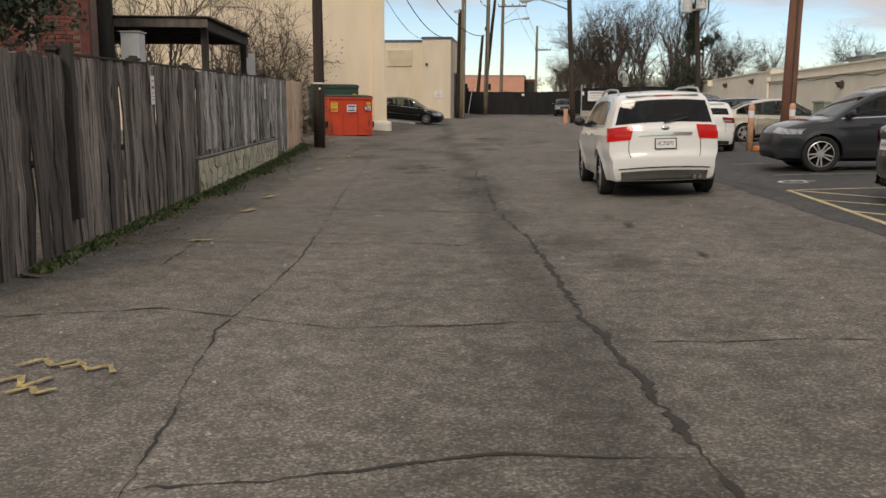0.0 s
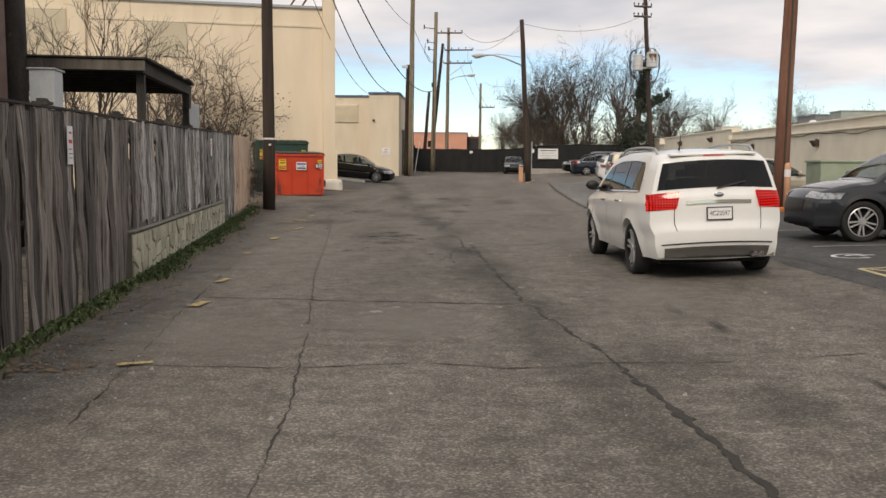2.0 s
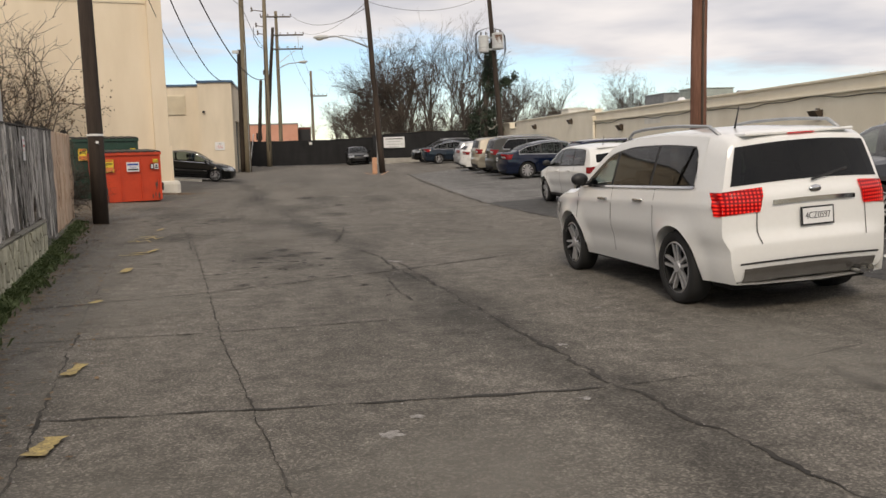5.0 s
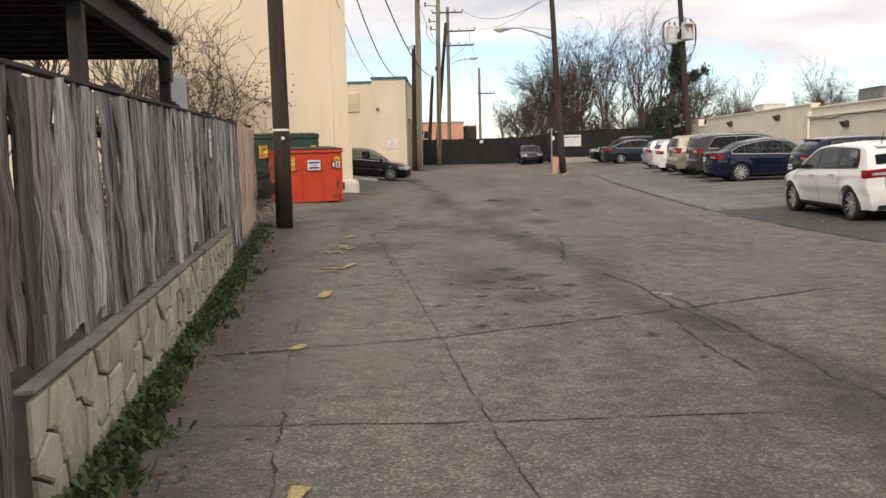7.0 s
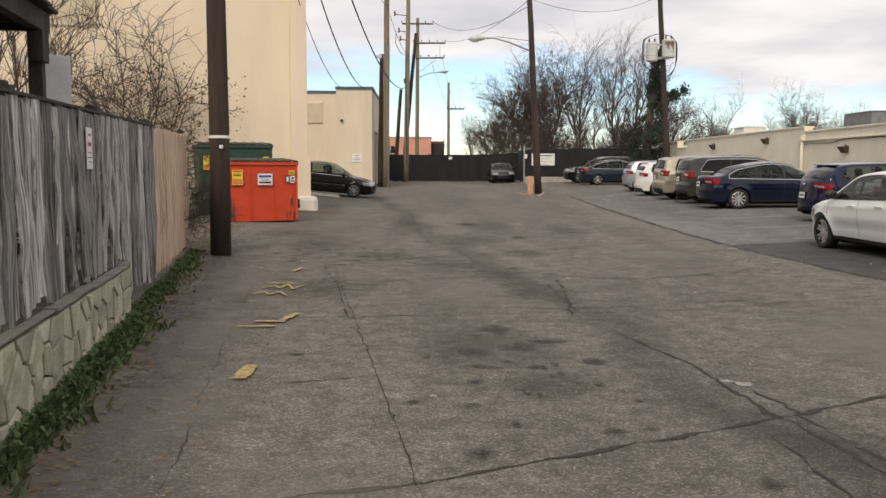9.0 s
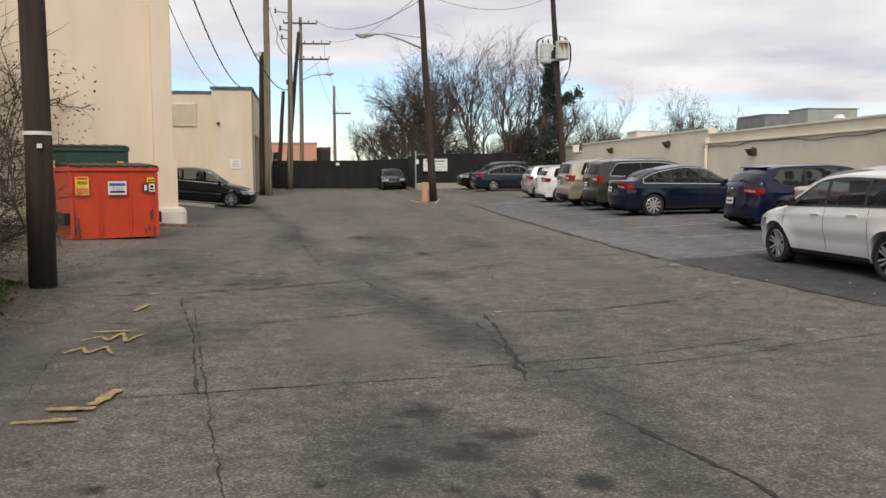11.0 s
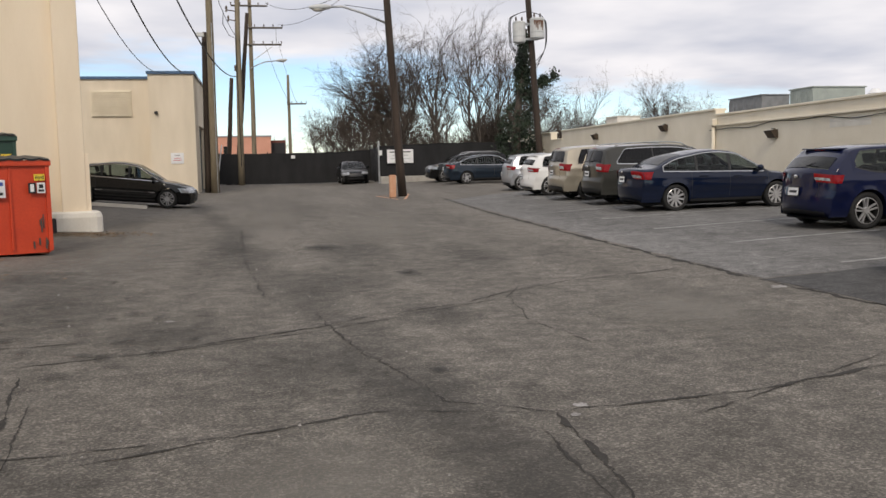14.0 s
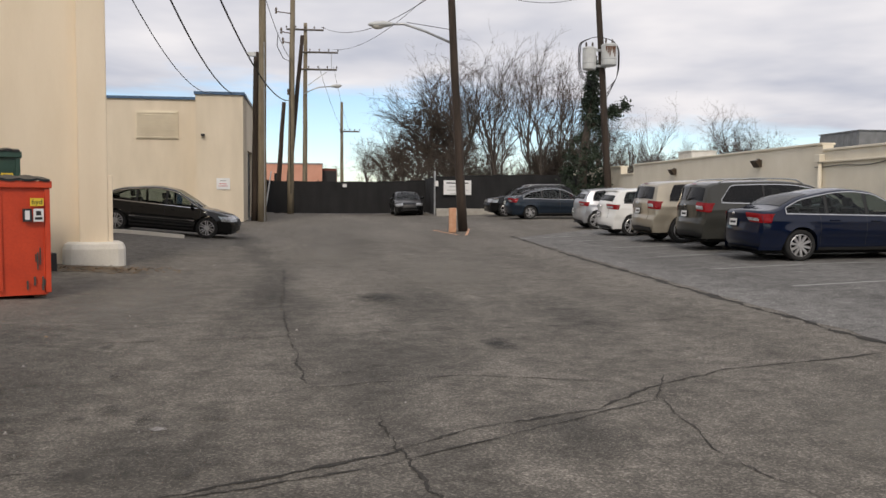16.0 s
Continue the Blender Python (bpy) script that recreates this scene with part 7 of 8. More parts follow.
def build_trees():
    big = [tree_mesh(s, 13, 1.15, 5, 0.2, (9, 6, 4, 3, 2), 0.3) for s in (1, 2, 3)]
    slim = [tree_mesh(s, 15, 0.75, 5, 0.13, (8, 4, 3, 3, 2), 0.7) for s in (11, 12)]
    rng = random.Random(21)
    G = "bare trees beyond the fence"
    lab = "bare leafless tree with many fine grey-brown twigs beyond the fence"
    spots = [(5.8, 83, 0.88, 0), (4.4, 85, 0.78, 1), (7.2, 88, 0.9, 2), (9.3, 86, 0.86, 3), (3.4, 88, 0.74, 2), (12.6, 81, 0.80, 3), (11.0, 79.5, 0.82, 4), (15.0, 84, 0.78, 4), (17.3, 88, 0.72, 1), (8.0, 95, 0.95, 2), (13.5, 93, 1.0, 3), (19, 98, 0.7, 1), (2.6, 104, 0.62, 1),
             (8.4, 81.5, 0.8, 4), (24, 100, 0.6, 0), (20.5, 84, 0.5, 4), (2.2, 125, 0.6, 0), (6, 118, 0.8, 2), (-2.6, 150, 0.55, 1), (4.6, 110, 0.6, 3), (11, 112, 0.9, 0), (17, 118, 0.8, 2)]
    for x, y, s, v in spots:
        meshes = (big + slim)[v]
        make_tree("bare_tree", lab, meshes, Matrix.Translation((x, y, ground_z(x, y) - 0.2)) @ Matrix.Rotation(rng.uniform(0, 6.28), 4, "Z") @ Matrix.Diagonal((s, s, s * rng.uniform(0.95, 1.1), 1)), G)
    for x, y, s, v in ((48, 118, 0.8, 0), (60, 120, 0.7, 1), (35, 108, 0.6, 4), (38, 112, 0.62, 3), (56, 140, 0.8, 2), (44, 66, 0.52, 1), (70, 110, 0.8, 0), (29.4, 90, 0.76, 0), (31.8, 92, 0.55, 2)):
        make_tree("bare_tree", "bare leafless tree standing behind the low roofs", (big + slim)[v], Matrix.Translation((x, y, 0.5)) @ Matrix.Rotation(rng.uniform(0, 6.28), 4, "Z") @ Matrix.Diagonal((s, s, s, 1)), "trees behind the long roof")
    # far woods: one low band of brush along the fence's back
    brush = tree_mesh(31, 5, 1.1, 4, 0.06, (9, 5, 4, 3), 0.6)
    for i in range(64):
        x, y = rng.uniform(0.8, 27), rng.uniform(79.5, 94)
        s = rng.uniform(0.7, 1.3)
        make_tree("bare_shrub", "bare brushwood behind the black fence", brush, Matrix.Translation((x, y, ground_z(x, y) - 0.1)) @ Matrix.Rotation(rng.uniform(0, 6.28), 4, "Z") @ Matrix.Diagonal((s, s, s, 1)), "brushwood behind the fence")
    # yard behind the plank fence
    yard = tree_mesh(41, 7.0, 0.7, 4, 0.05, (7, 4, 3, 3), 0.8)
    for x, y, s in ((-11.0, 26.0, 1.15), (-9.9, 26.4, 0.95), (-12.4, 26.2, 0.9), (-13.4, 27.5, 1.1), (-8.9, 24.6, 0.8)):
        make_tree("yard_tree", "slender bare tree behind the plank fence", yard, Matrix.Translation((x, y, 0)) @ Matrix.Rotation(x, 4, "Z") @ Matrix.Diagonal((s, s, s, 1)), "bare trees in the yard")
    bush = tree_mesh(51, 4.0, 1.35, 4, 0.022, (13, 5, 4, 3), 0.15)
    for x, y, s in ((-9.4, 28.6, 0.95), (-8.75, 29.4, 0.85), (-9.5, 30.6, 0.95), (-10.3, 28.0, 1.0), (-10.2, 33.4, 1.2), (-10.9, 34.2, 1.2), (-11.0, 40.2, 2.0), (-11.9, 40.0, 2.1), (-9.0, 30.2, 0.9), (-9.9, 29.4, 1.05), (-8.9, 28.4, 0.85)):
        t = make_tree("bare_bush", "tangled bare brown bush behind the fence's end", bush, Matrix.Translation((x, y, 0)) @ Matrix.Rotation(y, 4, "Z") @ Matrix.Diagonal((s, s, s * (0.72 if y < 32 else 1.0), 1)), "bare bushes behind the fence")
        V, F = [], []
        for k in range(150 if y < 32 else 420):
            a, rr, zz = rng.uniform(0, 6.28), rng.uniform(0.1, 0.9), rng.uniform(0.9, 2.3)
            w = rng.uniform(0.012, 0.03)
            n = len(V)
            for q in range(4):
                V.append((rr * math.cos(a) + w * math.cos(q * 1.57 + k), rr * math.sin(a) + w * math.sin(q * 1.57 + k) * 0.6, zz + w * math.sin(q * 1.57) * 0.8))
            F.append((n, n + 1, n + 2, n + 3))
        me = bpy.data.meshes.new("dry_leaves")
        me.from_pydata(V, [], F)
        link_mesh("dry_leaves", me, M_DRY, t, kind="stuff")


def leaf_cloud(rng, centre_of, count, size):
    V, F = [], []
    for k in range(count):
        p, w = centre_of(k), rng.uniform(0.6, 1.3) * size
        a = Vector((rng.gauss(0, 1), rng.gauss(0, 1), rng.gauss(0, 0.7))).normalized()
        b = a.orthogonal().normalized()
        b.rotate(Matrix.Rotation(rng.uniform(0, 6.28), 3, a))
        c = a.cross(b)
        n = len(V)
        V += [tuple(p - b * w), tuple(p + c * w * 0.55 + a * w * 0.15), tuple(p + b * w), tuple(p - c * w * 0.55 + a * w * 0.1)]
        F.append((n, n + 1, n + 2, n + 3))
    return V, F


def build_ivy():
    rng = random.Random(77)
    t = thing("ivy_tree", "dark tree trunk smothered in evergreen ivy beside the transformer pole", "tree")
    x0, y0 = 10.45, 69.0
    z0 = ground_z(x0, y0)
    part("trunk", tube([(x0, y0, z0), (x0 + 0.1, y0, 4), (x0 + 0.5, y0, 7), (x0 + 0.75, y0, 9.4)], [0.3, 0.24, 0.14, 0.06], 8), M_BARK, t)
    part("limb", tube([(x0 + 0.5, y0, 5.6), (x0 + 1.5, y0, 6.2), (x0 + 2.4, y0, 6.75)], [0.14, 0.09, 0.04], 6), M_BARK, t)

    def half_at(z):
        """Half width of the ivy at a height: broad skirts that narrow to a sleeve."""
        for (za, wa), (zb, wb) in zip(((0, 1.25), (3, 1.2), (4.6, 0.98), (5.8, 0.66), (6.5, 0.36), (9, 0.14)), ((3, 1.2), (4.6, 0.98), (5.8, 0.66), (6.5, 0.36), (9, 0.14), (99, 0.1))):
            if za <= z < zb:
                return wa + (wb - wa) * (z - za) / (zb - za)
        return 0.1

    tufts = []
    for k in range(150):
        z = z0 + 8.2 * rng.random() ** 1.35
        a = rng.uniform(0, 6.28)
        r = half_at(z) * math.sqrt(rng.uniform(0.1, 1.0))
        tufts.append((Vector((x0 + 0.075 * z + r * math.cos(a), y0 + r * math.sin(a), z)), rng.uniform(0.1, 0.2)))
    for k in range(16):
        f = rng.random()
        tufts.append((Vector((x0 + 1.0 + 1.45 * f, y0 + rng.gauss(0, 0.12), 6.0 + 0.75 * f + rng.gauss(0, 0.14))), 0.13))

    def centre(k):
        c, w = tufts[k % len(tufts)]
        return c + Vector((rng.gauss(0, w), rng.gauss(0, w), rng.gauss(0, w * 1.1)))

    V, F = leaf_cloud(rng, centre, 11000, 0.085)
    me = bpy.data.meshes.new("ivy")
    me.from_pydata(V, [], F)
    link_mesh("ivy", me, M_LEAF, t, "dark green ivy leaves", kind="stuff")
    h = thing("evergreen_shrub", "dark evergreen foliage above the fence beside the brick house", "shrub")
    def centre2(k):
        a, b = rng.uniform(0, 6.28), rng.gauss(0, 1)
        return Vector((-7.0 + rng.gauss(0, 0.4), 11.2 + rng.gauss(0, 0.3), 3.45 + rng.gauss(0, 0.5)))
    V, F = leaf_cloud(rng, centre2, 9500, 0.05)
    me = bpy.data.meshes.new("leaves")
    me.from_pydata(V, [], F)
    link_mesh("leaves", me, M_LEAF, h, kind="stuff")
    part("stem", tube([(-6.8, 10.7, 0), (-6.75, 10.6, 3.3)], [0.06, 0.03], 6), M_BARK, h)


build_trees()
build_ivy()


# ---- surface of the alley and the car park ----
def meander(pts, seed, amp, step=0.05):
    """pts with the small sideways wander of a crack."""
    out = []
    for i, p in enumerate(dense(pts, step)):
        n = 0.55 * noise.noise((i * 0.12, seed * 3.7, 1)) + 0.4 * noise.noise((i * 0.45, seed * 5.1, 4)) + 0.3 * noise.noise((i * 1.3, seed * 7.1, 2))
        m = 0.6 * noise.noise((i * 0.2, seed * 2.3, 8)) + 0.35 * noise.noise((i * 1.1, seed * 1.9, 3))
        out.append((p[0] + amp * n, p[1] + amp * m))
    return out


def crack(pts, width=0.018, amp=0.05, seed=1):
    line = meander(pts, seed, amp)
    n = len(line)
    half = [width * 0.86 * max(0.12, 0.3 + 1.1 * noise.noise((i * 0.17, seed * 1.3, 2)) + 0.55 * noise.noise((i * 0.8, seed * 2.9, 6)) + 0.25) * min(1.0, (i + 1) / 6, (n - i) / 6) for i in range(n)]
    ob = link_mesh("pavement_crack", grid_mesh("pavement_crack", ribbon(line, half, 0.005)), M_CRACK)
    tagged(ob, "dark dirt-filled crack wandering across the asphalt", "crack", kind="structure")


CRACKS = [
    ([(1.0, 2.4), (0.6, 4.8), (0.3, 6.8), (-0.1, 10.1)], 0.034, 0.10),
    ([(-0.1, 10.1), (-0.6, 12.7), (-0.9, 15.3), (-1.3, 19.6)], 0.026, 0.10),
    ([(-1.2, 17.7), (-1.4, 19.0), (-1.5, 20.5), (-1.8, 21.9)], 0.03, 0.08),
    ([(-2.1, 22.8), (-1.9, 24.6), (-1.8, 26.1)], 0.03, 0.08),
    ([(-1.8, 26.1), (-2.4, 26.5), (-2.9, 28.8), (-3.1, 30.5)], 0.014, 0.10),
    ([(-4.4, 5.7), (-2.8, 6.4), (-1.3, 6.0), (0.4, 6.4)], 0.016, 0.07),
    ([(0.5, 5.8), (1.8, 5.9), (3.6, 5.8)], 0.016, 0.06),
    ([(-1.7, 3.4), (-0.8, 3.7), (-0.2, 3.95), (0.7, 4.0)], 0.018, 0.07),
    ([(-1.5, 3.2), (-2.1, 5.8), (-2.3, 8.4), (-2.7, 11.0)], 0.010, 0.05),
    ([(-2.7, 11.0), (-3.4, 15.0), (-4.0, 19.2), (-5.2, 27.2)], 0.009, 0.05),
    ([(-3.5, 8.0), (-4.2, 12.0), (-4.7, 15.2), (-5.1, 17.6)], 0.014, 0.05),
    ([(-5.1, 17.6), (-5.6, 21.1), (-6.3, 26.2)], 0.010, 0.05),
    ([(-3.9, 9.5), (-2.5, 9.5), (-1.4, 9.8)], 0.013, 0.03),
    ([(-1.5, 9.75), (-0.9, 9.6), (-0.3, 9.7)], 0.02, 0.04),
    ([(-0.3, 9.8), (0.8, 9.84), (2.0, 10.05)], 0.016, 0.05),
    ([(-7.1, 28.9), (-5.0, 29.35)], 0.016, 0.05),
    ([(-2.6, 23.4), (-1.0, 23.6), (0.7, 24.1)], 0.014, 0.05),
    ([(-0.7, 12.6), (0.6, 12.8), (1.6, 13.1)], 0.012, 0.05),
    ([(-4.3, 12.8), (-2.8, 12.7), (-0.7, 12.6)], 0.03, 0.05),
    ([(-5.4, 15.3), (-3.4, 15.3), (-1.6, 15.4)], 0.015, 0.04),
    ([(-5.9, 17.1), (-3.9, 17.7), (-2.4, 18.4)], 0.038, 0.06),
    ([(-2.4, 18.4), (-1.4, 18.9), (0.6, 19.9)], 0.038, 0.06),
    ([(-1.6, 18.5), (-1.6, 17.4), (-1.5, 16.2)], 0.018, 0.06),
    ([(-5.4, 19.7), (-4.2, 20.1)], 0.012, 0.03),
    ([(-6.5, 22.6), (-4.5, 22.9), (-2.6, 23.1)], 0.012, 0.04),
    ([(-6.9, 26.1), (-5.0, 26.0), (-3.8, 26.1)], 0.015, 0.05),
    ([(-7.2, 27.9), (-4.5, 28.7), (-3.2, 29.2)], 0.02, 0.06),
    ([(-3.2, 29.2), (-0.9, 30.6), (-0.4, 31.5)], 0.015, 0.06),
    ([(-1.0, 25.8), (1.1, 26.8), (2.1, 27.2)], 0.012, 0.05),
    ([(0.1, 23.6), (2.4, 24.0)], 0.012, 0.05),
    ([(-1.7, 26.1), (-0.4, 26.2), (0.9, 26.5), (2.1, 26.8)], 0.024, 0.06),
    ([(-4.6, 25.8), (-2.9, 26.4), (-1.8, 26.1)], 0.022, 0.06),
    ([(-1.9, 23.1), (-0.7, 23.3), (0.6, 23.6)], 0.014, 0.05),
    ([(-5.5, 28.1), (-5.0, 25.5), (-4.6, 22.8)], 0.018, 0.04),
    ([(-4.4, 28.8), (-3.2, 29.4), (-2.4, 30.0), (-1.4, 30.4)], 0.024, 0.07),
    ([(-1.4, 30.4), (-0.8, 31.0), (0.2, 31.6), (2.1, 31.9)], 0.022, 0.06),
    ([(-3.7, 31.3), (-2.2, 31.7), (-0.8, 31.2)], 0.012, 0.05),
    ([(-0.8, 30.8), (-1.0, 29.2), (-0.8, 28.0)], 0.012, 0.06),
    ([(-2.0, 25.8), (-2.0, 23.1)], 0.014, 0.08),
    ([(-5.8, 33.6), (-2.5, 34.1), (1.9, 34.6)], 0.014, 0.07),
    ([(-6.8, 38.5), (-3.0, 39.0), (1.8, 39.6)], 0.016, 0.08),
    ([(-3.6, 31.5), (-4.0, 36.0), (-4.2, 42.0)], 0.014, 0.1),
]
for i, (pts, w, a) in enumerate(CRACKS):
    crack(pts, w, a, i + 1)

# the car park's own surfaces and the ragged seam against the alley
slab("dark_asphalt", [(3.95, 5.0), (11.93, 5.0), (11.93, 30.7), (2.35, 30.5)], M_ASPH_DARK, "newer dark asphalt of the near car park bays", "asphalt", 0.004, 0.5, 0.05)
slab("lot_asphalt", [(2.35, 30.52), (11.93, 30.72), (11.93, 58.0), (2.75, 51.0)], M_ASPH_LOT, "paler grey asphalt of the far car park bays", "asphalt", 0.004, 0.5, 0.05)
crack([(2.75, 52.0), (2.4, 43.0), (2.3, 35.0), (2.3, 30.5)], 0.075, 0.12, 71)
crack([(2.3, 30.5), (2.6, 25.5), (3.2, 19.5), (3.9, 14.0)], 0.045, 0.08, 72)


def line(name, a, b, half, mat, label, lift=0.009):
    pts = dense([a, b], 0.12)
    rng = random.Random(int((a[0] + b[1]) * 100))
    hs = [half * rng.uniform(0.75, 1.05) for _ in pts]
    tagged(link_mesh(name, grid_mesh(name, ribbon(pts, hs, lift)), mat), label, "road marking", kind="structure")


for a, b in (((4.0, 15.0), (4.0, 10.6)), ((4.0, 15.0), (8.4, 15.05)), ((4.1, 14.9), (5.7, 12.4)), ((4.02, 13.5), (5.0, 12.2)), ((5.6, 15.0), (7.2, 12.4)), ((4.02, 12.1), (4.6, 11.2))):
    line("hatch_line", a, b, 0.045, M_YEL_LINE, "worn yellow hatching line on dark asphalt")
line("bay_line", (4.5, 17.95), (9.2, 17.8), 0.04, M_WHITE_LINE, "worn white parking bay line")
line("bay_line", (4.4, 21.2), (9.2, 21.2), 0.04, M_WHITE_LINE, "worn white parking bay line")
for k in range(8):
    y = 31.1 + 2.86 * k
    line("bay_line", (3.9, y), (8.8, y + 0.05), 0.045, M_WHITE_LINE, "worn white parking bay line")
line("bay_line", (2.5, 50.3), (5.0, 50.5), 0.06, M_WHITE_LINE, "worn white parking bay line")
for a, b in (((0.9, 57.2), (1.3, 53.5)), ((2.3, 57.2), (1.5, 53.2)), ((0.9, 57.2), (2.3, 57.2))):
    line("pole_marking", a, b, 0.05, M_ORANGE_OLD, "faded orange line round the lamp pole")


def bay_symbol():
    """The access pictogram, worn to an arc and a few strokes."""
    cx, cy = 4.45, 16.45
    arc = [(cx + 0.06 + 0.27 * math.cos(a), cy - 0.02 + 0.27 * math.sin(a)) for a in [radians(40 + 14 * k) for k in range(20)]]
    strokes = [(arc, 0.035), (dense([(cx + 0.42, cy + 0.05), (cx + 0.1, cy + 0.12)], 0.1), 0.045), (dense([(cx + 0.1, cy + 0.12), (cx - 0.02, cy + 0.02)], 0.1), 0.04), (dense([(cx + 0.22, cy - 0.1), (cx + 0.2, cy + 0.22)], 0.1), 0.03)]
    for pts, h in strokes:
        tagged(link_mesh("bay_symbol_stroke", grid_mesh("bay_symbol_stroke", ribbon(pts, h, 0.01)), M_WHITE_FRESH), "worn white stroke of the access symbol on the bay", "road marking", kind="structure")


bay_symbol()


def blot(name, x, y, rx, ry, mat, label, cat, seed, lift=0.005, rag=0.35):
    """A flat stain or daub with a ragged outline."""
    n = 26
    bm = bmesh.new()
    mid = bm.verts.new((x, y, ground_z(x, y) + lift))
    ring = []
    for k in range(n):
        a = 2 * math.pi * k / n
        f = 1 + rag * (noise.noise((math.cos(a) * 1.7, math.sin(a) * 1.7, seed)) + 0.6 * noise.noise((math.cos(a) * 5, math.sin(a) * 5, seed + 9)))
        px, py = x + rx * f * math.cos(a), y + ry * f * math.sin(a)
        ring.append(bm.verts.new((px, py, ground_z(px, py) + lift)))
    for k in range(n):
        bm.faces.new((mid, ring[k], ring[(k + 1) % n]))
    tagged(part(name, bm, mat), label, cat, kind="structure")


for i, (x, y, rx, ry) in enumerate(((-3.4, 18.2, 0.09, 0.08), (-2.9, 21.2, 0.16, 0.12), (-3.3, 21.0, 0.12, 0.14), (-2.6, 21.5, 0.15, 0.1), (-3.0, 22.1, 0.14, 0.2), (-2.3, 20.6, 0.1, 0.12), (0.9, 12.1, 0.07, 0.3), (1.1, 11.2, 0.06, 0.25), (-1.6, 33.2, 0.14, 0.3), (-2.3, 27.4, 0.07, 0.1), (-2.6, 37.2, 0.3, 0.5), (-4.9, 20.9, 0.06, 0.06), (1.6, 9.0, 0.05, 0.2))):
    blot("oil_stain", x, y, rx * 1.5, ry * 1.5, M_OIL, "dark oily stain on the asphalt", "stain", i * 3.1, 0.005 + i * 0.0002)
for i, (x, y, rx, ry) in enumerate(((-3.1, 21.3, 0.7, 0.9), (-2.8, 19.9, 0.4, 0.45), (-2.4, 26.5, 0.7, 1.2), (-2.3, 25.0, 0.5, 1.0), (-1.3, 18.2, 0.35, 0.9), (0.8, 8.7, 0.3, 0.6), (0.35, 9.9, 0.45, 0.9), (-5.9, 31.6, 0.8, 1.9), (-4.6, 29.4, 0.9, 0.7), (-6.9, 33.8, 0.7, 1.1),
                                    (-5.2, 25.2, 0.8, 1.0), (-3.4, 28.0, 0.7, 1.1), (-1.2, 15.5, 0.5, 1.6), (-2.6, 32.5, 0.6, 1.6), (-1.8, 29.8, 0.5, 0.8), (-2.0, 36.0, 0.6, 2.4), (-4.3, 36.5, 0.5, 2.6), (-0.2, 35.0, 0.5, 2.2))):
    blot("grime_stain", x, y, rx * 1.25, ry * 1.25, M_GRIME, "broad dark grime worn into the asphalt", "stain", 40 + i * 2.3, 0.009 + i * 0.0003)
# the first five brighten the ground against the shade the fence casts
for i, (x, y, rx, ry) in enumerate(((-5.6, 19.0, 0.6, 1.6), (-5.9, 22.0, 0.5, 1.6), (-6.3, 25.0, 0.5, 1.5), (-5.2, 16.0, 0.5, 1.3), (-4.8, 13.4, 0.5, 1.3), (-3.6, 10.6, 1.1, 1.2), (-1.8, 11.4, 0.8, 1.0), (0.9, 13.0, 0.9, 1.6), (-3.3, 24.6, 0.8, 1.4), (0.3, 21.5, 1.0, 1.6), (-4.4, 17.0, 0.8, 1.2), (0.6, 29.2, 0.9, 1.4), (-6.0, 36.5, 1.1, 2.5), (-1.0, 42.0, 1.2, 4.0), (-3.4, 46.0, 1.0, 4.0))):
    blot("silt_bright_patch", x, y, rx * 1.2, ry * 1.2, M_BLEACH, "pale dried silt and brightened ground on the worn asphalt", "stain", 140 + i * 2.9, 0.015 + i * 0.0003)
def stroke(pts, half):
    line_ = meander(pts, pts[0][1] * 3.3, 0.02, 0.04)
    rng = random.Random(int(pts[0][1] * 77))
    hs = [half * rng.uniform(0.55, 1.1) for _ in line_]
    tagged(link_mesh("yellow_stroke", grid_mesh("yellow_stroke", ribbon(line_, hs, 0.021)), M_YEL), "faded yellow spray-paint stroke on the asphalt", "paint mark", kind="structure")


for x, y, dx, dy, h in ((-3.72, 9.5, 0.12, 0.05, 0.04), (-4.12, 12.25, 0.02, 0.16, 0.07), (-4.42, 14.1, 0.02, 0.18, 0.06), (-5.0, 17.4, 0.03, 0.1, 0.06), (-5.2, 20.2, 0.0, 0.24, 0.07), (-5.5, 22.2, 0.2, 0.03, 0.05), (-5.42, 22.5, 0.16, 0.0, 0.05),
                        (-5.25, 22.8, 0.05, 0.22, 0.05), (-5.8, 25.5, 0.18, 0.04, 0.04), (-5.8, 27.1, 0.03, 0.26, 0.04)):
    stroke([(x - dx, y - dy), (x + dx, y + dy)], h)
# zigzag letters, too worn to read
for x0, y0, sx, sy, n in ((-2.86, 4.55, 0.09, 0.17, 4), (-2.66, 4.85, 0.08, 0.12, 5), (-2.95, 4.9, 0.10, 0.16, 5), (-2.7, 4.45, 0.07, 0.14, 4), (-5.95, 24.95, 0.10, 0.5, 6), (-6.0, 24.35, 0.11, 0.35, 5)):
    rr = random.Random(n + int(y0 * 10))
    pts = [(x0 + sx * (k + rr.uniform(-0.3, 0.3)), y0 + (sy * rr.uniform(0.5, 1.1) if k % 2 else sy * rr.uniform(-0.2, 0.3))) for k in range(n)]
    for a, b in zip(pts, pts[1:]):
        stroke([a, b], 0.022)
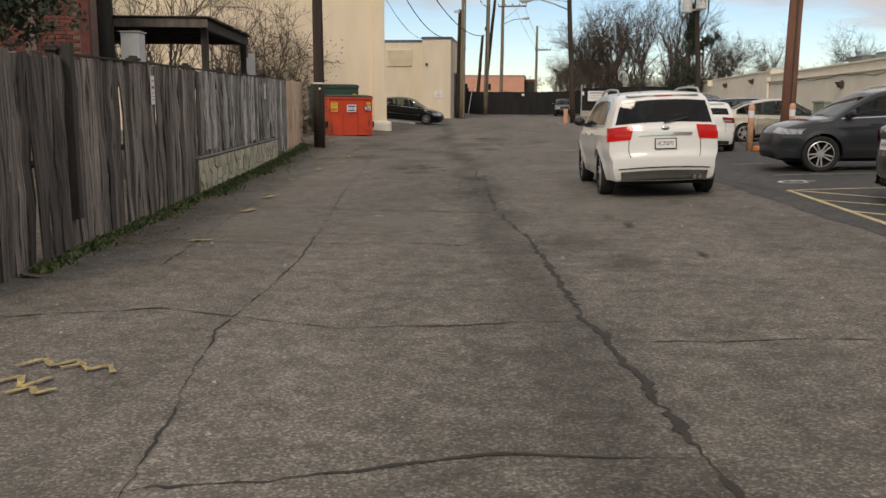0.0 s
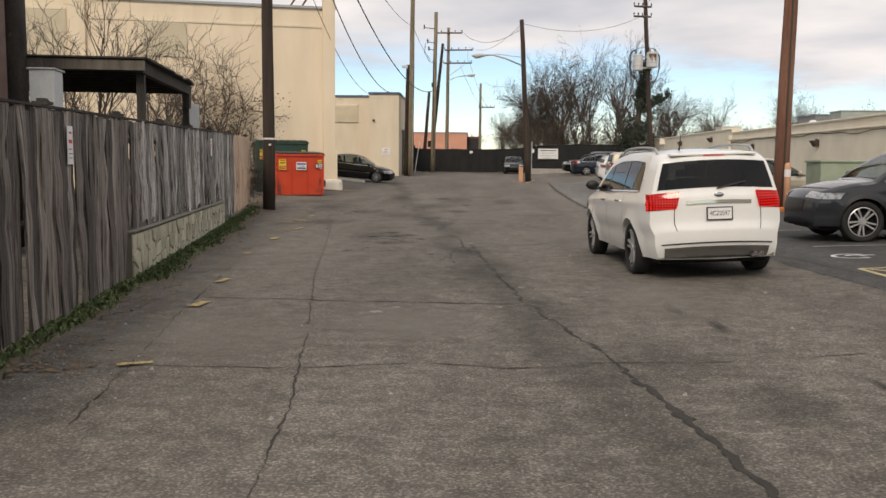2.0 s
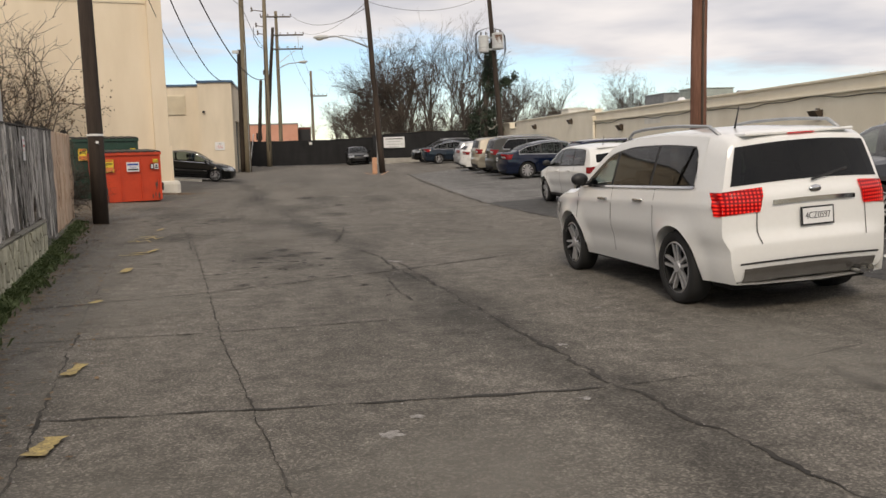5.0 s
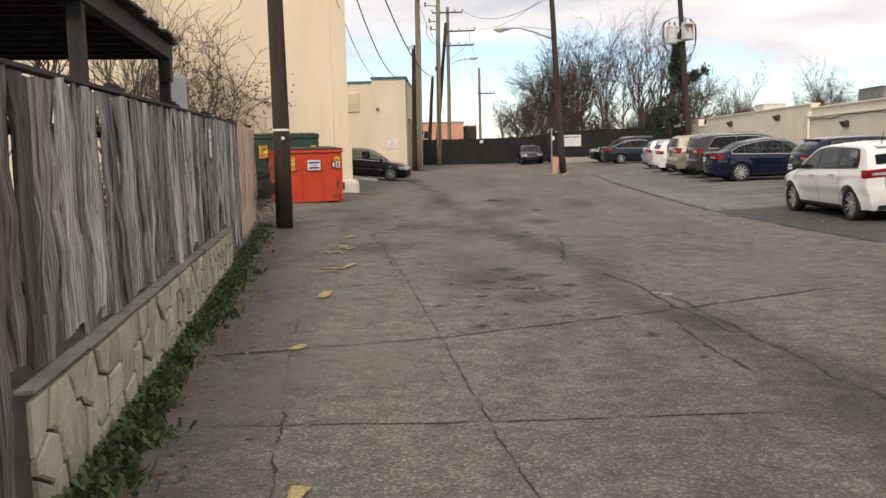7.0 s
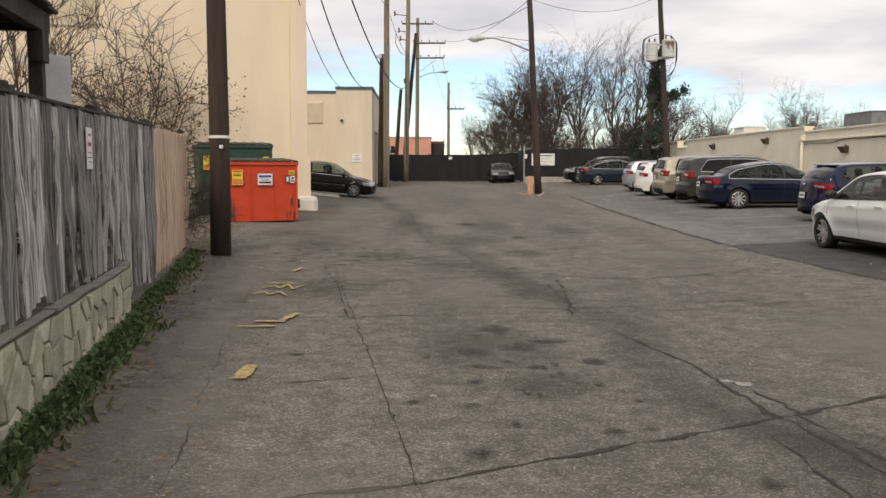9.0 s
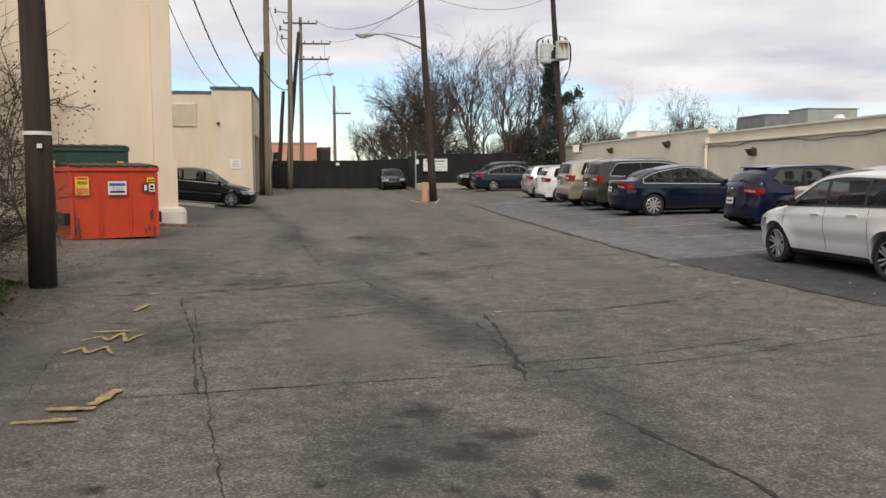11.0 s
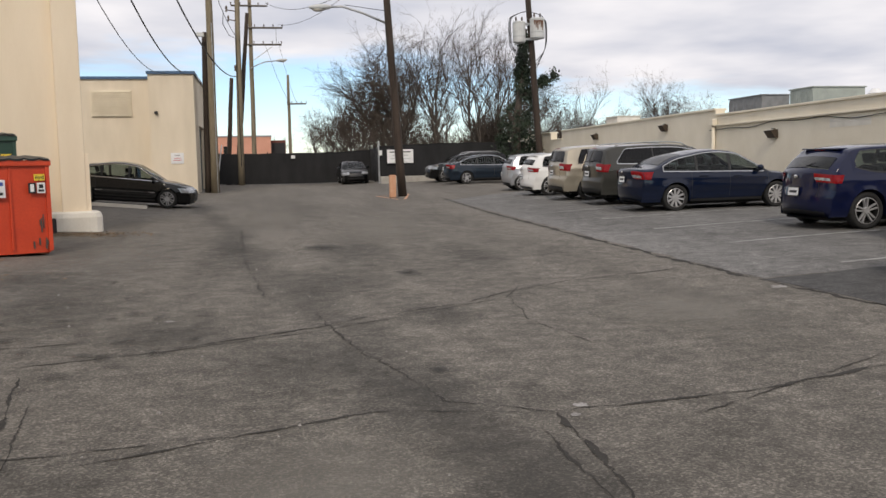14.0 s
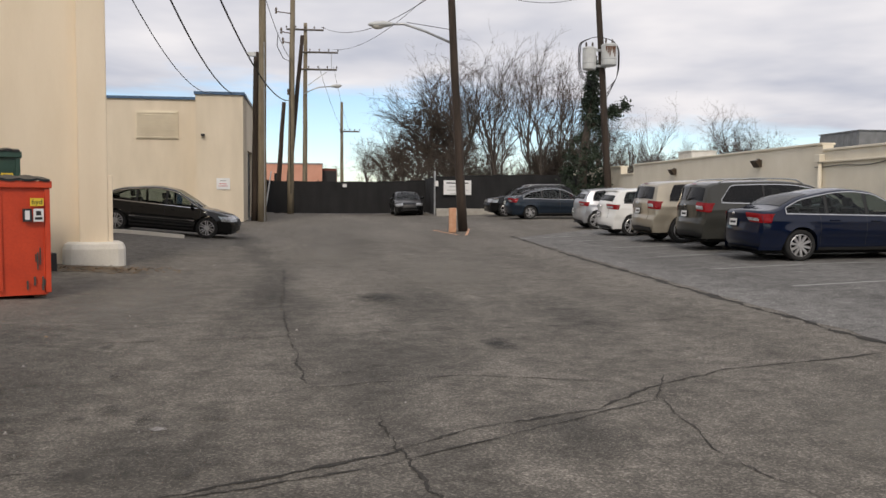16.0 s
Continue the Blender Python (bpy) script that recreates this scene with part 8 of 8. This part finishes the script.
for i, (x, y, r) in enumerate(((-1.4, 19.9, 0.07), (-3.7, 19.5, 0.04), (-1.6, 26.2, 0.07), (-0.9, 12.4, 0.05), (-0.6, 13.9, 0.06), (-1.3, 19.8, 0.1), (-1.7, 26.0, 0.05), (-2.0, 12.3, 0.07), (-2.2, 12.0, 0.09), (0.2, 15.3, 0.05), (-5.9, 28.4, 0.08), (2.1, 27.6, 0.12), (2.2, 29.9, 0.12), (-3.0, 22.6, 0.04), (-4.6, 30.2, 0.08), (1.2, 24.3, 0.06))):
    blot("pale_scuff", x, y, r * 0.7, r * 0.6, M_PALE, "small pale scuff on the asphalt", "scuff", 90 + i * 1.7, 0.005, 0.7)


rng_oil = random.Random(15)
for i in range(26):
    x, y = rng_oil.gauss(-2.9, 0.45), rng_oil.gauss(20.4, 1.1)
    blot("oil_spot", x, y, rng_oil.uniform(0.03, 0.1), rng_oil.uniform(0.03, 0.12), M_OIL, "small dark oil drip on the asphalt", "stain", i * 1.9, 0.0085 + i * 0.0001, 0.6)
for i in range(30):
    x, y = rng_oil.gauss(-5.3, 0.7), rng_oil.gauss(29.0, 1.2)
    blot("oil_spot", x, y, rng_oil.uniform(0.05, 0.16), rng_oil.uniform(0.05, 0.2), M_GRIME, "small dark oil drip on the asphalt", "stain", 60 + i * 1.9, 0.0085 + i * 0.0001, 0.6)


def litter():
    """Grit and scraps strewn over the asphalt."""
    rng = random.Random(4)
    V, F = [], []
    for k in range(2600):
        x, y = rng.uniform(-6.3, 3.5), rng.uniform(2.5, 45)
        if rng.random() < 0.5:
            q = fence_at(rng.uniform(8, 33), 0.3 + abs(rng.gauss(0, 0.5)))
            x, y = q.x, q.y
        r = rng.uniform(0.004, 0.012) * (1 if rng.random() < 0.95 else 2.2)
        z = ground_z(x, y) + 0.002
        n = len(V)
        a = rng.uniform(0, 6.28)
        for j in range(3):
            V.append((x + r * math.cos(a + j * 2.09), y + r * math.sin(a + j * 2.09), z))
        V.append((x, y, z + r * 0.9))
        F += [(n, n + 1, n + 3), (n + 1, n + 2, n + 3), (n + 2, n, n + 3)]
    me = bpy.data.meshes.new("grit")
    me.from_pydata(V, [], F)
    tagged(link_mesh("grit", me, M_PALE), "loose pale grit scattered over the asphalt", "grit", kind="stuff")


litter()


def hall_dirt():
    """Leaf litter and soil at the hall's corner footing."""
    rng = random.Random(6)
    blot("soil_patch", -7.9, 41.2, 1.2, 0.6, M_SOIL, "bare soil at the foot of the hall's pilaster", "soil", 8, 0.006, 0.4)
    blot("soil_patch", -4.5, 6.0, 0.8, 0.22, M_SOIL, "bare brown dirt washed over the asphalt by the fence", "soil", 28, 0.006, 0.5)
    blot("soil_patch", -9.3, 32.5, 1.2, 3.4, M_SOIL, "bare soil behind the dark utility pole", "soil", 18, 0.006, 0.4)
    V, F = [], []
    for k in range(1200):
        if k % 2:
            x, y = -7.6 + rng.gauss(0, 0.7), 41.2 + rng.gauss(0, 0.35)
        else:
            x, y = -8.6 + rng.gauss(0, 0.7), 32.0 + rng.gauss(0, 1.8)
        a, w, z = rng.uniform(0, 6.28), rng.uniform(0.015, 0.04), ground_z(x, y) + 0.012
        n = len(V)
        for j in range(4):
            V.append((x + w * math.cos(a + j * 1.57), y + 0.7 * w * math.sin(a + j * 1.57), z + rng.uniform(0, 0.02)))
        F.append((n, n + 1, n + 2, n + 3))
    me = bpy.data.meshes.new("dead_leaves")
    me.from_pydata(V, [], F)
    tagged(link_mesh("dead_leaves", me, M_DRY), "brown dead leaves round the hall's footing and the pole", "leaves", kind="stuff")


hall_dirt()
